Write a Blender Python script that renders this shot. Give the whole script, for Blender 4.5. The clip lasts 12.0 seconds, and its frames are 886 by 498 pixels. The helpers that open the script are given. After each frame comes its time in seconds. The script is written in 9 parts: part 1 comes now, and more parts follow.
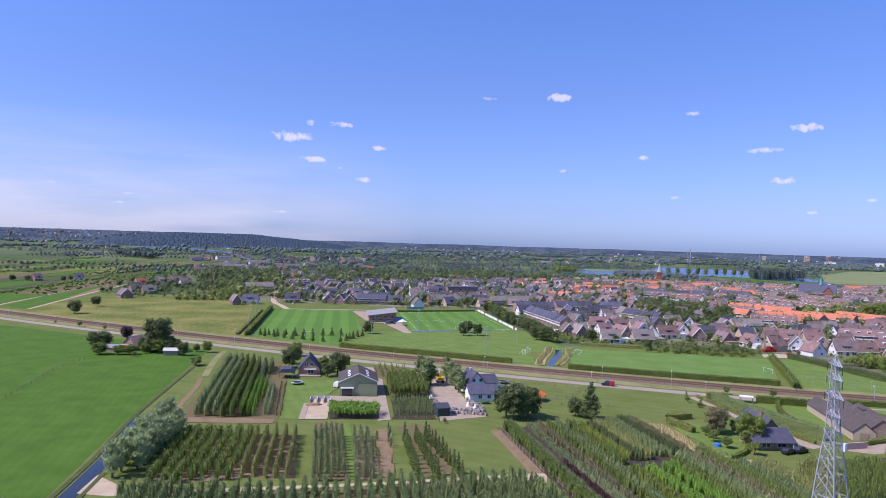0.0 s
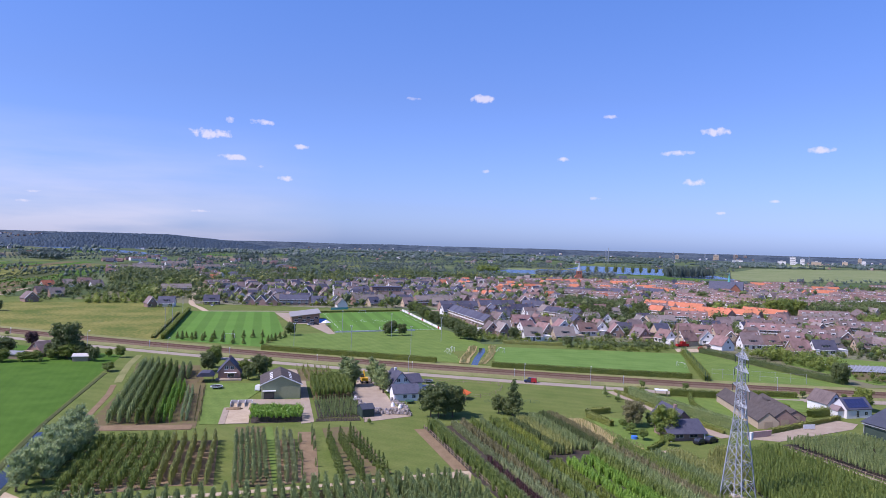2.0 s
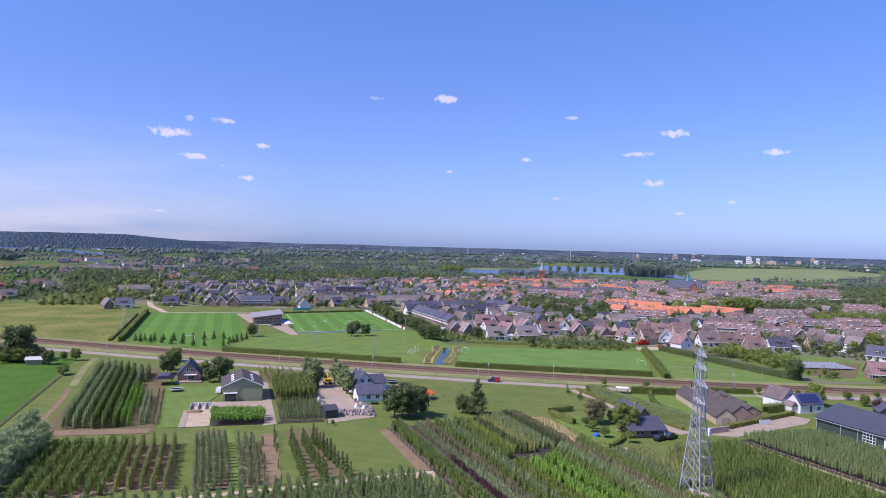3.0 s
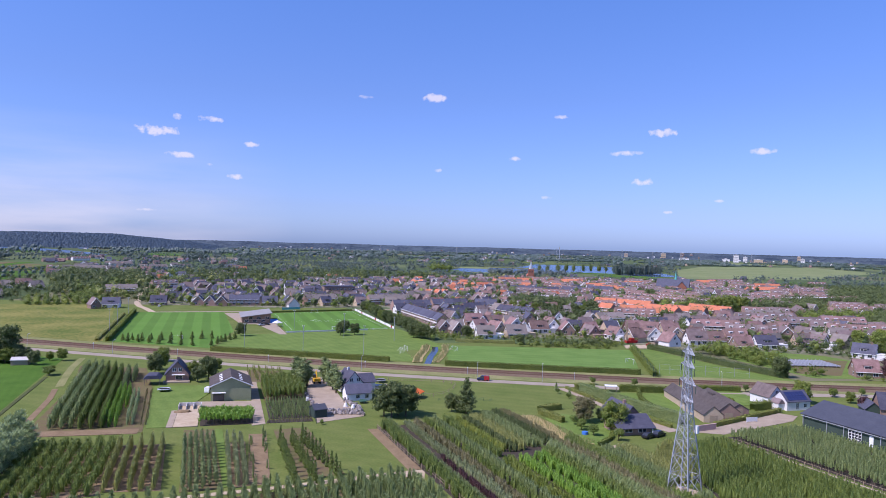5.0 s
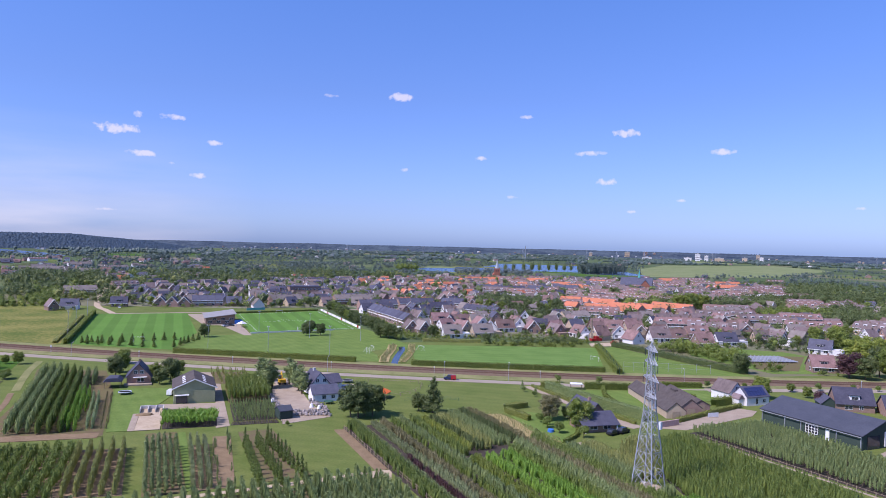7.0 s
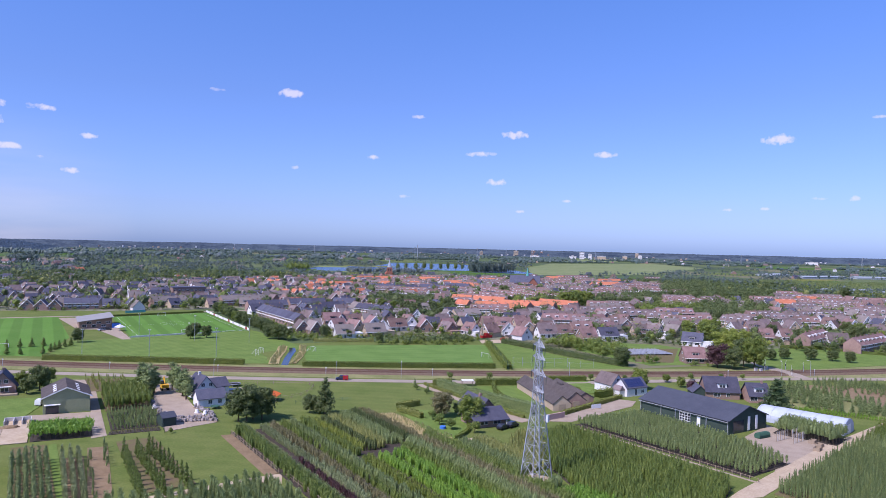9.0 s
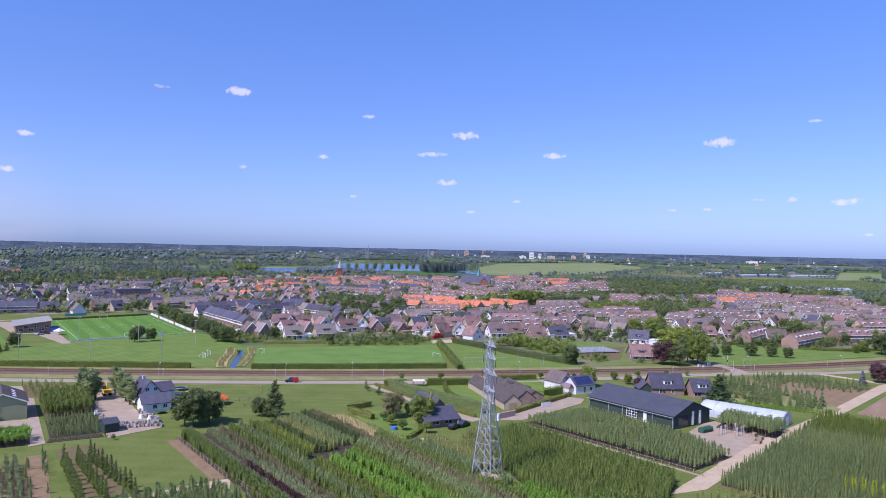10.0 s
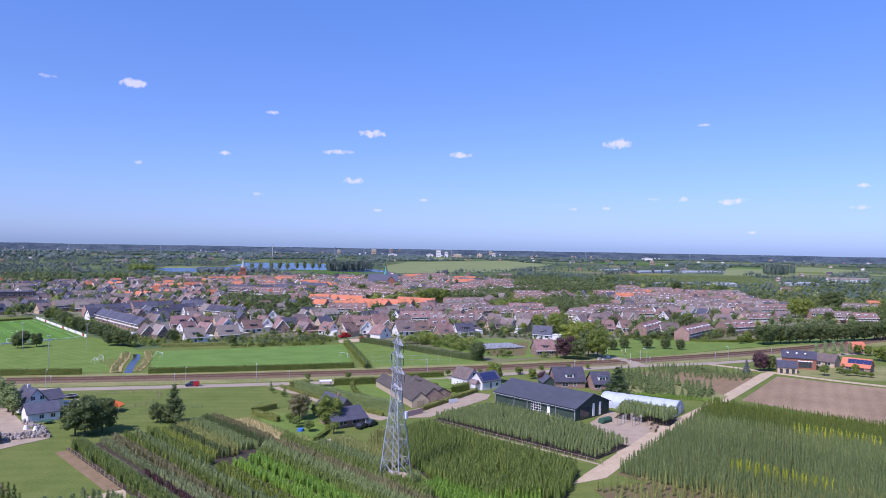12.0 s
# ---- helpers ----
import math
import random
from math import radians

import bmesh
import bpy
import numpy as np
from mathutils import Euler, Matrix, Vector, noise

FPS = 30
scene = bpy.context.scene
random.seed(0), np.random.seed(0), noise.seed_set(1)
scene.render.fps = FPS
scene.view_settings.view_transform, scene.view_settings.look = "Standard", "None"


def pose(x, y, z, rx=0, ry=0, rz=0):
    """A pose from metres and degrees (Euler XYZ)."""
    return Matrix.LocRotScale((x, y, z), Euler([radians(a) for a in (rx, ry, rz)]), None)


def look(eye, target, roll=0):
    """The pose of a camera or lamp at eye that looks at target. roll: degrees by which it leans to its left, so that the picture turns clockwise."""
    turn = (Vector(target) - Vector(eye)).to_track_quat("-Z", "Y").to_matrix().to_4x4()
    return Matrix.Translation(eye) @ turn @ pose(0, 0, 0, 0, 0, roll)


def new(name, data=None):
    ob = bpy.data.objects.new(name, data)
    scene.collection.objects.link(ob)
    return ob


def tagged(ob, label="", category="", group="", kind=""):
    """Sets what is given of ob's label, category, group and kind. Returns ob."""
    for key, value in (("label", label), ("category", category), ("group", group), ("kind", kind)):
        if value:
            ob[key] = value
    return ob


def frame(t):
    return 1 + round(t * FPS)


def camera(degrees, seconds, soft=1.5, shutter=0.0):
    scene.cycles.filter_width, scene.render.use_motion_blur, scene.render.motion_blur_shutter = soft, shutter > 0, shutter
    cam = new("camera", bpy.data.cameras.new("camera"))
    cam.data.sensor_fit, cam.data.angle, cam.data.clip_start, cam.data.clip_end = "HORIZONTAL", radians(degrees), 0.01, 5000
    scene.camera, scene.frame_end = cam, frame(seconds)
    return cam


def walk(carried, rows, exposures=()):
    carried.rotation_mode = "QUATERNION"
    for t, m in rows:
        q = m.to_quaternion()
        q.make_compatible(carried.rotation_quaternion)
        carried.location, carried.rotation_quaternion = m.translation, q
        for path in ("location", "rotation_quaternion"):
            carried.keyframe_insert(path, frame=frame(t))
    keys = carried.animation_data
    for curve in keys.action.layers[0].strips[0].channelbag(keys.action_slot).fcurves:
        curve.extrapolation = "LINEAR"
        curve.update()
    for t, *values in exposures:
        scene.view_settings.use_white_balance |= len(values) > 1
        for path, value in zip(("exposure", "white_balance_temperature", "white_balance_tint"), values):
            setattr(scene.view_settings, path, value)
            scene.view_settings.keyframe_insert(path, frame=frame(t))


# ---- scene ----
cam = camera(63.6, 12.0, soft=0.3)
PATH = [
    (0.0, pose(0, 0, 52, 89.46, -1.75, 0.00)),
    (0.5, pose(0, 0, 52, 89.50, -1.76, -1.38)),
    (1.0, pose(0, 0, 52, 89.55, -1.69, -2.88)),
    (1.5, pose(0, 0, 52, 89.58, -1.65, -4.45)),
    (2.0, pose(0, 0, 52, 89.62, -1.62, -6.07)),
    (2.5, pose(0, 0, 52, 89.66, -1.60, -7.37)),
    (3.0, pose(0, 0, 52, 89.70, -1.57, -8.98)),
    (3.5, pose(0, 0, 52, 89.72, -1.53, -10.02)),
    (3.7, pose(0, 0, 52, 89.71, -1.52, -10.29)),
    (5.3, pose(0, 0, 52, 89.61, -1.50, -9.60)),
    (5.5, pose(0, 0, 52, 89.60, -1.49, -9.47)),
    (6.0, pose(0, 0, 52, 89.60, -1.48, -9.47)),
    (6.5, pose(0, 0, 52, 89.61, -1.45, -10.43)),
    (7.0, pose(0, 0, 52, 89.66, -1.39, -12.54)),
    (7.5, pose(0, 0, 52, 89.75, -1.31, -15.50)),
    (7.7, pose(0, 0, 52, 89.77, -1.29, -16.76)),
    (9.3, pose(0, 0, 52, 89.80, -1.32, -21.78)),
    (9.5, pose(0, 0, 52, 89.82, -1.29, -22.30)),
    (10.0, pose(0, 0, 52, 89.89, -1.20, -25.09)),
    (10.5, pose(0, 0, 52, 89.96, -1.06, -28.78)),
    (11.0, pose(0, 0, 52, 89.98, -1.03, -30.79)),
    (11.5, pose(0, 0, 52, 89.95, -0.98, -31.87)),
    (12.0, pose(0, 0, 52, 89.90, -0.98, -32.52)),
]
walk(cam, PATH, exposures=((0.0, 0.03, 6420, 25), (12.0, 0.03, 6230, 25)))

# ---------------------------------------------------------------- sky and sun
SUN_AZ, SUN_EL = 252.0, 50.0
sun_way = Vector((math.sin(radians(SUN_AZ)) * math.cos(radians(SUN_EL)), math.cos(radians(SUN_AZ)) * math.cos(radians(SUN_EL)), math.sin(radians(SUN_EL))))
lamp = bpy.data.lights.new("sun", "SUN")
lamp.energy, lamp.angle, lamp.color = 4.8, radians(0.53), (1.0, 0.955, 0.93)
sun = new("sun", lamp)
sun.matrix_world = look(sun_way * 900, (0, 0, 0))

# small fair-weather clouds: azimuth, elevation, half width, half height in degrees
CLOUDS_WEST = [
    (-12.1, 7.9, 1.81, 0.45), (-8.4, 9.0, 1.18, 0.27), (-10.7, 9.0, 0.54, 0.27), (-10.4, 6.2, 1.54, 0.27), (-8.4, 5.6, 0.36, 0.18),
    (-6.5, 4.8, 0.82, 0.23), (-5.4, 7.3, 0.73, 0.23), (8.9, 11.5, 1.09, 0.36), (9.3, 5.9, 0.41, 0.18), (15.5, 6.9, 0.77, 0.23),
    (19.0, 10.2, 0.63, 0.18), (24.0, 7.4, 1.27, 0.23), (26.8, 8.9, 1.09, 0.41), (25.3, 5.2, 1.09, 0.32), (18.0, 3.9, 0.54, 0.18),
    (33.7, 7.4, 1.09, 0.27), (-12.9, 2.0, 1.09, 0.14),
]
CLOUDS_EAST = [
    (30.9, 3.8, 0.45, 0.14), (27.2, 2.9, 0.45, 0.14), (3.3, 11.4, 0.63, 0.18), (46.3, 8.2, 1.36, 0.45), (54.6, 3.8, 1.13, 0.27),
    (51.0, 4.0, 0.41, 0.23), (62.8, 3.3, 0.82, 0.18), (42.8, 3.2, 0.63, 0.14), (45.3, 3.3, 0.45, 0.14), (55.9, 1.5, 0.41, 0.14),
    (48.8, 4.0, 0.73, 0.14), (62.9, 4.8, 0.73, 0.18), (-28.9, 3.4, 0.73, 0.18), (-24.5, 2.2, 0.82, 0.14), (-23.8, 2.9, 0.82, 0.14),
    (52.4, 9.5, 0.54, 0.14), (18.9, 10.2, 0.63, 0.18),
]
world = bpy.data.worlds.new("sky")
scene.world = world
world.use_nodes = True


def build_sky():
    nt = world.node_tree
    nodes, links = nt.nodes, nt.links
    sky = nodes.new("ShaderNodeTexSky")
    sky.sky_type, sky.sun_disc = "NISHITA", False
    sky.sun_elevation, sky.sun_rotation = radians(SUN_EL), radians(SUN_AZ)
    sky.air_density, sky.dust_density, sky.ozone_density, sky.altitude = SKY_AIR, SKY_DUST, SKY_OZONE, 0
    coord = nodes.new("ShaderNodeTexCoord")
    puff = nodes.new("ShaderNodeTexNoise")
    puff.inputs["Scale"].default_value, puff.inputs["Detail"].default_value = 105.0, 5.0
    links.new(coord.outputs["Generated"], puff.inputs["Vector"])

    def calc(op, a, b=None, c=None):
        n = nodes.new("ShaderNodeMath")
        n.operation = op
        for i, v in enumerate((a, b, c)):
            if v is None:
                continue
            if isinstance(v, (int, float)):
                n.inputs[i].default_value = v
            else:
                links.new(v, n.inputs[i])
        return n.outputs[0]

    def dot(vec):
        n = nodes.new("ShaderNodeVectorMath")
        n.operation = "DOT_PRODUCT"
        links.new(coord.outputs["Generated"], n.inputs[0])
        n.inputs[1].default_value = vec
        return n.outputs["Value"]

    wobble = calc("MULTIPLY", calc("SUBTRACT", puff.outputs["Fac"], 0.5), 3.4)
    total = None
    for az, el, wide, high in CLOUDS_WEST + CLOUDS_EAST:
        a, e = radians(az), radians(el)
        side = Vector((math.cos(a), -math.sin(a), 0)) / radians(wide)
        up = Vector((-math.sin(a) * math.sin(e), -math.cos(a) * math.sin(e), math.cos(e))) / radians(high)
        u, v = dot(side), dot(up)
        r2 = calc("ADD", calc("MULTIPLY", u, u), calc("MULTIPLY", v, v))
        m = calc("SUBTRACT", calc("ADD", 0.75, wobble), r2)
        m = calc("MULTIPLY", m, min(1.0, 0.35 + high * 1.3))
        front = calc("GREATER_THAN", dot(Vector((math.sin(a), math.cos(a), 0))), 0.5)
        m = calc("MULTIPLY", calc("MAXIMUM", m, 0.0), front)
        total = m if total is None else calc("MAXIMUM", total, m)
    total = calc("MINIMUM", calc("MULTIPLY", total, 0.95), 0.66)
    # thin veil of high cloud low in the west
    pull = nodes.new("ShaderNodeMapping")
    pull.inputs["Scale"].default_value = (5.0, 5.0, 34.0)
    pull.inputs["Rotation"].default_value = (0.0, radians(-6), 0.0)
    links.new(coord.outputs["Generated"], pull.inputs["Vector"])
    wisp = nodes.new("ShaderNodeTexNoise")
    wisp.inputs["Scale"].default_value, wisp.inputs["Detail"].default_value = 1.0, 5.0
    links.new(pull.outputs[0], wisp.inputs["Vector"])
    west = calc("MULTIPLY", calc("MAXIMUM", calc("SUBTRACT", dot(Vector((-0.62, 0.78, 0.0))), 0.80), 0.0), 5.0)
    low = calc("MAXIMUM", calc("SUBTRACT", 1.0, calc("MULTIPLY", dot(Vector((0, 0, 1))), 6.5)), 0.0)
    veil = calc("MULTIPLY", calc("MULTIPLY", west, low), calc("MULTIPLY", calc("MAXIMUM", calc("SUBTRACT", wisp.outputs["Fac"], 0.2), 0.0), 1.7))
    total = calc("MAXIMUM", total, calc("MINIMUM", veil, 0.38))
    tint = nodes.new("ShaderNodeMix")
    tint.data_type, tint.blend_type = "RGBA", "MULTIPLY"
    tint.inputs[0].default_value = 1.0
    split = nodes.new("ShaderNodeSeparateXYZ")
    links.new(coord.outputs["Generated"], split.inputs[0])
    ramp = nodes.new("ShaderNodeValToRGB")
    while len(ramp.color_ramp.elements) < len(SKY_TINT):
        ramp.color_ramp.elements.new(0.5)
    for e, (p, c) in zip(ramp.color_ramp.elements, SKY_TINT):
        e.position, e.color = p, (*c, 1)
    links.new(split.outputs["Z"], ramp.inputs[0])
    links.new(ramp.outputs[0], tint.inputs[7])
    links.new(sky.outputs[0], tint.inputs[6])
    mix = nodes.new("ShaderNodeMix")
    mix.data_type = "RGBA"
    links.new(total, mix.inputs[0])
    links.new(tint.outputs[2], mix.inputs[6])
    mix.inputs[7].default_value = CLOUD_COLOUR
    bg = nodes["Background"]
    bg.inputs[1].default_value = SKY_STRENGTH
    links.new(mix.outputs[2], bg.inputs[0])


SKY_AIR, SKY_DUST, SKY_OZONE, SKY_STRENGTH = 1.0, 0.7, 3.0, 0.1
SKY_TINT = ((0.0, (0.80, 1.14, 2.15)), (0.05, (0.82, 1.04, 1.76)), (0.2, (0.84, 1.08, 1.66)), (0.4, (0.86, 1.3, 2.0)), (1.0, (0.95, 1.2, 1.7)))
CLOUD_COLOUR = (9.0, 8.8, 9.3, 1.0)
build_sky()


# ---------------------------------------------------------------- materials
def shader(name, a, b, scale=1.0, rough=0.85, bump=0.0, fine=8.0, vary=0.0, island=0.0, metal=0.0, leaf=0.0, where="Position", spread=0.35, spec=0.08):
    """A surface mottled between two colours at two scales; vary: by object, island: by loose piece, leaf: light let through."""
    m = bpy.data.materials.new(name)
    m.use_nodes = True
    nodes, links = m.node_tree.nodes, m.node_tree.links
    bsdf = nodes["Principled BSDF"]
    if where == "Position":
        src = nodes.new("ShaderNodeNewGeometry").outputs["Position"]
    else:
        src = nodes.new("ShaderNodeTexCoord").outputs["Object"]
    big = nodes.new("ShaderNodeTexNoise")
    big.inputs["Scale"].default_value, big.inputs["Detail"].default_value = scale, 3.0
    small = nodes.new("ShaderNodeTexNoise")
    small.inputs["Scale"].default_value, small.inputs["Detail"].default_value = scale * fine, 4.0
    links.new(src, big.inputs["Vector"])
    links.new(src, small.inputs["Vector"])
    both = nodes.new("ShaderNodeMix")
    both.inputs[0].default_value = 0.5
    links.new(big.outputs["Fac"], both.inputs[2])
    links.new(small.outputs["Fac"], both.inputs[3])
    ramp = nodes.new("ShaderNodeMapRange")
    ramp.inputs["From Min"].default_value, ramp.inputs["From Max"].default_value = 0.5 - spread / 2, 0.5 + spread / 2
    links.new(both.outputs[0], ramp.inputs["Value"])
    mix = nodes.new("ShaderNodeMix")
    mix.data_type = "RGBA"
    mix.inputs[6].default_value, mix.inputs[7].default_value = (*a, 1), (*b, 1)
    links.new(ramp.outputs[0], mix.inputs[0])
    colour = mix.outputs[2]
    for amount, kind, out in ((vary, "ShaderNodeObjectInfo", "Random"), (island, "ShaderNodeNewGeometry", "Random Per Island")):
        if amount:
            rnd = nodes.new(kind)
            rng = nodes.new("ShaderNodeMapRange")
            rng.inputs["To Min"].default_value, rng.inputs["To Max"].default_value = 1 - amount, 1 + amount
            links.new(rnd.outputs[out], rng.inputs["Value"])
            hsv = nodes.new("ShaderNodeHueSaturation")
            links.new(rng.outputs[0], hsv.inputs["Value"])
            links.new(colour, hsv.inputs["Color"])
            hue = nodes.new("ShaderNodeMapRange")
            hue.inputs["To Min"].default_value, hue.inputs["To Max"].default_value = 0.5 + amount * 0.05, 0.5 - amount * 0.05
            links.new(rnd.outputs[out], hue.inputs["Value"])
            links.new(hue.outputs[0], hsv.inputs["Hue"])
            colour = hsv.outputs["Color"]
    links.new(colour, bsdf.inputs["Base Color"])
    bsdf.inputs["Roughness"].default_value, bsdf.inputs["Metallic"].default_value = rough, metal
    bsdf.inputs["Specular IOR Level"].default_value = spec
    if bump:
        bp = nodes.new("ShaderNodeBump")
        bp.inputs["Strength"].default_value, bp.inputs["Distance"].default_value = bump, 0.1
        links.new(small.outputs["Fac"], bp.inputs["Height"])
        links.new(bp.outputs[0], bsdf.inputs["Normal"])
    if leaf:
        glow = nodes.new("ShaderNodeBsdfTranslucent")
        links.new(colour, glow.inputs["Color"])
        ms = nodes.new("ShaderNodeMixShader")
        ms.inputs[0].default_value = leaf
        links.new(bsdf.outputs[0], ms.inputs[1])
        links.new(glow.outputs[0], ms.inputs[2])
        links.new(ms.outputs[0], nodes["Material Output"].inputs["Surface"])
    return m


def stripes(m, angle, width, a, b, soft=0.25):
    """Adds mown or tilled stripes of two tones, across the given angle, to a ground material."""
    nodes, links = m.node_tree.nodes, m.node_tree.links
    bsdf = nodes["Principled BSDF"]
    colour = bsdf.inputs["Base Color"].links[0].from_socket
    geo = nodes.new("ShaderNodeNewGeometry")
    dot = nodes.new("ShaderNodeVectorMath")
    dot.operation = "DOT_PRODUCT"
    dot.inputs[1].default_value = (math.cos(radians(angle)) / width, math.sin(radians(angle)) / width, 0)
    links.new(geo.outputs["Position"], dot.inputs[0])
    sin = nodes.new("ShaderNodeMath")
    sin.operation = "SINE"
    mul = nodes.new("ShaderNodeMath")
    mul.operation = "MULTIPLY"
    mul.inputs[1].default_value = math.pi
    links.new(dot.outputs["Value"], mul.inputs[0])
    links.new(mul.outputs[0], sin.inputs[0])
    rng = nodes.new("ShaderNodeMapRange")
    rng.inputs["From Min"].default_value, rng.inputs["From Max"].default_value = -soft, soft
    rng.inputs["To Min"].default_value, rng.inputs["To Max"].default_value = a, b
    links.new(sin.outputs[0], rng.inputs["Value"])
    hsv = nodes.new("ShaderNodeHueSaturation")
    links.new(rng.outputs[0], hsv.inputs["Value"])
    links.new(colour, hsv.inputs["Color"])
    links.new(hsv.outputs["Color"], bsdf.inputs["Base Color"])
    return m


def patchwork(name):
    """Open country: fields of several greens, straw and soil, cut by a cell pattern."""
    m = shader(name, (0.085, 0.125, 0.045), (0.12, 0.155, 0.065), 0.02, 0.95, fine=12)
    nodes, links = m.node_tree.nodes, m.node_tree.links
    bsdf = nodes["Principled BSDF"]
    geo = nodes.new("ShaderNodeNewGeometry")
    squash = nodes.new("ShaderNodeVectorMath")
    squash.operation = "MULTIPLY"
    squash.inputs[1].default_value = (1.0, 0.55, 0.0)
    links.new(geo.outputs["Position"], squash.inputs[0])
    cell = nodes.new("ShaderNodeTexVoronoi")
    cell.inputs["Scale"].default_value = 0.0062
    links.new(squash.outputs[0], cell.inputs["Vector"])
    ramp = nodes.new("ShaderNodeValToRGB")
    ramp.color_ramp.interpolation = "CONSTANT"
    stops = ((0.0, (0.07, 0.105, 0.042)), (0.3, (0.095, 0.135, 0.055)), (0.5, (0.075, 0.095, 0.05)), (0.68, (0.13, 0.16, 0.072)), (0.84, (0.2, 0.18, 0.11)), (0.93, (0.075, 0.118, 0.046)))
    while len(ramp.color_ramp.elements) < len(stops):
        ramp.color_ramp.elements.new(0.5)
    for e, (p, c) in zip(ramp.color_ramp.elements, stops):
        e.position, e.color = p, (*c, 1)
    sep = nodes.new("ShaderNodeSeparateColor")
    links.new(cell.outputs["Color"], sep.inputs[0])
    links.new(sep.outputs[0], ramp.inputs[0])
    old = bsdf.inputs["Base Color"].links[0].from_socket
    mix = nodes.new("ShaderNodeMix")
    mix.data_type = "RGBA"
    mix.inputs[0].default_value = 0.72
    links.new(old, mix.inputs[6])
    links.new(ramp.outputs[0], mix.inputs[7])
    links.new(mix.outputs[2], bsdf.inputs["Base Color"])
    return m


# distance haze put into the colour: bluer than woods and fields nearby
HAZY_LAND = shader("hazy far woods and fields", (0.034, 0.052, 0.076), (0.092, 0.122, 0.142), 0.008, 0.95, fine=7, spread=0.22)
COUNTRY = patchwork("open country")
GRASS = stripes(shader("meadow grass", (0.092, 0.136, 0.03), (0.166, 0.192, 0.056), 0.1, 0.95, 0.7, 16), 62, 2.6, 0.965, 1.035, 0.9)
RIVER_MEADOW = shader("pale river meadow", (0.14, 0.19, 0.07), (0.24, 0.265, 0.125), 0.012, 0.95, 0.3, 9)
PASTURE = shader("lush pasture", (0.05, 0.116, 0.015), (0.088, 0.175, 0.027), 0.12, 0.95, 0.8, 22)
stripes(PASTURE, 14, 1.3, 0.975, 1.025, 0.9)
MEADOW = shader("dry meadow", (0.098, 0.135, 0.028), (0.235, 0.22, 0.064), 0.035, 0.95, 0.6, 14, spread=0.2)
TURF = stripes(shader("mown turf", (0.085, 0.19, 0.03), (0.115, 0.225, 0.045), 0.05, 0.9, 0.3, 14), 8, 5.2, 0.9, 1.1)
LAWN = stripes(shader("lawn", (0.098, 0.165, 0.035), (0.168, 0.238, 0.058), 0.12, 0.9, 0.5, 14), 20, 2.1, 0.965, 1.035, 0.9)
TRAIN_TURF = stripes(shader("training turf", (0.095, 0.18, 0.038), (0.155, 0.255, 0.064), 0.1, 0.9, 0.5, 14), 74, 3.2, 0.97, 1.03, 0.9)
DITCH_BANK = shader("dark ditch bank", (0.05, 0.065, 0.025), (0.11, 0.125, 0.05), 0.4, 0.95, 0.8, 8)
VERGE = shader("rough verge grass", (0.135, 0.16, 0.052), (0.30, 0.285, 0.13), 0.12, 0.95, 0.8, 12)
CLOTH = shader("black ground cloth", (0.042, 0.036, 0.03), (0.085, 0.07, 0.055), 0.6, 0.8, 0.3, 8)
SOIL = shader("bare soil", (0.185, 0.128, 0.074), (0.28, 0.205, 0.122), 0.3, 0.95, 0.6, 10)
BED_SOIL = shader("weedy soil", (0.155, 0.108, 0.068), (0.15, 0.145, 0.055), 0.35, 0.95, 0.6, 6, spread=0.2)
PLOUGHED = stripes(shader("tilled field", (0.225, 0.162, 0.102), (0.33, 0.24, 0.155), 0.05, 0.95, 0.9, 26, spread=0.25), -60, 2.3, 0.95, 1.05, 0.9)
GARDENS = shader("gardens and paving", (0.085, 0.13, 0.042), (0.28, 0.24, 0.19), 0.09, 0.9, 0.3, 5, spread=0.24)
SAND = shader("sandy path", (0.39, 0.30, 0.20), (0.52, 0.425, 0.30), 0.25, 0.95, 0.4, 8)
STRAW = shader("dry straw grass", (0.33, 0.26, 0.11), (0.45, 0.36, 0.18), 0.4, 0.95, 0.7, 8)
ASPHALT = shader("worn asphalt", (0.29, 0.245, 0.19), (0.37, 0.315, 0.25), 0.15, 0.9, 0.2, 20)
PAVING = shader("concrete paving", (0.30, 0.24, 0.178), (0.415, 0.34, 0.258), 0.3, 0.9, 0.2, 10)
BRICK_PAVE = shader("clinker paving", (0.27, 0.20, 0.17), (0.36, 0.28, 0.24), 0.4, 0.9, 0.2, 12)
BALLAST = shader("rusty ballast", (0.13, 0.092, 0.062), (0.21, 0.15, 0.102), 0.8, 0.95, 0.9, 6)
RAIL_STEEL = shader("rusty rail", (0.16, 0.09, 0.06), (0.24, 0.14, 0.10), 1.0, 0.6, metal=0.3)
WATER = shader("still water", (0.02, 0.022, 0.025), (0.035, 0.035, 0.03), 0.05, 0.12, 0.1, 20, spec=0.3)
LAKE = shader("lake water", (0.02, 0.045, 0.09), (0.03, 0.06, 0.11), 0.01, 0.22, 0.4, 60, spec=0.7)
BARK = shader("bark", (0.10, 0.075, 0.05), (0.17, 0.13, 0.09), 2.0, 0.95, where="Object")
STEM = shader("nursery stems", (0.13, 0.10, 0.07), (0.2, 0.16, 0.11), 2.0, 0.95)
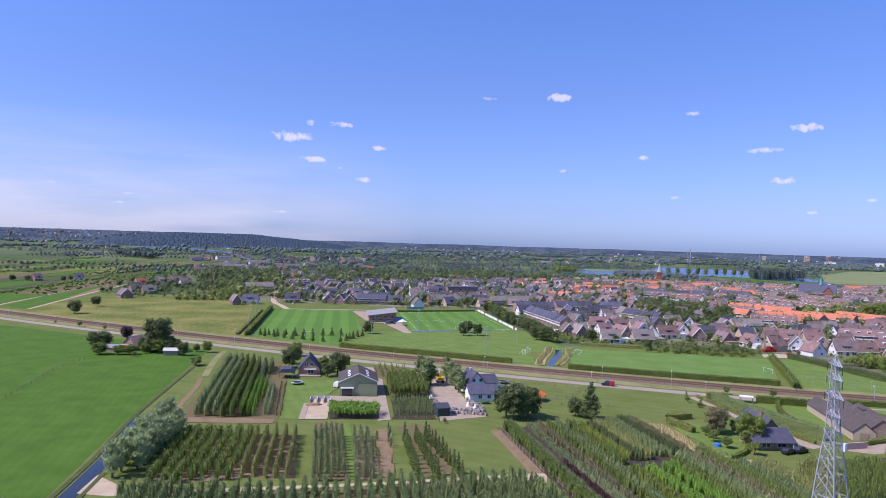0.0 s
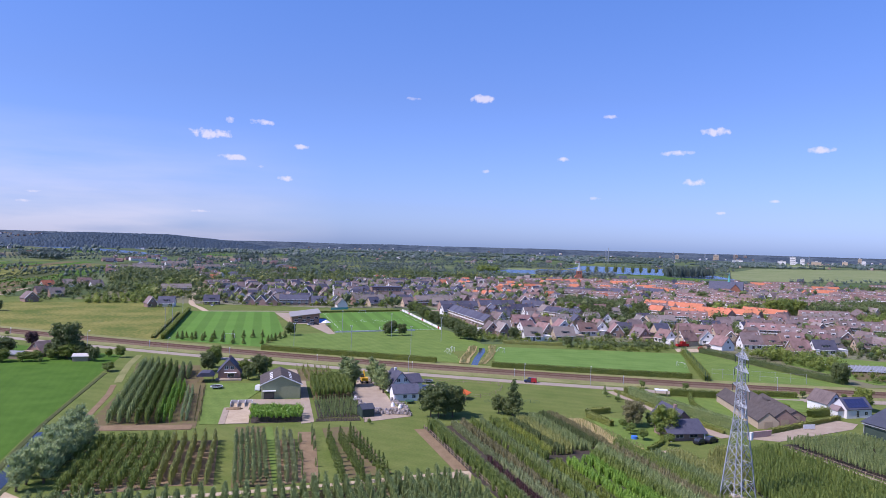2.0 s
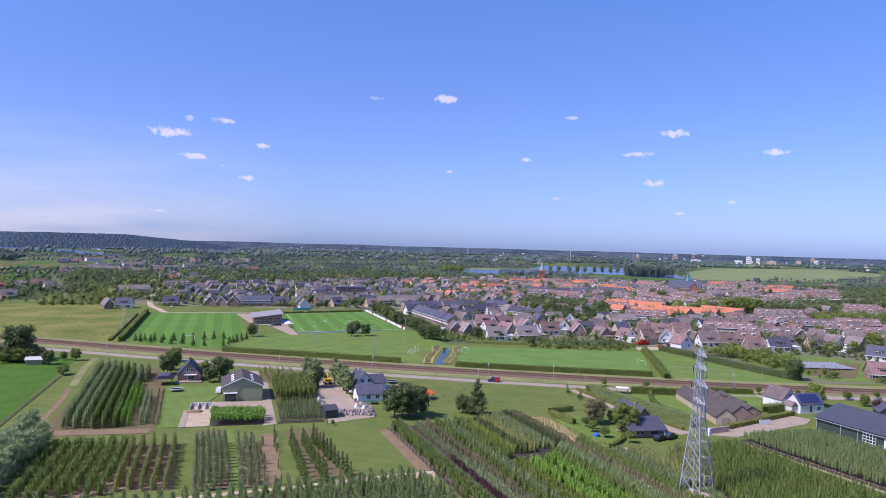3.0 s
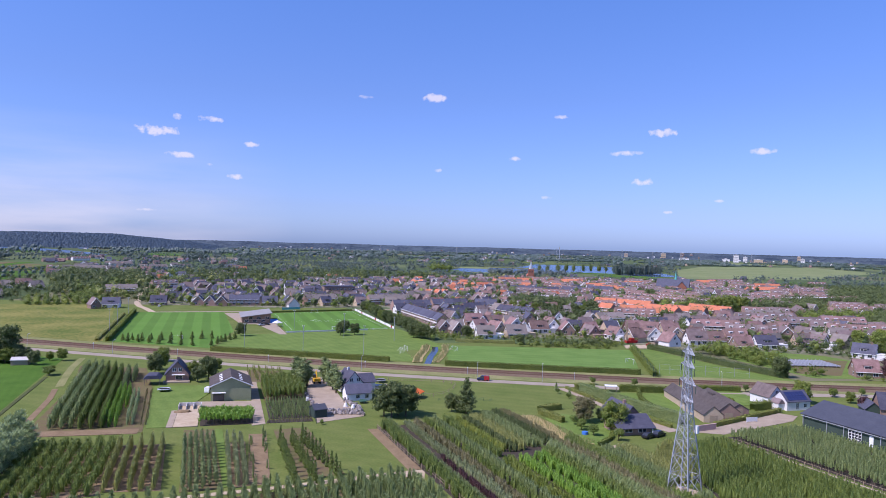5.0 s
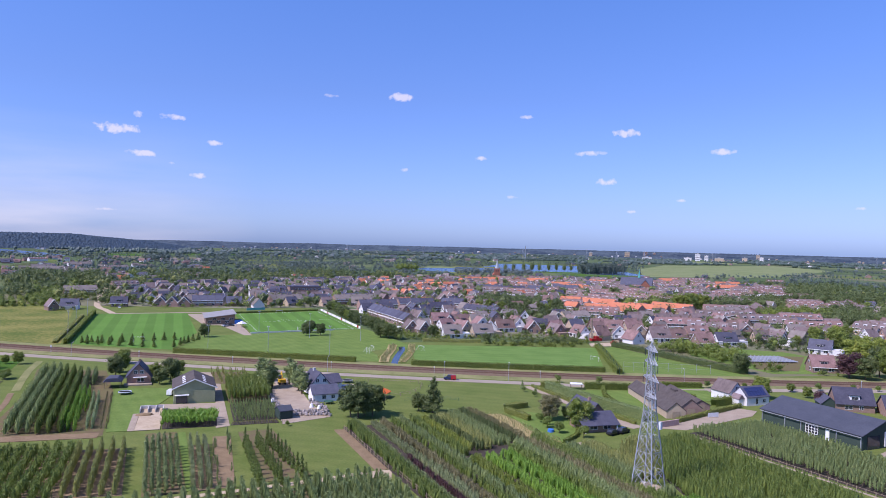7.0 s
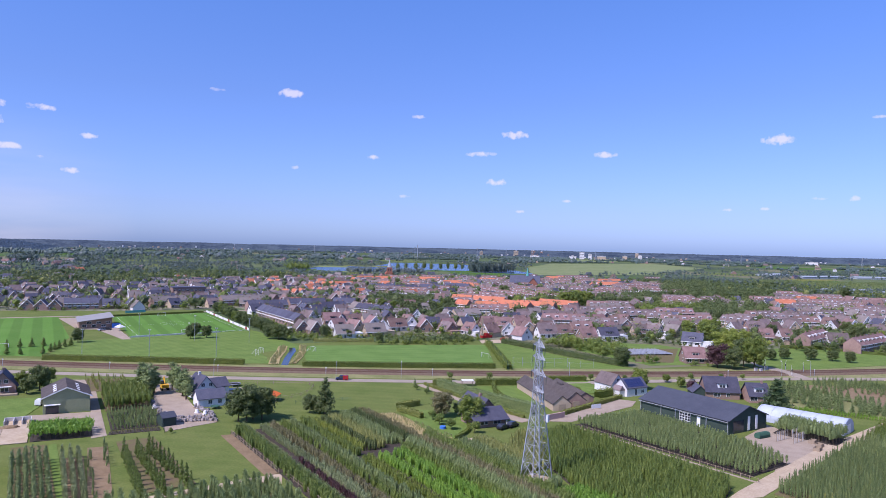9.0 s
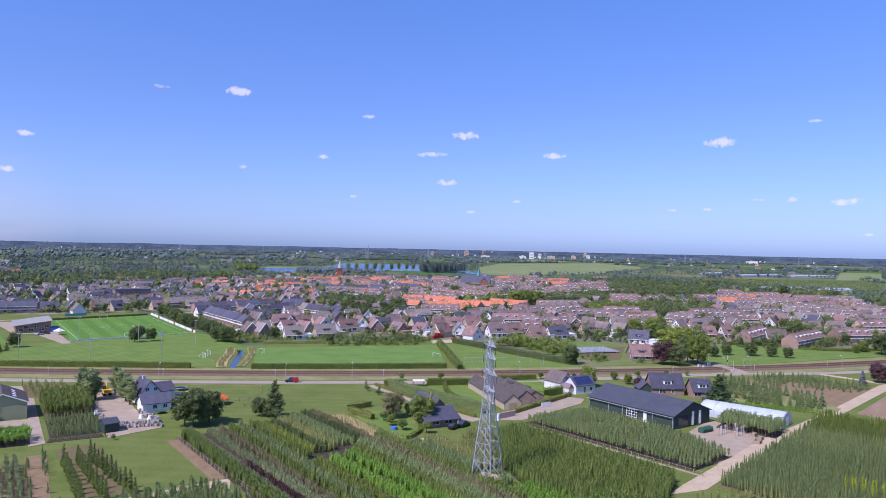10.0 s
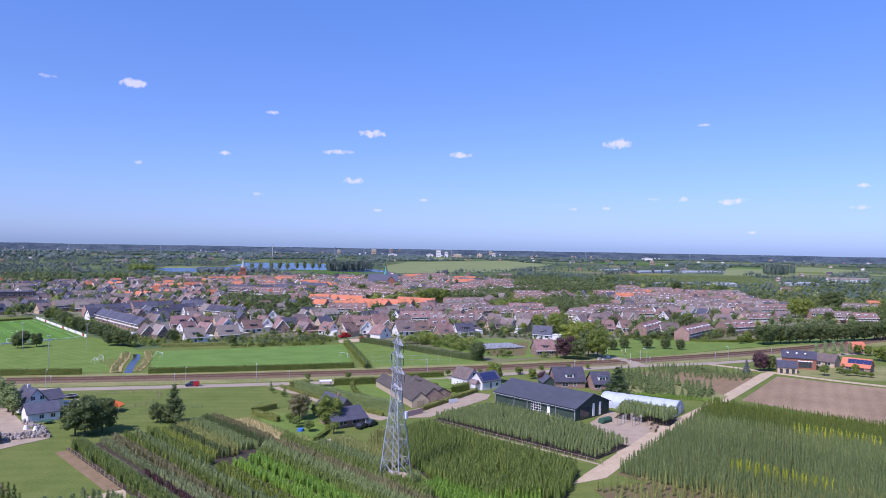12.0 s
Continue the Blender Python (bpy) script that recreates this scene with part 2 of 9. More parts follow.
# gains of the far leaves raise blue and brightness to paint distance haze
LEAF_GAIN = {"yellow": (1.75, 1.85, 1.3), "nursery": (2.25, 1.7, 1.95), "straw": (1.95, 1.8, 1.5), "grey_nursery": (2.5, 1.85, 1.95), "far": (2.02, 1.58, 2.4), "hazy_grey": (2.21, 1.72, 2.6), "olive": (2.3, 1.76, 1.8), "bright": (2.15, 1.72, 1.4), "bronze": (3.23, 2.24, 2.14), "horizon": (2.05, 1.8, 1.75), "hill": (1.33, 1.17, 1.36), "conifer": (3.09, 2.3, 2.05), "willow": (2.15, 2.18, 1.42), "broad": (2.49, 1.84, 1.91), "dark": (2.76, 1.9, 2.23), "hedge": (2.99, 2.02, 1.85), "round": (2.75, 2.03, 2.05)}
# the keys listed here are leaf colours with distance haze mixed in
LEAVES, HAZY_KEYS = {}, ("far", "hazy_grey", "hill", "horizon")
for key, a, b in (
    ("broad", (0.045, 0.095, 0.016), (0.095, 0.155, 0.03)), ("dark", (0.03, 0.065, 0.018), (0.06, 0.108, 0.03)), ("light", (0.08, 0.155, 0.022), (0.14, 0.215, 0.04)),
    ("purple", (0.042, 0.03, 0.03), (0.075, 0.052, 0.05)), ("bronze", (0.055, 0.078, 0.038), (0.09, 0.118, 0.056)), ("conifer", (0.018, 0.045, 0.018), (0.04, 0.075, 0.03)),
    ("spruce", (0.07, 0.115, 0.10), (0.115, 0.165, 0.145)), ("willow", (0.115, 0.15, 0.10), (0.19, 0.225, 0.165)), ("round", (0.04, 0.085, 0.018), (0.075, 0.13, 0.028)),
    ("bright", (0.07, 0.175, 0.028), (0.12, 0.245, 0.045)), ("straw", (0.17, 0.185, 0.085), (0.24, 0.255, 0.14)), ("yellow", (0.20, 0.21, 0.025), (0.30, 0.30, 0.04)), ("hedge", (0.04, 0.085, 0.018), (0.075, 0.13, 0.026)),
    ("lime_hedge", (0.09, 0.15, 0.032), (0.135, 0.20, 0.046)), ("nursery", (0.07, 0.135, 0.042), (0.125, 0.20, 0.066)), ("grey_nursery", (0.085, 0.145, 0.06), (0.14, 0.21, 0.095)),
    ("olive", (0.095, 0.145, 0.042), (0.155, 0.21, 0.066)), ("far", (0.032, 0.064, 0.034), (0.05, 0.088, 0.046)), ("horizon", (0.024, 0.049, 0.058), (0.042, 0.074, 0.086)), ("hill", (0.016, 0.031, 0.037), (0.026, 0.045, 0.05)), ("hazy_grey", (0.044, 0.076, 0.044), (0.064, 0.10, 0.06))):
    LEAVES[key] = shader(key + " leaves", [v * k for v, k in zip(a, LEAF_GAIN.get(key, (2.05, 1.5, 1.65)))], [v * k for v, k in zip(b, LEAF_GAIN.get(key, (2.05, 1.5, 1.65)))], 0.35 if key not in HAZY_KEYS else 0.03, 0.55, fine=6, vary=0.12, island=0.22 if key not in HAZY_KEYS else 0.1, leaf=0.34 if key not in HAZY_KEYS else 0.0, spec=0.4)
ROOF = {
    "o": shader("orange pantiles", (0.44, 0.15, 0.08), (0.55, 0.215, 0.125), 0.5, 0.75, 0.3, 6, vary=0.15, where="Object"),
    "r": shader("red-brown tiles", (0.16, 0.102, 0.092), (0.285, 0.188, 0.168), 0.5, 0.8, 0.3, 6, vary=0.22, where="Object"),
    "b": shader("brown tiles", (0.135, 0.105, 0.10), (0.235, 0.184, 0.175), 0.5, 0.8, 0.3, 6, vary=0.22, where="Object"),
    "d": shader("dark slate tiles", (0.064, 0.066, 0.092), (0.11, 0.11, 0.145), 0.5, 0.6, 0.3, 6, vary=0.2, where="Object"),
    "g": shader("weathered grey tiles", (0.18, 0.155, 0.14), (0.26, 0.225, 0.205), 0.5, 0.8, 0.3, 6, vary=0.2, where="Object"),
}
WALL = {
    "k": shader("brown brick", (0.24, 0.16, 0.13), (0.34, 0.235, 0.19), 0.8, 0.9, 0.3, 10, vary=0.2, where="Object"),
    "w": shader("white render", (0.62, 0.61, 0.60), (0.74, 0.73, 0.72), 0.4, 0.9, 0.1, 10, vary=0.06, where="Object"),
    "e": shader("buff brick", (0.40, 0.31, 0.22), (0.50, 0.40, 0.29), 0.8, 0.9, 0.3, 10, vary=0.12, where="Object"),
}
FRAME = shader("white window frames", (0.74, 0.74, 0.73), (0.8, 0.8, 0.79), 1.0, 0.5, where="Object")
GLASS = shader("dark window glass", (0.03, 0.035, 0.045), (0.06, 0.065, 0.075), 0.6, 0.08, where="Object", spec=0.7)
DOOR = shader("painted door", (0.07, 0.075, 0.08), (0.12, 0.12, 0.125), 0.6, 0.5, vary=0.3, where="Object")
STEEL = shader("galvanised steel", (0.34, 0.355, 0.385), (0.46, 0.48, 0.51), 1.2, 0.5, metal=0.35)
GREEN_STEEL = shader("green painted steel", (0.04, 0.10, 0.07), (0.06, 0.13, 0.09), 0.5, 0.6, where="Object")
SOLAR = shader("solar cells", (0.02, 0.03, 0.09), (0.04, 0.05, 0.13), 0.8, 0.15, where="Object", spec=0.7)
PLASTIC = shader("white tunnel film", (0.40, 0.45, 0.52), (0.51, 0.56, 0.63), 0.4, 0.45, where="Object")
FAR_GLASS = shader("dull greenhouse glass", (0.30, 0.34, 0.37), (0.38, 0.42, 0.45), 0.1, 0.5, where="Object")
SMOKED = shader("grey shading net", (0.2, 0.215, 0.245), (0.3, 0.315, 0.345), 0.8, 0.8, where="Object")
WOOD = shader("weathered wood", (0.26, 0.20, 0.14), (0.36, 0.29, 0.21), 1.5, 0.9, where="Object")
OLIVE_CLAD = shader("olive steel cladding", (0.27, 0.29, 0.17), (0.33, 0.35, 0.21), 0.4, 0.6, 0.1, 8, where="Object")
FIBRE = shader("fibre-cement sheets", (0.07, 0.06, 0.056), (0.125, 0.108, 0.1), 0.4, 0.85, 0.2, 8, where="Object")
DARK_CLAD = shader("dark green cladding", (0.04, 0.06, 0.05), (0.06, 0.085, 0.07), 0.4, 0.6, where="Object")
BARN_ROOF = shader("dark blue-grey roof sheets", (0.06, 0.066, 0.085), (0.085, 0.092, 0.115), 0.3, 0.5, where="Object")
CAR_PAINT = {c: shader(c + " car paint", v, [x * 1.1 for x in v], 0.5, 0.25, where="Object", spec=0.6) for c, v in (("red", (0.33, 0.022, 0.03)), ("black", (0.02, 0.02, 0.025)), ("silver", (0.42, 0.43, 0.45)), ("white", (0.75, 0.75, 0.75)), ("blue", (0.02, 0.03, 0.075)))}
RUBBER = shader("tyre rubber", (0.02, 0.02, 0.02), (0.035, 0.035, 0.035), 2.0, 0.8, where="Object")
YELLOW = shader("yellow machine paint", (0.65, 0.36, 0.03), (0.75, 0.43, 0.05), 1.0, 0.5, where="Object")
RED_PAINT = shader("red machine paint", (0.3, 0.022, 0.022), (0.38, 0.035, 0.03), 1.0, 0.5, where="Object")
ORANGE_CLOTH = shader("orange tarpaulin", (0.62, 0.13, 0.035), (0.70, 0.18, 0.05), 1.0, 0.7, where="Object")
BLUE_CLOTH = shader("blue plastic", (0.05, 0.16, 0.5), (0.07, 0.22, 0.6), 1.0, 0.6, where="Object")
SLEEPER = shader("weathered sleepers", (0.17, 0.125, 0.095), (0.24, 0.18, 0.14), 0.8, 0.9)
STONE = shader("stacked garden stone", (0.20, 0.175, 0.165), (0.46, 0.42, 0.39), 1.5, 0.9, 0.4, 6, vary=0.35, where="Object")
CHURCH_BRICK = shader("red church brick", (0.24, 0.10, 0.07), (0.32, 0.145, 0.10), 0.4, 0.9, 0.2, 10, where="Object")
PINK_BRICK = shader("pinkish brick", (0.46, 0.30, 0.26), (0.58, 0.41, 0.36), 1.5, 0.9, 0.2, 10, where="Object")
COPPER = shader("green copper", (0.10, 0.36, 0.33), (0.15, 0.45, 0.40), 0.5, 0.6, where="Object")
CONCRETE = shader("pale concrete", (0.48, 0.46, 0.44), (0.58, 0.56, 0.53), 0.2, 0.9, where="Object")
BOARD = shader("white boards", (0.70, 0.70, 0.70), (0.78, 0.78, 0.78), 0.5, 0.6, where="Object")


# ---------------------------------------------------------------- mesh helpers
def soup(name, verts, faces, mats, index=None, smooth=False):
    """A mesh from numpy arrays: vertices (n, 3) and faces of one corner count (m, k)."""
    me = bpy.data.meshes.new(name)
    verts, faces = np.asarray(verts, np.float32), np.asarray(faces, np.int32)
    k = faces.shape[1]
    me.vertices.add(len(verts))
    me.vertices.foreach_set("co", verts.ravel())
    me.loops.add(faces.size)
    me.loops.foreach_set("vertex_index", faces.ravel())
    me.polygons.add(len(faces))
    me.polygons.foreach_set("loop_start", np.arange(0, faces.size, k, dtype=np.int32))
    if index is not None:
        me.polygons.foreach_set("material_index", np.asarray(index, np.int32))
    me.polygons.foreach_set("use_smooth", np.full(len(faces), smooth))
    for m in mats:
        me.materials.append(m)
    me.update(calc_edges=True)
    me.validate()
    return me


def part(name, bm, material, parent, label=""):
    """Links a bmesh (or a ready mesh) as one mesh object under a thing or a part."""
    if isinstance(bm, bmesh.types.BMesh):
        me = bpy.data.meshes.new(name)
        bm.to_mesh(me)
        bm.free()
        me.materials.append(material)
    else:
        me = bm
    ob = new(name, me)
    ob.parent = parent
    return tagged(ob, label)


def thing(name, label, category, m=None, group="", kind=""):
    ob = new(name)
    ob.matrix_basis = m or Matrix()
    return tagged(ob, label, category, group, kind)


def box(bm, x0, x1, y0, y1, z0, z1):
    vs = [bm.verts.new(p) for p in ((x0, y0, z0), (x1, y0, z0), (x1, y1, z0), (x0, y1, z0), (x0, y0, z1), (x1, y0, z1), (x1, y1, z1), (x0, y1, z1))]
    for f in ((0, 3, 2, 1), (4, 5, 6, 7), (0, 1, 5, 4), (1, 2, 6, 5), (2, 3, 7, 6), (3, 0, 4, 7)):
        bm.faces.new([vs[i] for i in f])
    return bm


def boxes(*rows):
    bm = bmesh.new()
    for r in rows:
        box(bm, *r)
    return bm


def bar(bm, p, q, r, sides=4):
    """A straight bar from p to q."""
    p, q = Vector(p), Vector(q)
    d = (q - p).normalized()
    s = d.cross(Vector((0, 0, 1)) if abs(d.z) < 0.95 else Vector((1, 0, 0))).normalized()
    u = d.cross(s)
    rings = []
    for c in (p, q):
        rings.append([bm.verts.new(c + (s * math.cos(6.2832 * i / sides) + u * math.sin(6.2832 * i / sides)) * r) for i in range(sides)])
    for i in range(sides):
        j = (i + 1) % sides
        bm.faces.new((rings[0][i], rings[0][j], rings[1][j], rings[1][i]))
    bm.faces.new(rings[0][::-1])
    bm.faces.new(rings[1])


def prism(bm, outline, y0, y1):
    """Pulls an outline of (x, z) from y0 to y1."""
    a = [bm.verts.new((x, y0, z)) for x, z in outline]
    b = [bm.verts.new((x, y1, z)) for x, z in outline]
    n = len(a)
    for i in range(n):
        j = (i + 1) % n
        bm.faces.new((a[i], a[j], b[j], b[i]))
    bm.faces.new(a[::-1])
    bm.faces.new(b)
    bmesh.ops.recalc_face_normals(bm, faces=bm.faces)
    return bm


SHEETS = []


def sheet(name, pts, z, material, label, category="field", kind="structure"):
    """A flat plot of ground with the given corners, a thin slab on the ground below it."""
    SHEETS.append(name)
    z += 0.0005 * len(SHEETS)
    bm = bmesh.new()
    top = [bm.verts.new((x, y, z)) for x, y in pts]
    bm.faces.new(top)
    bmesh.ops.recalc_face_normals(bm, faces=bm.faces)
    if bm.faces[:][0].normal.z < 0:
        bmesh.ops.reverse_faces(bm, faces=bm.faces)
    edges = bmesh.ops.extrude_face_region(bm, geom=bm.faces[:])
    for v in edges["geom"]:
        if isinstance(v, bmesh.types.BMVert):
            v.co.z -= 0.2
    bmesh.ops.recalc_face_normals(bm, faces=bm.faces)
    bmesh.ops.triangulate(bm, faces=bm.faces)
    return tagged(part(name, bm, material, None), label, category, kind=kind)


def smooth_line(pts, step):
    """Points every step metres along a line through pts, rounded by Catmull-Rom."""
    pts = [Vector((*p, 0)) for p in pts]
    pts = [pts[0] * 2 - pts[1], *pts, pts[-1] * 2 - pts[-2]]
    out = []
    for a, b, c, d in zip(pts, pts[1:], pts[2:], pts[3:]):
        n = max(1, int((c - b).length / step))
        for i in range(n):
            t = i / n
            out.append(0.5 * (2 * b + (c - a) * t + (2 * a - 5 * b + 4 * c - d) * t * t + (3 * b - a - 3 * c + d) * t ** 3))
    return out + [pts[-2]]


def ribbon(bm, line, offsets):
    """Sweeps a cross-section of (side, height) along a line."""
    rows = []
    for i, p in enumerate(line):
        d = (line[min(i + 1, len(line) - 1)] - line[max(i - 1, 0)]).normalized()
        s = Vector((d.y, -d.x, 0))
        rows.append([bm.verts.new(p + s * o + Vector((0, 0, h))) for o, h in offsets])
    for a, b in zip(rows, rows[1:]):
        for i in range(len(offsets) - 1):
            bm.faces.new((a[i], a[i + 1], b[i + 1], b[i]))
    bmesh.ops.recalc_face_normals(bm, faces=bm.faces)
    return bm


def strip(name, pts, width, z, material, label, category, step=12):
    bm = ribbon(bmesh.new(), smooth_line(pts, step), ((-width / 2, z - 0.2), (-width / 2, z), (0, z + 0.02), (width / 2, z), (width / 2, z - 0.2)))
    return tagged(part(name, bm, material, None), label, category, kind="structure")


# ---------------------------------------------------------------- leaves and trees
ICO = None


def ico():
    """Corners and faces of a small ball, used for the dense heart of a crown."""
    global ICO
    if ICO is None:
        bm = bmesh.new()
        bmesh.ops.create_icosphere(bm, subdivisions=1, radius=1.0)
        bm.verts.ensure_lookup_table()
        ICO = np.array([v.co[:] for v in bm.verts]), np.array([[v.index for v in f.verts] for f in bm.faces])
        bm.free()
    return ICO


def cards(rng, centre, out, size, upright=False, single=False):
    """Leaf sprays: a bent pair of triangles at each centre, turned roughly along out; upright: slim and standing; single: one triangle."""
    n = len(centre)
    nrm = out + rng.normal(0, 0.55, (n, 3))
    nrm /= np.linalg.norm(nrm, axis=1, keepdims=True) + 1e-9
    side = np.cross(nrm, rng.normal(0, 1, (n, 3)))
    side /= np.linalg.norm(side, axis=1, keepdims=True) + 1e-9
    up = np.cross(side, nrm)
    slim = 0.55
    if upright:
        side = np.stack((-out[:, 1], out[:, 0], np.zeros(n)), 1) + rng.normal(0, 0.45, (n, 3))
        side /= np.linalg.norm(side, axis=1, keepdims=True) + 1e-9
        up = out * 0.45 + np.array((0, 0, 1.0)) + rng.normal(0, 0.25, (n, 3))
        up /= np.linalg.norm(up, axis=1, keepdims=True)
        slim = 0.2
    s = (size * rng.uniform(0.65, 1.25, n))[:, None]
    bend = nrm * s * rng.uniform(-0.25, 0.35, (n, 1))
    if single:
        v = np.stack((centre - side * s * slim - up * s * 0.5, centre + side * s * slim - up * s * 0.3, centre + up * s * 0.8 + bend), 1).reshape(-1, 3)
        return v, np.arange(3 * n).reshape(-1, 3)
    v = np.stack((centre - side * s * slim, centre - up * s * 0.6 + bend, centre + side * s * slim, centre + up * s * 0.7 + bend), 1).reshape(-1, 3)
    i = np.arange(n)[:, None] * 4
    f = np.concatenate((i + [[0, 1, 2]], i + [[0, 2, 3]]), 1).reshape(-1, 3)
    return v, f


def crown_mesh(name, material, blobs, per, size, seed, upright=False):
    """blobs: centres and radii of the lumps of a crown."""
    rng = np.random.default_rng(seed)
    iv, jf = ico()
    vs, fs, n = [], [], 0
    for x, y, z, r in blobs:
        core = iv * (r * 0.62 * rng.uniform(0.85, 1.1, (len(iv), 1))) * (1, 1, 0.85) + (x, y, z)
        vs.append(core), fs.append(jf + n)
        n += len(core)
        k = max(14, int(per * 3.5 * r * r))
        d = rng.normal(0, 1, (k, 3))
        d /= np.linalg.norm(d, axis=1, keepdims=True)
        d[:, 2] = np.where(d[:, 2] < -0.35, -d[:, 2], d[:, 2])
        c = np.array((x, y, z)) + d * (r * rng.uniform(0.6, 1.15, (k, 1))) * (1, 1, 0.9)
        v, f = cards(rng, c, d, size * (1.2 if upright else 0.68), upright, True)
        vs.append(v), fs.append(f + n)
        n += len(v)
    return soup(name, np.concatenate(vs), np.concatenate(fs), [material])


def tree_blobs(rng, shape):
    """Lumps of a crown one metre high in all, in tree form."""
    out = []
    if shape == "broad":
        for i in range(20):
            a, h = i * 2.4 + rng.uniform(-0.4, 0.4), 0.2 + 0.66 * (i + rng.uniform(0, 1)) / 20
            r = 0.27 * math.sin(min(1.0, (h - 0.02) / 0.95) * 2.75) + 0.03
            out.append((math.cos(a) * r, math.sin(a) * r, h, rng.uniform(0.11, 0.19)))
        out.append((0, 0, 0.45, 0.27)), out.append((0, 0, 0.66, 0.25))
    elif shape == "column":
        for i in range(9):
            h = 0.2 + 0.72 * i / 8
            a, r = rng.uniform(0, 6.28), 0.05
            out.append((math.cos(a) * r, math.sin(a) * r, h, 0.15 * (1.12 - abs(h - 0.45) * 1.1)))
    elif shape == "cone":
        for i in range(16):
            h = 0.1 + 0.84 * i / 15
            w = 0.24 * (1.0 - h) + 0.015
            a = i * 2.4
            out.append((math.cos(a) * w * 0.6, math.sin(a) * w * 0.6, h, w * 0.7 + 0.03))
    elif shape == "ball":
        for i in range(9):
            a, h = rng.uniform(0, 6.28), rng.uniform(0.3, 0.78)
            out.append((math.cos(a) * 0.22, math.sin(a) * 0.22, h, rng.uniform(0.16, 0.22)))
        out.append((0, 0, 0.55, 0.34))
    return out


TREE_KINDS = {}


def tree_kind(key, shape, leaf, variants, height, label, category="tree", per=1500, size=0.055, trunk=0.16):
    """Makes some variants of a tree, each a trunk with limbs and a crown, standing out of the way until copied."""
    made = []
    for i in range(variants):
        rng = np.random.default_rng(hash_of(key) + i)
        blobs = [(x * height, y * height, z * height, r * height) for x, y, z, r in tree_blobs(rng, shape)]
        crown = crown_mesh(key + " crown", LEAVES[leaf], blobs, per / height ** 2, size * height, hash_of(key) + 50 + i, leaf == "willow")
        bm = bmesh.new()
        top = 0.62 * height
        r0 = 0.022 * height
        for a, b, ra in ((0, 0.25, 1.0), (0.25, 0.62, 0.7)):
            bar(bm, (0, 0, a * height), (rng.normal(0, 0.006) * height, 0, b * height), r0 * ra, 6)
        for x, y, z, r in blobs[:5]:
            bar(bm, (0, 0, height * trunk * 1.6), (x, y, z), r0 * 0.4, 4)
        stem = bpy.data.meshes.new("trunk")
        bm.to_mesh(stem)
        bm.free()
        stem.materials.append(BARK)
        made.append((stem, crown))
    TREE_KINDS[key] = (made, height, label, category)


def hash_of(word):
    return sum((i + 3) * ord(c) for i, c in enumerate(word)) % 9973


tree_rng = random.Random(7)


def plant(key, x, y, h, name="tree", label="", group="", wide=1.0):
    """Sets one tree of a kind, h metres high, on the ground at x, y."""
    made, height, text, category = TREE_KINDS[key]
    stem, crown = tree_rng.choice(made)
    s = h / height
    ob = thing(name, label or text, category, pose(x, y, 0, 0, 0, tree_rng.uniform(0, 360)) @ Matrix.Diagonal((s * wide, s * wide, s, 1)), group)
    part("trunk", stem, None, ob)
    part("crown", crown, None, ob)
    return ob


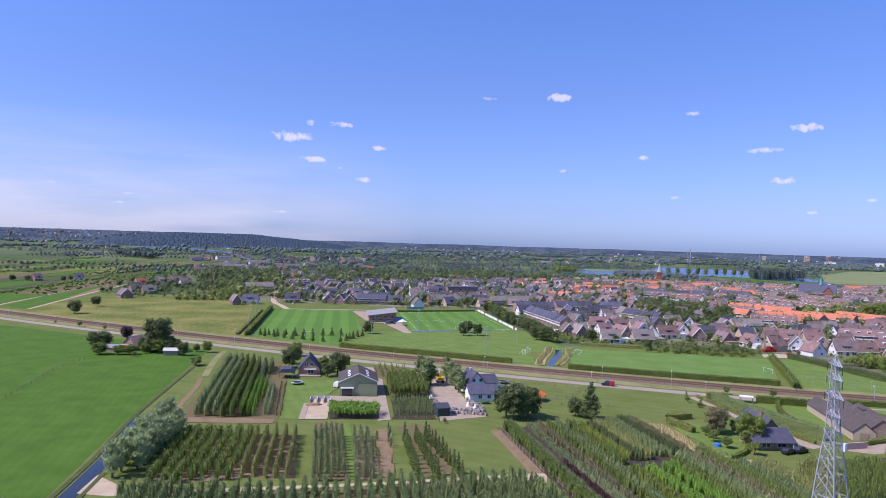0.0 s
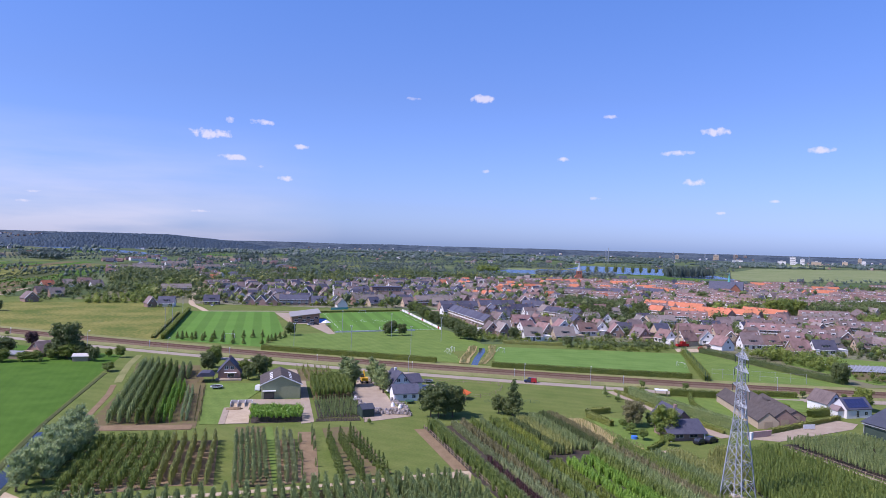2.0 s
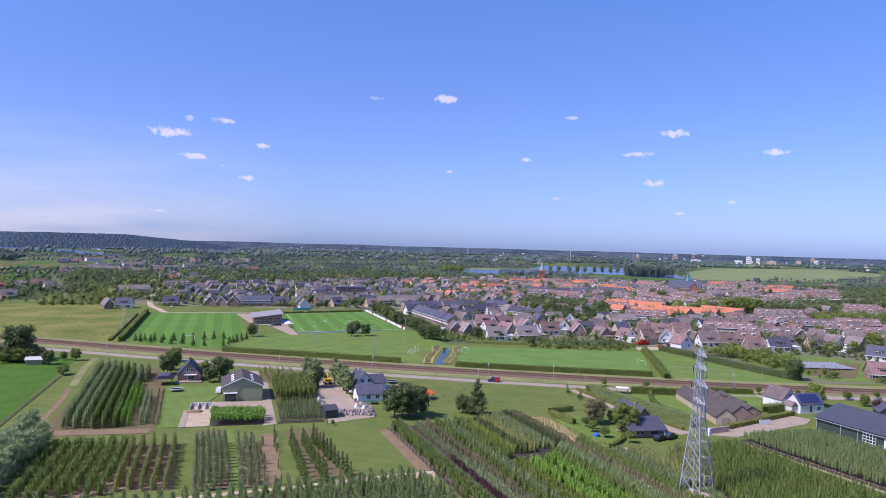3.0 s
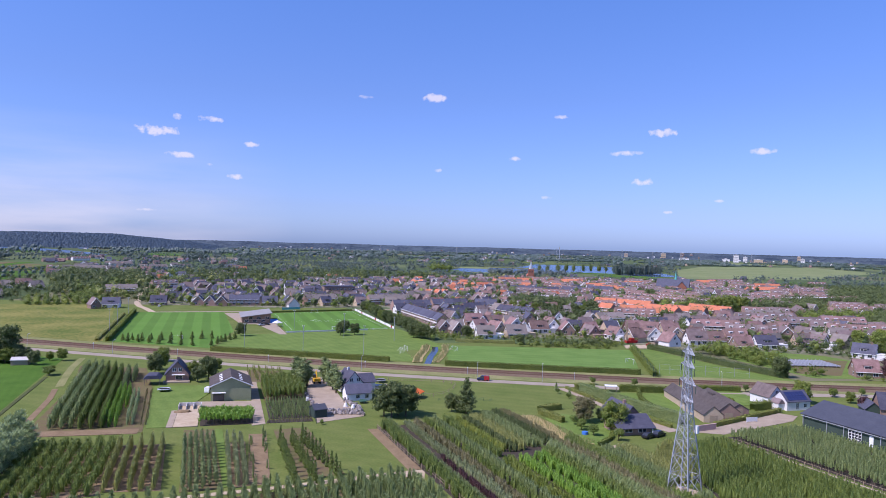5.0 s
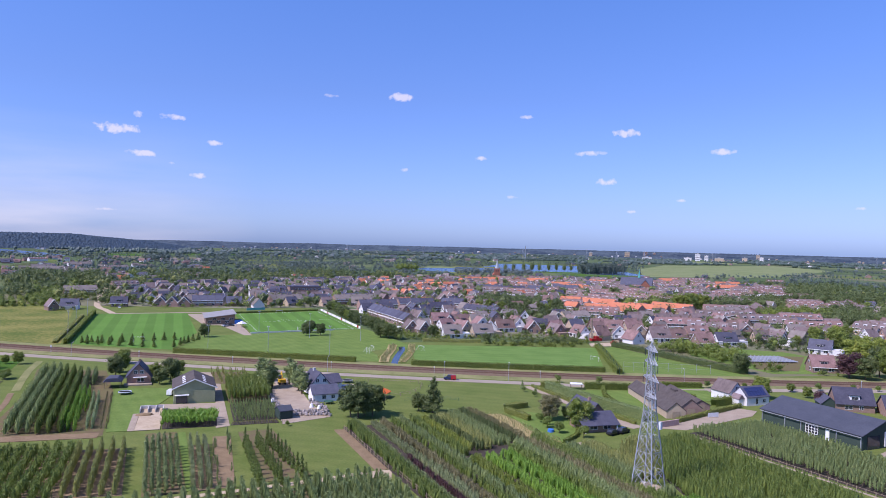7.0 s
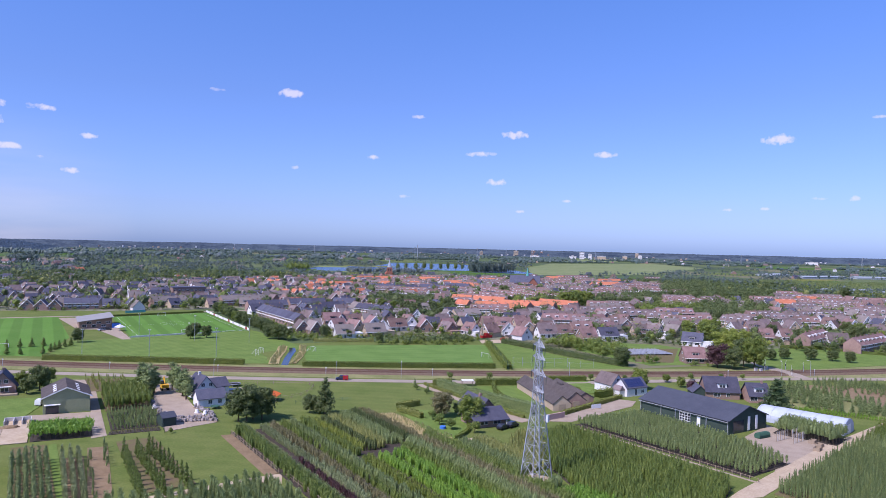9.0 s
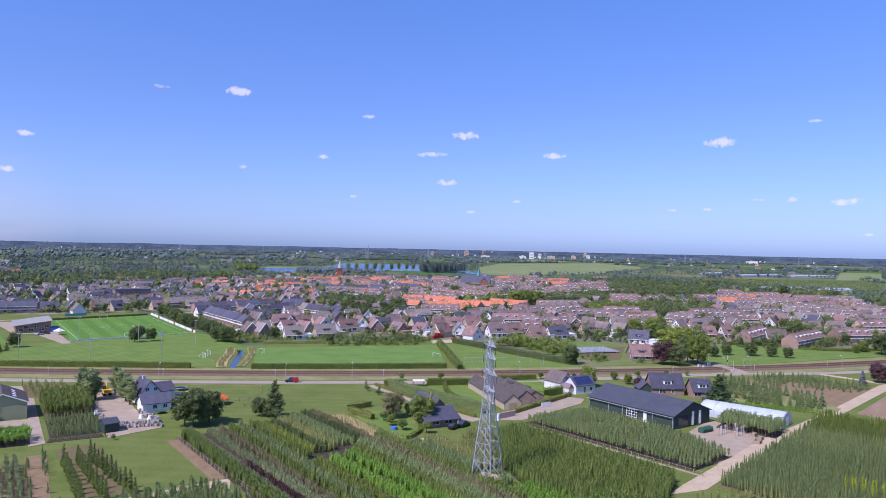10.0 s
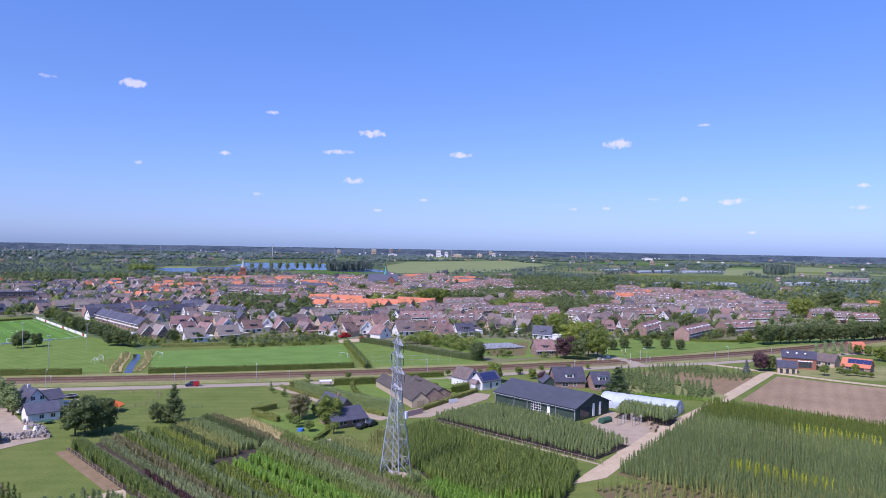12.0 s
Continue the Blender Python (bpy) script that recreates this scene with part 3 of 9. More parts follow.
def saplings(name, spots, heights, leaf, label, seed, width=0.3, n=26, size=0.34, low=0.12, stem=0.035, taper=0.75, category="nursery trees", heart=0.62):
    """A bed of nursery trees too many to count: stems and leaf sprays in one mesh."""
    rng = np.random.default_rng(seed)
    spots, heights = np.asarray(spots, float), np.asarray(heights, float)
    clear = np.hypot(spots[:, 0] - 78.4, spots[:, 1] - 140.6) > 4.6
    spots, heights = spots[clear], heights[clear]
    m, n, size = len(spots), int(n * 1.35), size * 0.74
    # stems: three-sided spikes
    a = np.array([0, 2.1, 4.2])
    ring = np.stack((np.cos(a), np.sin(a)), 1) * stem
    base = np.concatenate((spots[:, None, :] + ring[None], np.zeros((m, 3, 1))), 2)
    tip = np.concatenate((spots, heights[:, None] * 0.97), 1)[:, None, :]
    v1 = np.concatenate((base, tip), 1).reshape(-1, 3)
    i = np.arange(m)[:, None] * 4
    f1 = np.concatenate((i + [[0, 1, 3]], i + [[1, 2, 3]], i + [[2, 0, 3]]), 1).reshape(-1, 3)
    u = rng.uniform(0, 1, (m, n)) ** 0.85
    z = (low + (1.0 - low) * u) * heights[:, None]
    r = width * heights[:, None] * 0.33 * (1 - u * taper) * np.minimum(1.0, 0.45 + u * 4) * rng.uniform(0.35, 1.1, (m, n))
    ang = rng.uniform(0, 6.2832, (m, n))
    c = np.stack((spots[:, :1] + np.cos(ang) * r, spots[:, 1:] + np.sin(ang) * r, z), 2).reshape(-1, 3)
    d = np.stack((np.cos(ang), np.sin(ang), np.full_like(ang, 0.5)), 2).reshape(-1, 3)
    k = int(len(c) * 0.72)
    order = rng.permutation(len(c))
    va, fa = cards(rng, c[order[:k]], d[order[:k]], size * 1.6, True, True)
    vb, fb = cards(rng, c[order[k:]], d[order[k:]], size * 0.85, False, True)
    v2, f2 = np.concatenate((va, vb)), np.concatenate((fa, fb + len(va)))
    # dense hearts of the crowns: uneven five-sided spindles
    levels = np.array((low + 0.02, low + (1 - low) * 0.3, low + (1 - low) * 0.66))
    fat = np.array([width * 0.33 * (1 - (q - low) / (1 - low) * taper) * min(1.0, 0.45 + (q - low) / (1 - low) * 4) for q in levels]) * heart
    a5 = np.arange(5) * 1.2566
    reach = fat[None, :, None] * heights[:, None, None] * rng.uniform(0.7, 1.2, (m, 3, 5))
    turn = a5[None, None, :] + rng.uniform(0, 6.28, (m, 1, 1))
    v3 = np.stack((spots[:, 0][:, None, None] + np.cos(turn) * reach, spots[:, 1][:, None, None] + np.sin(turn) * reach, (levels[None, :, None] * heights[:, None, None]) + rng.normal(0, 0.08, (m, 3, 5))), 3).reshape(m, 15, 3)
    peak = np.concatenate((spots, heights[:, None] * 0.95), 1)[:, None, :]
    v3 = np.concatenate((v3, peak), 1).reshape(-1, 3)
    tri = []
    for k in range(5):
        j = (k + 1) % 5
        tri += [(k, j, 5 + j), (k, 5 + j, 5 + k), (5 + k, 5 + j, 10 + j), (5 + k, 10 + j, 10 + k), (10 + k, 10 + j, 15)]
    f3 = (np.array(tri)[None] + (np.arange(m) * 16)[:, None, None]).reshape(-1, 3)
    me = soup(name, np.concatenate((v1, v2, v3)), np.concatenate((f1, f2 + len(v1), f3 + len(v1) + len(v2))), [STEM, LEAVES[leaf]], np.r_[np.zeros(len(f1)), np.ones(len(f2) + len(f3))])
    return tagged(new(name, me), label, category, kind="stuff")


def inside(pts, poly):
    """Which of the points lie in the polygon."""
    x, y = pts[:, 0], pts[:, 1]
    ok = np.zeros(len(pts), bool)
    for (x0, y0), (x1, y1) in zip(poly, poly[1:] + poly[:1]):
        hit = ((y0 > y) != (y1 > y)) & (x < (x1 - x0) * (y - y0) / (y1 - y0 + 1e-12) + x0)
        ok ^= hit
    return ok


def rows_in(poly, along, gap, step, seed, jitter=0.12):
    """Spots in rows that run at the given angle (degrees from x) inside a polygon."""
    rng = np.random.default_rng(seed)
    c = np.mean(poly, axis=0)
    d = np.array((math.cos(radians(along)), math.sin(radians(along))))
    s = np.array((-d[1], d[0]))
    rel = np.array(poly) - c
    R = np.abs(rel).max() * 1.5
    g = np.stack(np.meshgrid(np.arange(-R, R, step), np.arange(-R, R, gap), indexing="ij"), -1).reshape(-1, 2)
    p = c + g[:, :1] * d + g[:, 1:] * s + rng.normal(0, jitter, g.shape) * (step, step)
    return p[inside(p, poly)]


def hedge(name, pts, height, width, leaf, label, seed, dense=9.0, size=0.45, shaggy=0.12):
    """A clipped hedge along a line: a solid heart under leaf sprays."""
    rng = np.random.default_rng(seed)
    line = smooth_line(pts, 3.0)
    w = width / 2
    bm = ribbon(bmesh.new(), line, ((-w * 0.8, 0), (-w * 0.8, height * 0.9), (w * 0.8, height * 0.9), (w * 0.8, 0)))
    bmesh.ops.holes_fill(bm, edges=bm.edges, sides=4)
    bmesh.ops.triangulate(bm, faces=bm.faces)
    bm.verts.ensure_lookup_table()
    bm.verts.index_update()
    v0 = np.array([v.co[:] for v in bm.verts])
    f0 = np.array([[v.index for v in f.verts] for f in bm.faces])
    bm.free()
    L = np.array([p[:2] for p in line])
    seg = np.diff(L, axis=0)
    lens = np.hypot(*seg.T)
    n = int(lens.sum() * (2 * height + width) * dense)
    k = rng.choice(len(seg), n, p=lens / lens.sum())
    p = L[k] + seg[k] * rng.uniform(0, 1, (n, 1))
    side = np.stack((seg[k][:, 1], -seg[k][:, 0]), 1) / lens[k][:, None]
    q = rng.uniform(0, 2 * height + width, n)
    z = np.where(q < height, q, np.where(q < height + width, height, 2 * height + width - q))
    o = np.where(q < height, -w, np.where(q < height + width, q - height - w, w))
    outv = np.concatenate((side * np.where(np.abs(o) >= w - 1e-6, np.sign(o), 0)[:, None], np.where(np.abs(o) >= w - 1e-6, 0.2, 1.0)[:, None]), 1)
    c = np.concatenate((p + side * o[:, None], z[:, None]), 1) + rng.normal(0, shaggy, (n, 3))
    c[:, 2] = np.maximum(c[:, 2], 0.1)
    v, f = cards(rng, c, outv, size)
    me = soup(name, np.concatenate((v0, v)), np.concatenate((f0, f + len(v0))), [LEAVES[leaf]])
    return tagged(new(name, me), label, "hedge")


def woods(name, spots, heights, leaf, label, seed, wide=1.5, category="woodland", base=None):
    """Far woods and shrubs: lumpy crowns of several sizes in one mesh."""
    rng = np.random.default_rng(seed)
    iv, jf = ico()
    spots, heights = np.asarray(spots, float), np.asarray(heights, float)
    m, k = len(spots), len(iv)
    r = heights * rng.uniform(0.38, 0.56, m)
    lump = rng.uniform(0.78, 1.22, (m, k, 1))
    stretch = np.stack((r * rng.uniform(0.8, wide, m), r * rng.uniform(0.8, 1.3, m), heights * rng.uniform(0.4, 0.55, m)), 1)
    zc = heights * 0.48 + (0 if base is None else base)
    v = iv[None] * lump * stretch[:, None, :] + np.concatenate((spots, zc[:, None]), 1)[:, None, :]
    f = jf[None] + (np.arange(m) * k)[:, None, None]
    me = soup(name, v.reshape(-1, 3), f.reshape(-1, 3), [LEAVES[leaf]], smooth=leaf in ("hill", "horizon"))
    return tagged(new(name, me), label, category, kind="stuff")

# ---------------------------------------------------------------- ground, water, railway, roads
def ground_sheet():
    """One round sheet of land out to the horizon."""
    radii = [0, 60, 140, 260, 420, 700, 1100, 1700, 2500, 3400, 4300, 4900]
    n = 96
    v, f = [(0, 0, 0)], []
    for r in radii[1:]:
        v += [(r * math.cos(6.28318 * i / n), r * math.sin(6.28318 * i / n), 0) for i in range(n)]
    bm = bmesh.new()
    vs = [bm.verts.new(p) for p in v]
    for i in range(n):
        j = (i + 1) % n
        bm.faces.new((vs[0], vs[1 + i], vs[1 + j]))
        for k in range(len(radii) - 2):
            a = 1 + k * n
            bm.faces.new((vs[a + i], vs[a + n + i], vs[a + n + j], vs[a + j]))
    return tagged(part("ground", bm, COUNTRY, None), "flat green farmland with fields and pastures", "ground", kind="structure")


ground_sheet()


def rail_y(x):
    """The railway's gentle curve."""
    t = max(-300.0, min(420.0, x))
    y = 310.8 - 0.4038 * t + 3.715e-4 * t * t + 2.32e-7 * t ** 3
    slope = -0.4038 + 7.43e-4 * t + 6.97e-7 * t * t
    return y + slope * (x - t)


def beside(x0, x1, off, step=30):
    """Points along the railway, shifted off metres towards the far side."""
    n = max(2, int(abs(x1 - x0) / step))
    return [(x0 + (x1 - x0) * i / n, rail_y(x0 + (x1 - x0) * i / n) + off) for i in range(n + 1)]


# near country: one grass plot under everything this side of the village
sheet("field", [(-420, 20), (420, -20), (560, 190), (330, 262), (196, 262), (160, 372), (60, 372), (20, 575), (-130, 575), (-300, 620), (-480, 480)], 0.02, GRASS, "short green meadow grass between nursery beds and houses", "grass")
sheet("pasture", [(-86, 60), (-66.5, 105), (-75.5, 138), (-85.5, 194), (-98, 279), (-104, 322), (-171, 354), (-245, 390), (-420, 470), (-430, 60)], 0.05, PASTURE, "lush green pasture with faint mowing lines", "pasture")
sheet("meadow", [(-252, 434), (-150, 387), (-108, 368), (-104, 376), (-150, 574), (-265, 566), (-300, 480)], 0.05, MEADOW, "tall dry meadow with yellowing grass", "meadow")
sheet("sports_field", [(-101, 374), (-124, 518), (-65, 525), (-46, 416), (-50, 352)], 0.06, TURF, "striped mown football field", "football field")
sheet("football_pitch", [(-16.5, 411), (45, 431), (28, 543), (-33, 520)], 0.06, TURF, "striped mown football pitch with white lines", "football pitch")
sheet("sports_field", [(-48, 350), (42, 312), (44, 316), (42, 345), (66, 352), (50, 428), (46, 430), (-17, 409.5), (-44, 400)], 0.05, LAWN, "mown green training ground by the railway", "sports field")
sheet("training_field", [(57, 305), (134, 280), (160, 346), (106, 356), (68, 362), (62, 340)], 0.06, TRAIN_TURF, "mown green training field behind a hedge", "sports field")
sheet("training_field", [(139, 272), (193, 262), (181, 296), (172, 350), (164, 345)], 0.06, LAWN, "lush green field beside the railway", "sports field")
sheet("paddock", [(30, 224), (28, 240), (40, 270), (84, 258), (92, 248), (84, 222), (65, 211), (36, 216)], 0.05, GRASS, "green paddock beside the road", "paddock")
sheet("lawn", [(254, 246), (272, 241), (357, 240), (500, 215), (500, 228), (364, 257), (346, 271), (338, 288), (318, 300), (296, 296), (262, 262)], 0.2, LAWN, "green strip of lawn beside the railway", "lawn")


def railway():
    bed = tagged(part("railway", ribbon(bmesh.new(), smooth_line(beside(-700, 620, 0), 12), ((-6.2, 0.03), (-4.6, 0.5), (4.6, 0.5), (6.2, 0.03))), BALLAST, None), "double railway track on rusty brown ballast", "railway", kind="structure")
    line = smooth_line(beside(-330, 480, 0), 10)
    for off in (-2.72, -1.28, 1.28, 2.72):
        part("rail", ribbon(bmesh.new(), line, ((off - 0.05, 0.55), (off - 0.05, 0.72), (off + 0.05, 0.72), (off + 0.05, 0.55))), RAIL_STEEL, bed, "rusty steel rail")
    # sleepers of both tracks
    v, f, n = [], [], 0
    pts = smooth_line(beside(-140, 300, 0), 0.9)
    for a, b in zip(pts, pts[1:]):
        d = (b - a).normalized()
        s = Vector((d.y, -d.x, 0))
        for off in (-2.0, 2.0):
            c = a + s * off
            quad = [c + s * i * 1.25 + d * j * 0.13 for i, j in ((-1, -1), (1, -1), (1, 1), (-1, 1))]
            v += [(*p[:2], 0.58) for p in quad] + [(*p[:2], 0.45) for p in quad]
            f += [[n, n + 1, n + 2, n + 3], [n, n + 4, n + 5, n + 1], [n + 1, n + 5, n + 6, n + 2], [n + 2, n + 6, n + 7, n + 3], [n + 3, n + 7, n + 4, n]]
            n += 8
    ob = part("sleepers", soup("sleepers", v, f, [SLEEPER]), None, bed, "weathered brown sleepers")
    ob["kind"] = "stuff"


strip("verge", beside(-700, 620, 9.5), 7.5, 0.10, VERGE, "rough grass verge along the railway", "verge")
strip("verge", beside(-700, 620, -10.2), 7.5, 0.10, VERGE, "rough grass verge along the railway", "verge")
railway()
ROAD = beside(-420, 100, -19.5) + [(140, 241.5), (190, 234), (240, 226), (285, 214), (340, 206), (520, 180)]
strip("road", ROAD, 5.6, 0.14, ASPHALT, "narrow grey asphalt road along the railway", "road")
over = smooth_line([(250, 222), (252, 229), (255, 242), (262, 262), (285, 300), (300, 330)], 2)
for p in over:
    p.z = 0.14 + 0.52 * min(1.0, max(0.0, 1.45 - abs(p.y - rail_y(p.x)) / 11))
tagged(part("road", ribbon(bmesh.new(), over, ((-3.1, -0.7), (-2.5, 0), (0, 0.02), (2.5, 0), (3.1, -0.7))), ASPHALT, None), "grey asphalt road over a level crossing", "road", kind="structure")
strip("driveway", [(90, 252), (94, 232), (96, 212), (99, 198), (102, 190)], 4.5, 0.12, PAVING, "grey paved driveway between hedges", "driveway")
strip("road", [(-112, 520), (-60, 528), (-30, 532), (28, 551), (80, 560)], 4, 0.10, PAVING, "pale path behind the sports fields", "path")
strip("road", [(-112, 520), (-122, 545), (-136, 580), (-155, 670), (-170, 750), (-186, 850)], 4.5, 0.10, SAND, "pale brick street into the village", "road")

# ditches and brook
strip("water", [(-64, 90), (-70.5, 130), (-75.5, 163), (-82.5, 196)], 3.4, 0.06, WATER, "narrow dark ditch full of water", "ditch")
strip("verge", [(-67, 90), (-73.3, 130), (-78.3, 163), (-85.2, 198), (-96.5, 280)], 1.2, 0.16, DITCH_BANK, "rough grassy ditch bank", "bank")
strip("verge", [(-61.5, 90), (-68, 130), (-73, 163), (-80, 196)], 1.0, 0.14, DITCH_BANK, "green ditch bank", "bank")
strip("water", [(47, 303), (52, 325), (57.5, 345), (59, 356)], 3.0, 0.07, WATER, "brook with blue water between reeds", "brook")
strip("bank", [(43.5, 309), (46.5, 325), (52, 345), (55.5, 362)], 4.4, 0.25, STRAW, "bank of dry reeds beside the brook", "bank")
strip("bank", [(51.5, 309), (57, 325), (62.5, 345), (65, 362)], 3.2, 0.25, STRAW, "bank of dry reeds beside the brook", "bank")
sheet("lake", [(255, 1440), (300, 1330), (420, 1350), (545, 1400), (640, 1300), (700, 1290), (870, 1890), (630, 2030), (480, 1700), (350, 1650)], 0.10, LAKE, "wide blue lake behind the village", "lake")
sheet("lake", [(-1500, 3100), (-1060, 2660), (-840, 2360), (-650, 2100), (-540, 1930), (-560, 2060), (-700, 2350), (-950, 2750), (-1400, 3300)], 0.10, LAKE, "far pale river bend below the hills", "river")
sheet("pasture", [(665, 1235), (985, 1295), (1640, 1870), (1850, 2430), (1255, 2200), (900, 1700)], 0.08, RIVER_MEADOW, "wide pale green river meadows", "pasture")
sheet("pasture", [(1420, 1035), (1514, 970), (2290, 1100), (2730, 1590), (2025, 1460)], 0.08, RIVER_MEADOW, "far pale green pastures", "pasture")
sheet("orchard_ground", [(1045, 1072), (937, 906), (936, 674), (1096, 667), (1400, 960)], 0.08, MEADOW, "far orchard plots with dry grass", "orchard")

# paths and yards
sheet("path", [(110, 117.6), (120, 117), (168, 138.6), (224, 158), (285, 181.5), (290, 184.5), (283, 186), (219, 161), (164.5, 142), (117.5, 121.5)], 0.10, SAND, "pale sandy path between nursery beds", "path")
strip("path", [(282.7, 213), (287, 196), (289, 183), (295, 160), (302, 140), (318, 100)], 3.6, 0.12, SAND, "pale sandy farm track", "path")
sheet("path", [(-64, 140), (-29, 147.3), (-7, 152.3), (18.4, 158.3), (24.2, 155.5), (25.4, 162.3), (18.6, 161.3), (-7.5, 154), (-30, 149), (-61, 143), (-72.2, 152), (-71, 141)], 0.10, SAND, "pale sandy path through the nursery", "path")
sheet("yard", [(127.5, 123), (142, 129), (150, 133), (170, 142), (171, 166), (153.5, 157), (140.5, 133)], 0.075, PAVING, "pale paved nursery yard", "yard")
sheet("yard", [(107, 189), (115, 186), (146, 199), (152, 205), (148, 210), (114, 194)], 0.10, PAVING, "pale paved yard before the barn", "yard")
sheet("yard", [(0.7, 207), (14.7, 214), (9.5, 232), (8, 244), (3.5, 277), (-2, 277), (-3, 254)], 0.10, PAVING, "pale paved yard full of garden stone", "yard")
sheet("yard", [(-17.2, 205), (-13.6, 206.8), (-24, 290), (-35, 293), (-22.5, 262)], 0.10, PAVING, "grey paved drive beside the shed", "driveway")
sheet("yard", [(-40.5, 236), (-18, 236.5), (-17.8, 229), (-38, 229)], 0.09, PAVING, "grey paved forecourt of the shed", "yard")
sheet("car_park", [(-64, 518), (-47, 518), (-28, 470), (-16, 403), (-20, 403), (-36, 450), (-46, 452)], 0.09, PAVING, "pale paved ground beside the clubhouse", "car park")
sheet("yard", [(160, 352), (178, 352), (176, 364), (164, 364)], 0.09, SAND, "sandy yard beside the crane", "yard")
sheet("yard", [(206, 279), (222, 272), (256, 310), (228, 318)], 0.09, BED_SOIL, "allotment plots behind the railway", "allotment")
sheet("field", [(224.5, 155), (282, 178), (296, 141), (306, 104), (250, 72), (231, 110)], 0.09, PLOUGHED, "bare tilled brown field", "field")
sheet("field", [(-295, 477), (-272, 468), (-317, 711), (-336, 685)], 0.08, PASTURE, "narrow green strips of garden plots", "field")
sheet("field", [(-292, 560), (-285, 558), (-315, 706), (-326, 694)], 0.085, SOIL, "strip of bare reddish garden soil", "field")
strip("path", [(-300, 476), (-317, 580), (-338, 688)], 2.2, 0.12, SAND, "pale path along garden plots", "path")
strip("path", [(-270, 467), (-292, 580), (-315, 712)], 2.2, 0.12, SAND, "pale path along garden plots", "path")

# ---------------------------------------------------------------- village houses
# rows of houses: the ends of the front, how many, and a style: T terrace, G gable front, V villa; roof o r b d g; wall k w e
WEST_HAMLET = [
    (-412, 724, -408, 730, 1, "Vbk"), (-810, 1527, -802, 1538, 1, "Vbk"), (-387, 754, -381, 757, 1, "Vdw"),
    (-776, 1582, -761, 1602, 2, "Vgw"), (-254, 563, -245, 571, 1, "Gbk"), (-844, 1885, -825, 1909, 3, "Vok"),
    (-272, 626, -265, 634, 1, "Vbk"), (-300, 704, -293, 713, 1, "Vow"), (-254, 611, -246, 619, 1, "Vgk"),
    (-289, 727, -282, 729, 1, "Vgw"), (-289, 726, -282, 734, 1, "Vgk"), (-293, 759, -279, 763, 1, "Vrk"),
    (-285, 758, -277, 762, 1, "Vrw"), (-268, 728, -257, 739, 1, "Vgw"), (-259, 713, -251, 722, 1, "Vgw"),
]
NORTH_WEST = [
    (-510, 1449, -490, 1470, 2, "Vgk"), (-484, 1536, -459, 1561, 6, "Trw"), (-361, 1157, -339, 1179, 5, "Tgw"),
    (-345, 1101, -307, 1119, 7, "Tgk"), (-158, 540, -152, 543, 1, "Gbk"), (-153, 548, -141, 549, 1, "Vdw"),
    (-345, 1283, -316, 1309, 7, "Tgw"), (-351, 1310, -321, 1328, 6, "Tgw"), (-186, 678, -161, 688, 4, "Tgk"),
    (-272, 1060, -252, 1068, 4, "Tgw"), (-263, 1150, -251, 1159, 1, "Vgw"), (-266, 1183, -238, 1207, 6, "Tgw"),
    (-128, 569, -110, 571, 1, "Vdk"), (-146, 689, -141, 691, 1, "Grk"), (-187, 890, -179, 892, 1, "Vok"),
]
SPORT_SIDE = [
    (-163, 759, -142, 776, 5, "Tbk"), (-126, 630, -118, 637, 1, "Gbk"), (-157, 899, -142, 904, 1, "Vgw"),
    (-146, 831, -126, 846, 2, "Vdk"), (-104, 635, -88, 643, 1, "Vdk"), (-95, 573, -69, 573, 3, "Gdk"),
    (-143, 1005, -135, 1011, 1, "Vgw"), (-72, 633, -60, 635, 1, "Vdk"), (-125, 1203, -115, 1208, 1, "Vok"),
    (-68, 576, -45, 579, 4, "Tdk"), (-44, 579, -30, 581, 1, "Vdk"), (-23, 738, 6, 743, 3, "Gdk"),
    (-17, 902, 1, 908, 2, "Vgw"), (-8, 588, 17, 602, 5, "Tgk"), (7, 977, 26, 966, 2, "Gow"),
]
OLD_STREETS = [
    (12, 865, 45, 856, 3, "Vbk"), (43, 755, 81, 772, 5, "Gdw"), (43, 595, 79, 610, 7, "Tgk"),
    (89, 740, 101, 745, 1, "Gdw"), (58, 545, 88, 552, 5, "Tdk"), (60, 515, 74, 440, 13, "Tdk"),
    (113, 871, 134, 878, 2, "Gok"), (106, 687, 130, 695, 3, "Gok"), (129, 813, 154, 821, 3, "Gbw"),
    (70, 408, 78, 408, 1, "Gbk"), (91, 561, 121, 568, 5, "Tdk"), (86, 488, 103, 489, 1, "Vdw"),
    (77, 403, 84, 405, 1, "Ggk"), (134, 709, 150, 713, 2, "Gow"), (122, 639, 141, 641, 2, "Gdw"),
]
CHURCH_QUARTER = [
    (154, 815, 186, 824, 4, "Gok"), (94, 453, 109, 456, 1, "Vrk"), (110, 525, 130, 535, 4, "Tdk"),
    (203, 916, 221, 920, 1, "Vrk"), (153, 727, 185, 735, 4, "Grk"), (126, 569, 143, 563, 3, "Tdk"),
    (189, 838, 212, 844, 2, "Vok"), (88, 385, 98, 385, 1, "Vgw"), (138, 629, 171, 629, 4, "Gbk"),
    (240, 994, 255, 997, 1, "Vok"), (107, 442, 120, 445, 1, "Vrk"), (247, 958, 273, 964, 5, "Tok"),
    (131, 518, 148, 489, 6, "Tdk"), (117, 424, 126, 426, 1, "Grw"), (106, 390, 118, 390, 1, "Vgw"),
]
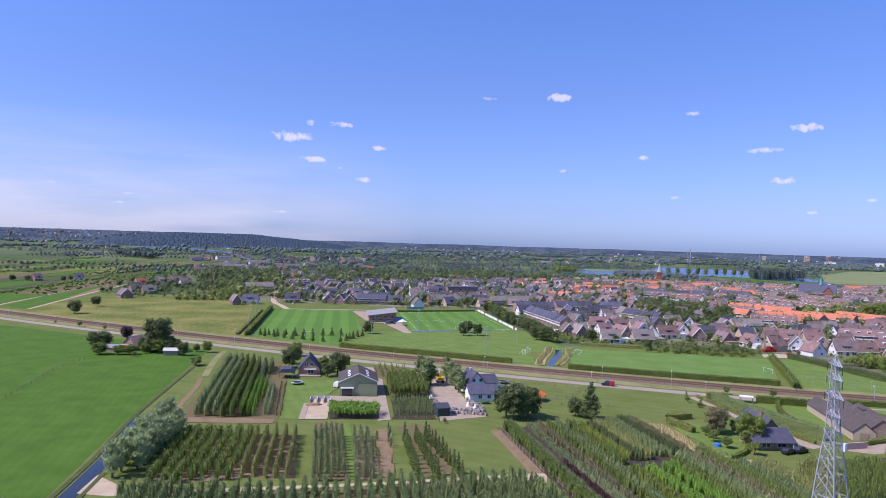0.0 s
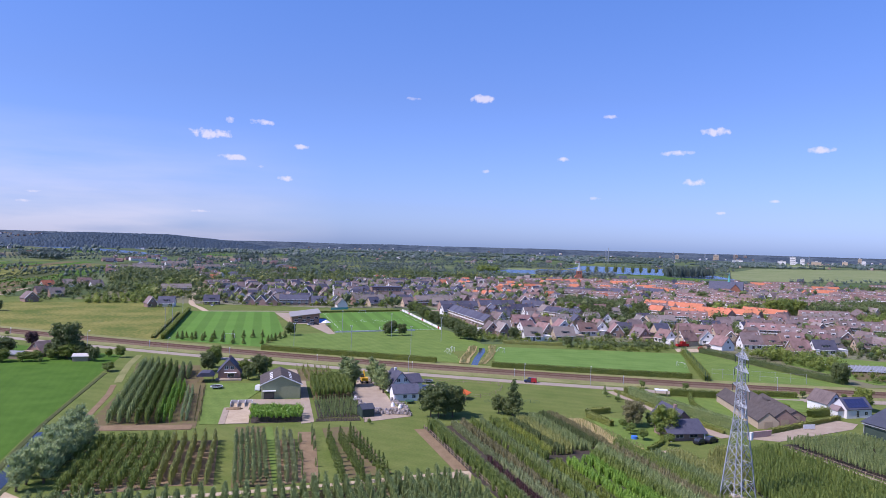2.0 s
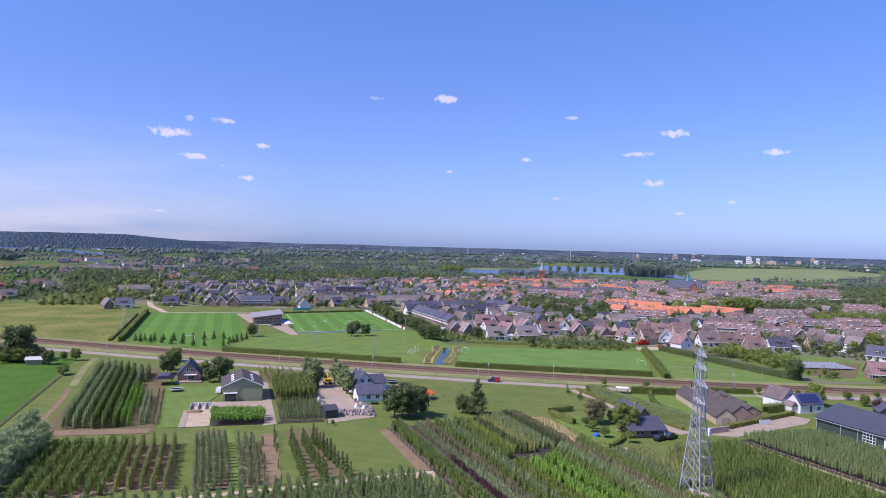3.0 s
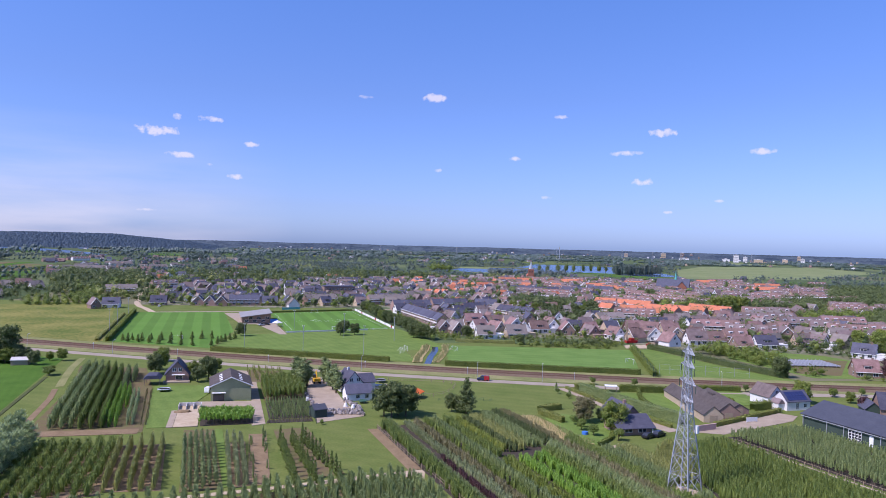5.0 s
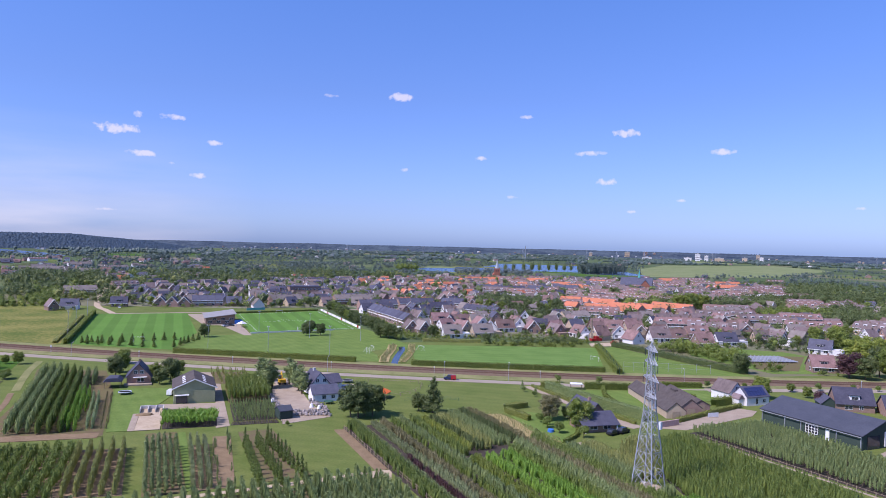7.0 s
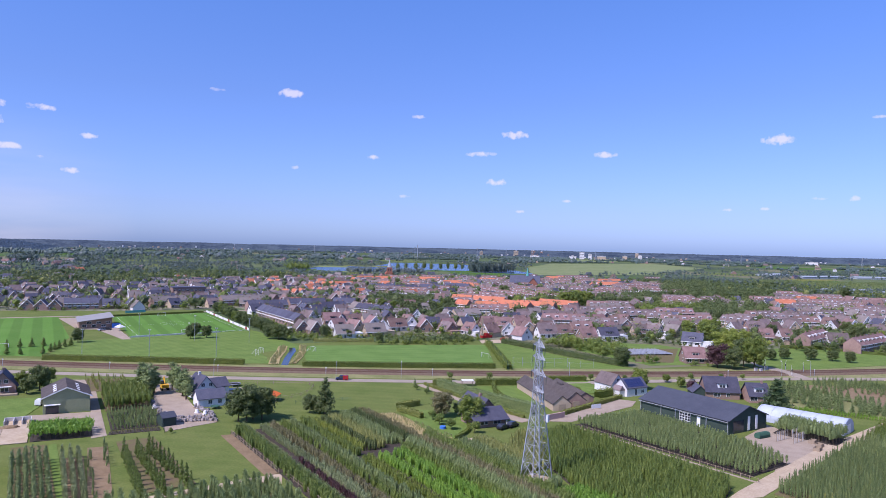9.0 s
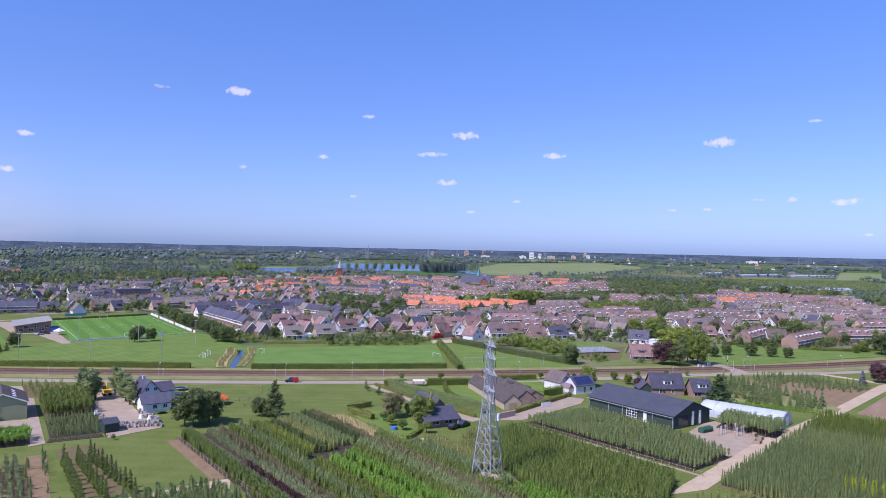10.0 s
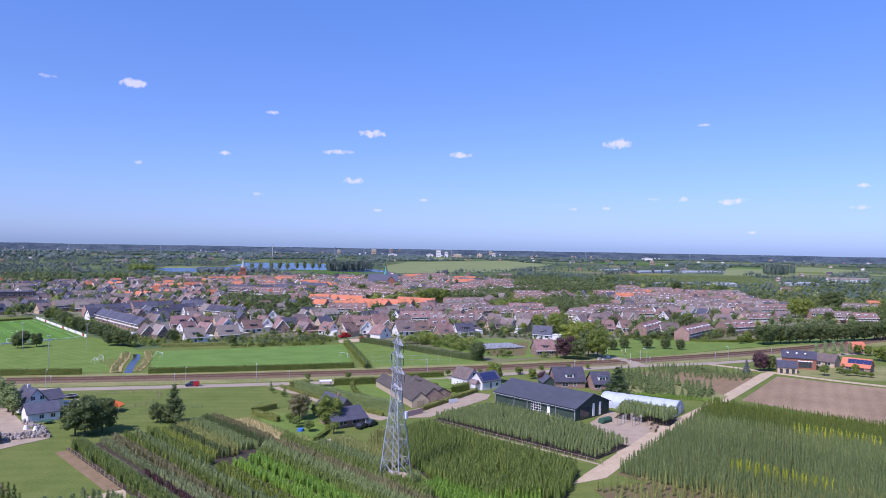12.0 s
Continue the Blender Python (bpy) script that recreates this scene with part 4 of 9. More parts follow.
SLATE_TERRACES = [
    (212, 779, 237, 763, 5, "Tdk"), (274, 965, 301, 962, 5, "Tok"), (127, 412, 138, 415, 1, "Vrw"),
    (150, 479, 164, 481, 1, "Vgw"), (235, 750, 264, 755, 5, "Tdk"), (334, 981, 380, 978, 4, "Vbk"),
    (270, 772, 291, 748, 5, "Tdw"), (180, 461, 190, 461, 1, "Gge"), (160, 408, 168, 409, 1, "Vrk"),
    (312, 801, 333, 775, 6, "Tdw"), (223, 547, 230, 537, 2, "Tok"), (243, 605, 257, 592, 3, "Tok"),
    (189, 459, 210, 463, 4, "Tge"), (233, 528, 248, 518, 3, "Tok"), (257, 590, 277, 566, 5, "Tok"),
]
ORANGE_TERRACES = [
    (281, 657, 303, 602, 10, "Trk"), (191, 418, 203, 418, 1, "Vrk"), (196, 413, 208, 409, 1, "Vre"),
    (244, 505, 254, 499, 2, "Tok"), (316, 689, 331, 609, 14, "Trk"), (261, 546, 272, 513, 6, "Tok"),
    (214, 440, 232, 440, 1, "Vdw"), (208, 406, 220, 406, 1, "Vre"), (342, 699, 353, 607, 15, "Trk"),
    (200, 381, 209, 380, 1, "Gre"), (274, 538, 293, 508, 6, "Tok"), (254, 472, 264, 472, 1, "Vgw"),
    (236, 436, 240, 430, 1, "Gdw"), (202, 365, 215, 364, 1, "Vbw"), (255, 453, 266, 453, 1, "Vbw"),
]
BROWN_TERRACES = [
    (302, 550, 320, 517, 6, "Tok"), (454, 784, 481, 783, 2, "Vgw"), (503, 860, 527, 859, 3, "Gbw"),
    (264, 448, 275, 447, 1, "Vbw"), (214, 364, 224, 363, 1, "Vrk"), (297, 494, 308, 493, 1, "Vrk"),
    (608, 1039, 666, 1036, 10, "Trk"), (227, 368, 239, 367, 2, "Trk"), (284, 455, 296, 454, 1, "Vbk"),
    (220, 348, 230, 348, 1, "Vrw"), (485, 763, 501, 761, 1, "Vbk"), (585, 920, 607, 918, 2, "Vbk"),
    (218, 342, 226, 342, 1, "Vrk"), (290, 434, 300, 433, 1, "Ggk"), (321, 493, 353, 496, 5, "Tgk"),
]
MIDDLE = [
    (608, 918, 646, 914, 6, "Tow"), (232, 348, 246, 347, 1, "Vdw"), (417, 600, 436, 597, 2, "Vge"),
    (274, 387, 283, 385, 1, "Gbk"), (562, 803, 600, 798, 6, "Trk"), (312, 440, 343, 438, 5, "Tbk"),
    (263, 357, 275, 355, 1, "Vbw"), (267, 361, 272, 349, 1, "Vbw"), (761, 1008, 788, 1003, 5, "Trk"),
    (520, 674, 563, 666, 7, "Trk"), (307, 386, 321, 383, 1, "Vgw"), (303, 372, 312, 370, 1, "Vbw"),
    (267, 321, 274, 313, 1, "Vdw"), (226, 268, 235, 264, 1, "Vrk"), (365, 421, 375, 418, 1, "Vbw"),
]
SOUTH_SIDE = [
    (364, 399, 369, 377, 4, "Tbw"), (412, 421, 420, 418, 1, "Trk"), (357, 365, 370, 361, 1, "Vbk"),
    (329, 325, 336, 322, 1, "Vrk"), (420, 418, 443, 418, 4, "Tbk"), (549, 525, 568, 518, 3, "Tok"),
    (343, 323, 350, 321, 1, "Vrw"), (400, 376, 412, 372, 1, "Vbw"), (441, 411, 480, 413, 7, "Tbk"),
    (531, 486, 555, 483, 4, "Tbw"), (628, 573, 649, 565, 2, "Vow"), (414, 378, 430, 372, 3, "Trk"),
    (333, 294, 367, 310, 6, "Trk"), (478, 413, 505, 414, 5, "Tbw"), (555, 478, 568, 457, 4, "Tbk"),
]
SOUTH_EAST = [
    (355, 301, 366, 297, 1, "Vbw"), (613, 515, 637, 505, 4, "Trw"), (537, 442, 557, 418, 5, "Tbw"),
    (660, 520, 677, 512, 2, "Vrw"), (344, 272, 383, 285, 7, "Trk"), (425, 334, 440, 327, 1, "Vbw"),
    (570, 431, 592, 431, 4, "Tbw"), (522, 385, 534, 379, 2, "Gbw"), (441, 328, 456, 320, 1, "Vbe"),
    (735, 534, 754, 524, 2, "Vgw"), (481, 342, 494, 335, 1, "Vbw"), (394, 284, 419, 280, 4, "Trk"),
    (600, 424, 621, 413, 2, "Vbw"), (527, 359, 536, 353, 1, "Vbw"), (462, 317, 486, 310, 4, "Tre"),
]
EAST = [
    (549, 362, 580, 355, 5, "Trw"), (514, 325, 524, 320, 1, "Vbk"), (895, 563, 911, 554, 1, "Vrw"),
    (558, 324, 578, 316, 4, "Tbk"), (546, 299, 557, 290, 2, "Tbk"), (1343, 748, 1407, 704, 13, "Tgw"),
    (651, 350, 661, 324, 5, "Tbk"), (549, 285, 564, 275, 3, "Trk"), (723, 363, 734, 355, 1, "Vow"),
]
STYLE = {"T": (6.0, 9.0, 4.7, 3.4), "G": (7.6, 9.6, 3.1, 4.4), "V": (9.2, 8.2, 2.8, 4.4)}
ROOF_WORD = {"o": "bright orange pantile", "r": "red-brown tiled", "b": "brown tiled", "d": "dark slate-grey tiled", "g": "weathered grey tiled"}
WALL_WORD = {"k": "brown brick", "w": "white rendered", "e": "buff brick"}
HOUSE_WORD = {"T": "terraced house", "G": "gable-fronted house", "V": "detached house"}
FORMS = {}


def window_mesh(w, h):
    """A white frame proud of the wall with two dark panes set in it."""
    bm = boxes((-w / 2, w / 2, -0.05, 0.06, 0, h))
    bm.faces.ensure_lookup_table()
    bmesh.ops.delete(bm, geom=[bm.faces[4]], context="FACES")
    for x0, x1 in ((-w / 2 + 0.09, -0.04), (0.04, w / 2 - 0.09)):
        f = bm.faces.new([bm.verts.new(p) for p in ((x0, -0.062, 0.09), (x1, -0.062, 0.09), (x1, -0.062, h - 0.09), (x0, -0.062, h - 0.09))])
        f.material_index = 1
    me = bpy.data.meshes.new("window")
    bm.to_mesh(me)
    bm.free()
    me.materials.append(FRAME), me.materials.append(GLASS)
    return me


def house_form(code, near):
    """Meshes of one house style: front at y = 0, body behind it."""
    if (code, near) in FORMS:
        return FORMS[code, near]
    kind, roof, wall = code
    w, d, hw, hr = STYLE[kind]
    pieces = []

    def keep(name, bm, mats, at=(0, 0, 0), turn=0.0):
        if isinstance(bm, bmesh.types.BMesh):
            me = bpy.data.meshes.new(name)
            bm.to_mesh(me)
            bm.free()
            for m in mats:
                me.materials.append(m)
        else:
            me = bm
        pieces.append((name, me, Matrix.Translation(at) @ pose(0, 0, 0, 0, 0, turn)))

    x = w / 2 - 0.02
    eave, t = 0.45, 0.22
    if kind == "G":
        keep("wall", prism(bmesh.new(), ((-x, 0), (x, 0), (x, hw), (0, hw + hr), (-x, hw)), 0, d), [WALL[wall]])
        k = hr / x
        r = prism(bmesh.new(), ((-x - eave, hw - eave * k + 0.05), (0, hw + hr + 0.05), (x + eave, hw - eave * k + 0.05), (x + eave, hw - eave * k + 0.05 + t), (0, hw + hr + 0.05 + t * 1.3), (-x - eave, hw - eave * k + 0.05 + t)), -0.35, d + 0.35)
        keep("roof", r, [ROOF[roof]])
    else:
        outline = ((0, 0), (d, 0), (d, hw), (d / 2, hw + hr), (0, hw))
        turn = Matrix(((0, 1, 0, 0), (1, 0, 0, 0), (0, 0, 1, 0), (0, 0, 0, 1)))
        bm = prism(bmesh.new(), outline, -x, x)
        bm.transform(turn)
        bmesh.ops.recalc_face_normals(bm, faces=bm.faces)
        keep("wall", bm, [WALL[wall]])
        k = hr / (d / 2)
        gap = 0.0 if kind == "T" else 0.35
        bm = prism(bmesh.new(), ((-eave, hw - eave * k + 0.05), (d / 2, hw + hr + 0.05), (d + eave, hw - eave * k + 0.05), (d + eave, hw - eave * k + 0.05 + t), (d / 2, hw + hr + 0.05 + t * 1.3), (-eave, hw - eave * k + 0.05 + t)), -x - gap, x + gap)
        bm.transform(turn)
        bmesh.ops.recalc_face_normals(bm, faces=bm.faces)
        keep("roof", bm, [ROOF[roof]])
    if kind == "G":
        bm = bmesh.new()
        for sx in (-1, 1):
            bar(bm, (sx * (x + eave), -0.42, hw - eave * k + 0.16), (0, -0.42, hw + hr + 0.22), 0.17)
        keep("bargeboard", bm, [FRAME])
    else:
        keep("gutter", boxes((-x - gap, x + gap, -eave - 0.14, -eave + 0.02, hw - eave * k + 0.02, hw - eave * k + 0.26)), [FRAME])
    ch = boxes((-0.35, 0.35, -0.3, 0.3, -1.2, 0.9), (-0.42, 0.42, -0.37, 0.37, 0.9, 1.05))
    keep("chimney", ch, [WALL["k"]], (w * 0.3 if kind != "G" else 0.3, d / 2 if kind != "G" else d * 0.7, hw + hr))
    pane, wide = window_mesh(1.3, 1.35), window_mesh(2.0, 1.5)
    if kind == "T":
        keep("panel", boxes((-2.8, 2.8, -0.04, 0.03, 2.5, 3.05)), [FRAME])
        keep("window", wide, None, (1.1, 0, 0.9)), keep("window", pane, None, (-1.6, 0, 3.2)), keep("window", pane, None, (1.4, 0, 3.2))
        if near:
            keep("door", boxes((-0.5, 0.5, -0.06, 0.05, 0, 2.1)), [DOOR], (-1.7, 0, 0))
        if roof in "rb":
            keep("dormer", boxes((-1.1, 1.1, 1.5, 4.2, hw + 1.0, hw + 2.3), (-1.25, 1.25, 1.35, 4.3, hw + 2.3, hw + 2.42)), [FRAME], (0.4, 0, 0))
            keep("dormer_window", window_mesh(1.8, 0.95), None, (0.4, 1.47, hw + 1.2))
    elif kind == "G":
        keep("window", wide, None, (-1.6, 0, 0.9)), keep("window", pane, None, (0, 0, 4.1))
        if near:
            keep("door", boxes((-0.5, 0.5, -0.06, 0.05, 0, 2.1)), [DOOR], (1.9, 0, 0))
            keep("window", pane, None, (-x, 3.0, 1.0), -90), keep("window", pane, None, (-x, 7.0, 1.0), -90)
    else:
        keep("window", wide, None, (-3, 0, 0.8)), keep("window", wide, None, (2.6, 0, 0.8))
        keep("dormer", boxes((-1.6, 1.6, 0.9, 4.2, hw + 0.7, hw + 2.3), (-1.8, 1.8, 0.7, 4.3, hw + 2.3, hw + 2.48)), [ROOF[roof]], (0, 0, 0))
        keep("dormer_window", window_mesh(2.6, 1.15), None, (0, 0.87, hw + 0.95))
        if near:
            keep("door", boxes((-0.5, 0.5, -0.06, 0.05, 0, 2.1)), [DOOR], (0, 0, 0))
            keep("window", pane, None, (-x, 3.0, 1.0), -90), keep("window", pane, None, (-x, 4.5, 3.9), -90), keep("window", pane, None, (x, 4.5, 3.9), 90)
            keep("extension", boxes((-2.2, 2.2, 0.4, 7.0, 0, 2.7), (-2.35, 2.35, 0.25, 7.1, 2.7, 2.9)), [WALL[wall]], (w / 2 + 2.3, 0, 0))
    FORMS[code, near] = pieces
    return pieces


HOUSE_SPOTS = []
house_rng = random.Random(3)


def house(code, x, y, turn, grow=1.0):
    near = math.hypot(x, y) < 560
    ob = thing("house", f"{WALL_WORD[code[2]]} {HOUSE_WORD[code[0]]} with {ROOF_WORD[code[1]]} roof", "house", pose(x, y, 0, 0, 0, turn) @ Matrix.Diagonal((grow, 1.0, 1.0, 1)), "village houses")
    for name, me, m in house_form(code, near):
        p = part(name, me, None, ob)
        p.matrix_basis = m
    return ob


def house_rows(rows):
    for x0, y0, x1, y1, n, code in rows:
        turn = math.degrees(math.atan2(y1 - y0, x1 - x0))
        unit = math.hypot(x1 - x0, y1 - y0) / n
        grow = unit / STYLE[code[0]][0] if code[0] == "T" else min(1.25, max(0.8, unit / STYLE[code[0]][0]))
        if code[2] == "w" and house_rng.random() < 0.15:
            code = code[:2] + "e"
        for i in range(n):
            k = (i + 0.5) / n
            wob = 0 if code[0] == "T" else house_rng.uniform(-6, 6)
            step = house_rng.uniform(-0.15, 0.15) if code[0] == "T" else house_rng.uniform(-1.5, 1.5)
            s = math.radians(turn)
            HOUSE_SPOTS.append((x0 + (x1 - x0) * k - math.sin(s) * step, y0 + (y1 - y0) * k + math.cos(s) * step, turn + wob, grow, code))


VILLAGE = [(-135, 582), (-30, 560), (55, 575), (76, 402), (150, 388), (200, 348), (262, 330), (330, 282), (420, 276), (560, 262), (660, 320), (720, 520), (690, 700), (660, 960), (560, 1040), (330, 1070), (190, 1030), (10, 900), (-130, 800)]


# groups of trees in and round the village: outline, number, least and greatest height, kind of leaf
# leaf colours of the most distant groups have haze painted in
TREE_MASSES = (
    ([(128, 473), (190, 470), (208, 512), (138, 508)], 46, 7, 11, "dark"), ([(291, 516), (380, 532), (405, 570), (322, 570)], 60, 8, 14, "dark"), ([(543, 685), (612, 695), (715, 811), (632, 797)], 120, 10, 16, "dark"),
    ([(420, 595), (461, 599), (501, 652), (456, 647)], 50, 8, 13, "dark"), ([(347, 466), (414, 470), (451, 511), (377, 506)], 70, 7, 12, "broad"), ([(292, 1215), (434, 1205), (450, 1260), (310, 1290)], 90, 9, 15, "hazy_grey"),
    ([(305, 599), (352, 604), (391, 650), (338, 645)], 50, 7, 12, "broad"), ([(157, 584), (205, 545), (240, 640), (181, 660)], 70, 6, 11, "dark"), ([(190, 336), (200, 300), (212, 292), (208, 336)], 34, 4, 9, "broad"),
    ([(-278, 800), (-183, 790), (-208, 960), (-350, 1060)], 150, 8, 14, "dark"), ([(-189, 589), (-165, 592), (-202, 713), (-218, 709)], 60, 5, 8, "broad"), ([(-300, 600), (-215, 620), (-217, 790), (-246, 743)], 60, 5, 9, "dark"),
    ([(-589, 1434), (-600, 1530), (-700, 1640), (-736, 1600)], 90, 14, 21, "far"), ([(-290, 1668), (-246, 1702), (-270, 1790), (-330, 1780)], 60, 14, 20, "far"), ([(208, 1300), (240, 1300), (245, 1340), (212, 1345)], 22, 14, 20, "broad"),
    ([(395, 555), (455, 575), (480, 620), (400, 610)], 60, 8, 12, "dark"),
    ([(300, 540), (375, 560), (370, 600), (310, 590)], 40, 9, 14, "broad"), ([(250, 320), (330, 300), (335, 330), (270, 345)], 22, 4, 9, "dark"),
    ([(358, 417), (429, 406), (529, 503), (463, 529)], 80, 8, 14, "dark"), ([(466, 400), (489, 390), (571, 456), (533, 457)], 12, 8, 12, "broad"), ([(468, 592), (597, 581), (721, 703), (573, 725)], 110, 9, 15, "dark"), ([(757, 464), (771, 374), (1261, 613), (1191, 729)], 120, 5, 11, "dark"),
    ([(60, 380), (76, 376), (70, 410), (62, 420)], 20, 2, 5, "broad"), ([(104, 362), (150, 352), (165, 372), (110, 380)], 60, 2, 4.5, "dark"),
    ([(-260, 560), (-160, 580), (-170, 640), (-270, 660)], 45, 3, 7, "dark"), ([(-300, 640), (-140, 640), (-150, 900), (-360, 900)], 160, 4, 11, "dark"),
    ([(-140, 800), (0, 900), (200, 1040), (60, 1200), (-200, 1100)], 360, 6, 13, "dark"),
    ([(560, 260), (700, 300), (760, 500), (690, 480)], 120, 5, 12, "dark"), ([(640, 700), (860, 640), (950, 900), (700, 1000)], 260, 5, 12, "dark"),
    ([(560, 250), (760, 200), (820, 360), (700, 420)], 140, 6, 12, "broad"))
SHRUB_EDGES = (
    ([(104, 358), (148, 347), (152, 354), (108, 366)], 42, 1.2, 3.2, "hedge"), ([(196, 340), (200, 300), (206, 270), (214, 268), (212, 340)], 50, 1.2, 4.5, "broad"),
    ([(76, 378), (150, 352), (165, 362), (150, 392), (80, 404)], 90, 1.3, 3.8, "hedge"), ([(195, 345), (262, 328), (330, 282), (345, 300), (280, 345), (215, 365)], 110, 1.2, 3.6, "dark"), ([(330, 276), (560, 258), (560, 275), (335, 296)], 120, 1.8, 6, "dark"))


def free_spot(x, y, d):
    p = np.array([(x, y)])
    return inside(p, VILLAGE)[0] and not any(inside(p, m[0])[0] for m in TREE_MASSES) and min((x - h[0]) ** 2 + (y - h[1]) ** 2 for h in HOUSE_SPOTS) > d * d


def infill():
    """More houses of the village: terraces in the east, single houses in rough streets elsewhere."""
    for j in range(26):
        for i in range(17):
            x, y = 215 + i * 33 + house_rng.uniform(-8, 8) + (j % 2) * 17, 400 + j * 24 + house_rng.uniform(-4, 4)
            n = house_rng.choice((2, 3, 4, 5))
            t = house_rng.choice((-24, -24, -18, -30, 62)) + house_rng.uniform(-3, 3)
            c, s = math.cos(radians(t)), math.sin(radians(t))
            spots = [(x + c * 6 * k, y + s * 6 * k) for k in range(n)]
            if (i * 7 + j * 5) % 11 < (4 if y > 600 else 2) or not all(free_spot(u, v, 9.5) for u, v in spots):
                continue
            code = "T" + house_rng.choice("rrbrbbr" if y < 760 else "rrobrb") + house_rng.choice("kkkeew")
            HOUSE_SPOTS.extend((u, v, t, 1.0, code) for u, v in spots)
    for i in range(62):
        for j in range(56):
            x = -140 + i * 14 + house_rng.uniform(-3, 3) + (j % 2) * 6
            y = 270 + j * 15 + house_rng.uniform(-4, 4)
            if y < 352 or house_rng.random() < (0.12 if y < 470 else 0.3 if x < 200 else 0.5) or not free_spot(x, y, 11.5 if y < 470 else 12):
                continue
            roofs = "ddgbb" if x < 90 else "orrbdbbg" if x < 240 and y > 560 else "rrbbdg"
            code = house_rng.choice("VVGG") + house_rng.choice(roofs) + house_rng.choice("kkwwee")
            HOUSE_SPOTS.append((x, y, house_rng.choice((12, -15, 25, 100, -70)) + house_rng.uniform(-8, 8), 1.0, code))


def hamlet():
    """Scattered farms and houses among the trees west and north of the village."""
    for i in range(90):
        a, r = radians(house_rng.uniform(-19, -6) if i % 4 else house_rng.uniform(-6, 60)), house_rng.uniform(950, 1900)
        HOUSE_SPOTS.append((math.sin(a) * r, math.cos(a) * r, -math.degrees(a) + house_rng.uniform(-40, 40), house_rng.uniform(1.0, 1.6), house_rng.choice("VVTG") + house_rng.choice("rggdb") + house_rng.choice("kkw")))
    for i in range(110):
        a, r = radians(house_rng.uniform(-34, 68)), house_rng.uniform(2000, 4250)
        HOUSE_SPOTS.append((math.sin(a) * r, math.cos(a) * r, -math.degrees(a) + house_rng.uniform(-30, 30), house_rng.uniform(1.0, 2.6), house_rng.choice("VTTG") + house_rng.choice("rgdb") + house_rng.choice("kew")))


def far_houses(spots):
    """The rest of the village and the hamlets, joined."""
    vs, fs, ix, mats, n = [], [], [], [], 0
    for x, y, turn, grow, code in spots:
        base = pose(x, y, 0, 0, 0, turn) @ Matrix.Diagonal((grow, 1.0, 1.0, 1))
        for name, me, m in house_form(code, False):
            if math.hypot(x, y) > 1150 and name not in ("wall", "roof", "dormer", "panel"):
                continue
            w = base @ m
            co = np.array([(w @ v.co)[:] for v in me.vertices])
            me.calc_loop_triangles()
            for t in me.loop_triangles:
                mat = me.materials[t.material_index]
                if mat not in mats:
                    mats.append(mat)
                fs.append([n + k for k in t.vertices])
                ix.append(mats.index(mat))
            vs.append(co)
            n += len(co)
    ob = new("far_houses", soup("far_houses", np.concatenate(vs), fs, mats, ix))
    tagged(ob, "dense far village houses with brown, grey and orange roofs", "houses", kind="stuff")


for rows in (WEST_HAMLET, NORTH_WEST, SPORT_SIDE, OLD_STREETS, CHURCH_QUARTER, SLATE_TERRACES, ORANGE_TERRACES, BROWN_TERRACES, MIDDLE, SOUTH_SIDE, SOUTH_EAST, EAST):
    house_rows(rows)
infill()
hamlet()
LAKES = ([(255, 1440), (300, 1330), (420, 1350), (545, 1400), (640, 1300), (700, 1290), (870, 1890), (630, 2030), (480, 1700), (350, 1650)],
         [(665, 1235), (985, 1295), (1640, 1870), (1850, 2430), (1255, 2200), (900, 1700)], [(1420, 1035), (1514, 970), (2290, 1100), (2730, 1590), (2025, 1460)],
         [(-1500, 3100), (-1060, 2660), (-840, 2360), (-650, 2100), (-540, 1930), (-560, 2060), (-700, 2350), (-950, 2750), (-1400, 3300)])
wet = np.any([inside(np.array([h[:2] for h in HOUSE_SPOTS]), poly) for poly in LAKES], axis=0)
HOUSE_SPOTS = [h for h, w in zip(HOUSE_SPOTS, wet) if not w]
HOUSE_SPOTS.sort(key=lambda h: math.hypot(h[0], h[1]))
for x, y, turn, grow, code in HOUSE_SPOTS[:280]:
    house(code, x, y, turn, grow)
far_houses(HOUSE_SPOTS[280:])
sheet("allotments", [(198, 318), (206, 268), (250, 262), (262, 300), (256, 326), (215, 352)], 0.06, LAWN, "green allotment gardens beside the railway", "garden")
sheet("village_ground", VILLAGE, 0.04, GARDENS, "gardens, streets and paved yards of the village", "ground")


# ---------------------------------------------------------------- far fields
def far_fields():
    """Long plots of pasture, crops and stubble in the far country."""
    rng = random.Random(41)
    kinds = ((RIVER_MEADOW, "far pale green pasture"), (PASTURE, "far green pasture"), (GRASS, "far green field"), (STRAW, "far field of yellow stubble"), (MEADOW, "far dry meadow"), (RIVER_MEADOW, "far pale green pasture"))
    for i in range(64):
        az = rng.uniform(-34, -2) if i % 3 == 0 else rng.uniform(-4, 70)
        drop = rng.uniform(15, 60)
        wide, deep, lean = rng.uniform(1.5, 5.5), rng.uniform(1.2, 3.2), rng.uniform(-0.8, 0.8)
        pts = []
        for a, d in ((az, drop + deep), (az + wide, drop + deep), (az + wide + lean, drop), (az + lean, drop)):
            r = 66000 / d
            pts.append((math.sin(radians(a)) * r, math.cos(radians(a)) * r))
        test = np.array(pts + [tuple(np.mean(pts, axis=0))])
        if inside(test, VILLAGE).any() or min(math.hypot(*p) for p in pts) < 1080:
            continue
        m, word = kinds[i % 6] if i % 3 else kinds[1 + i % 2]
        sheet("field", pts, 0.13, m, word, "field")


far_fields()

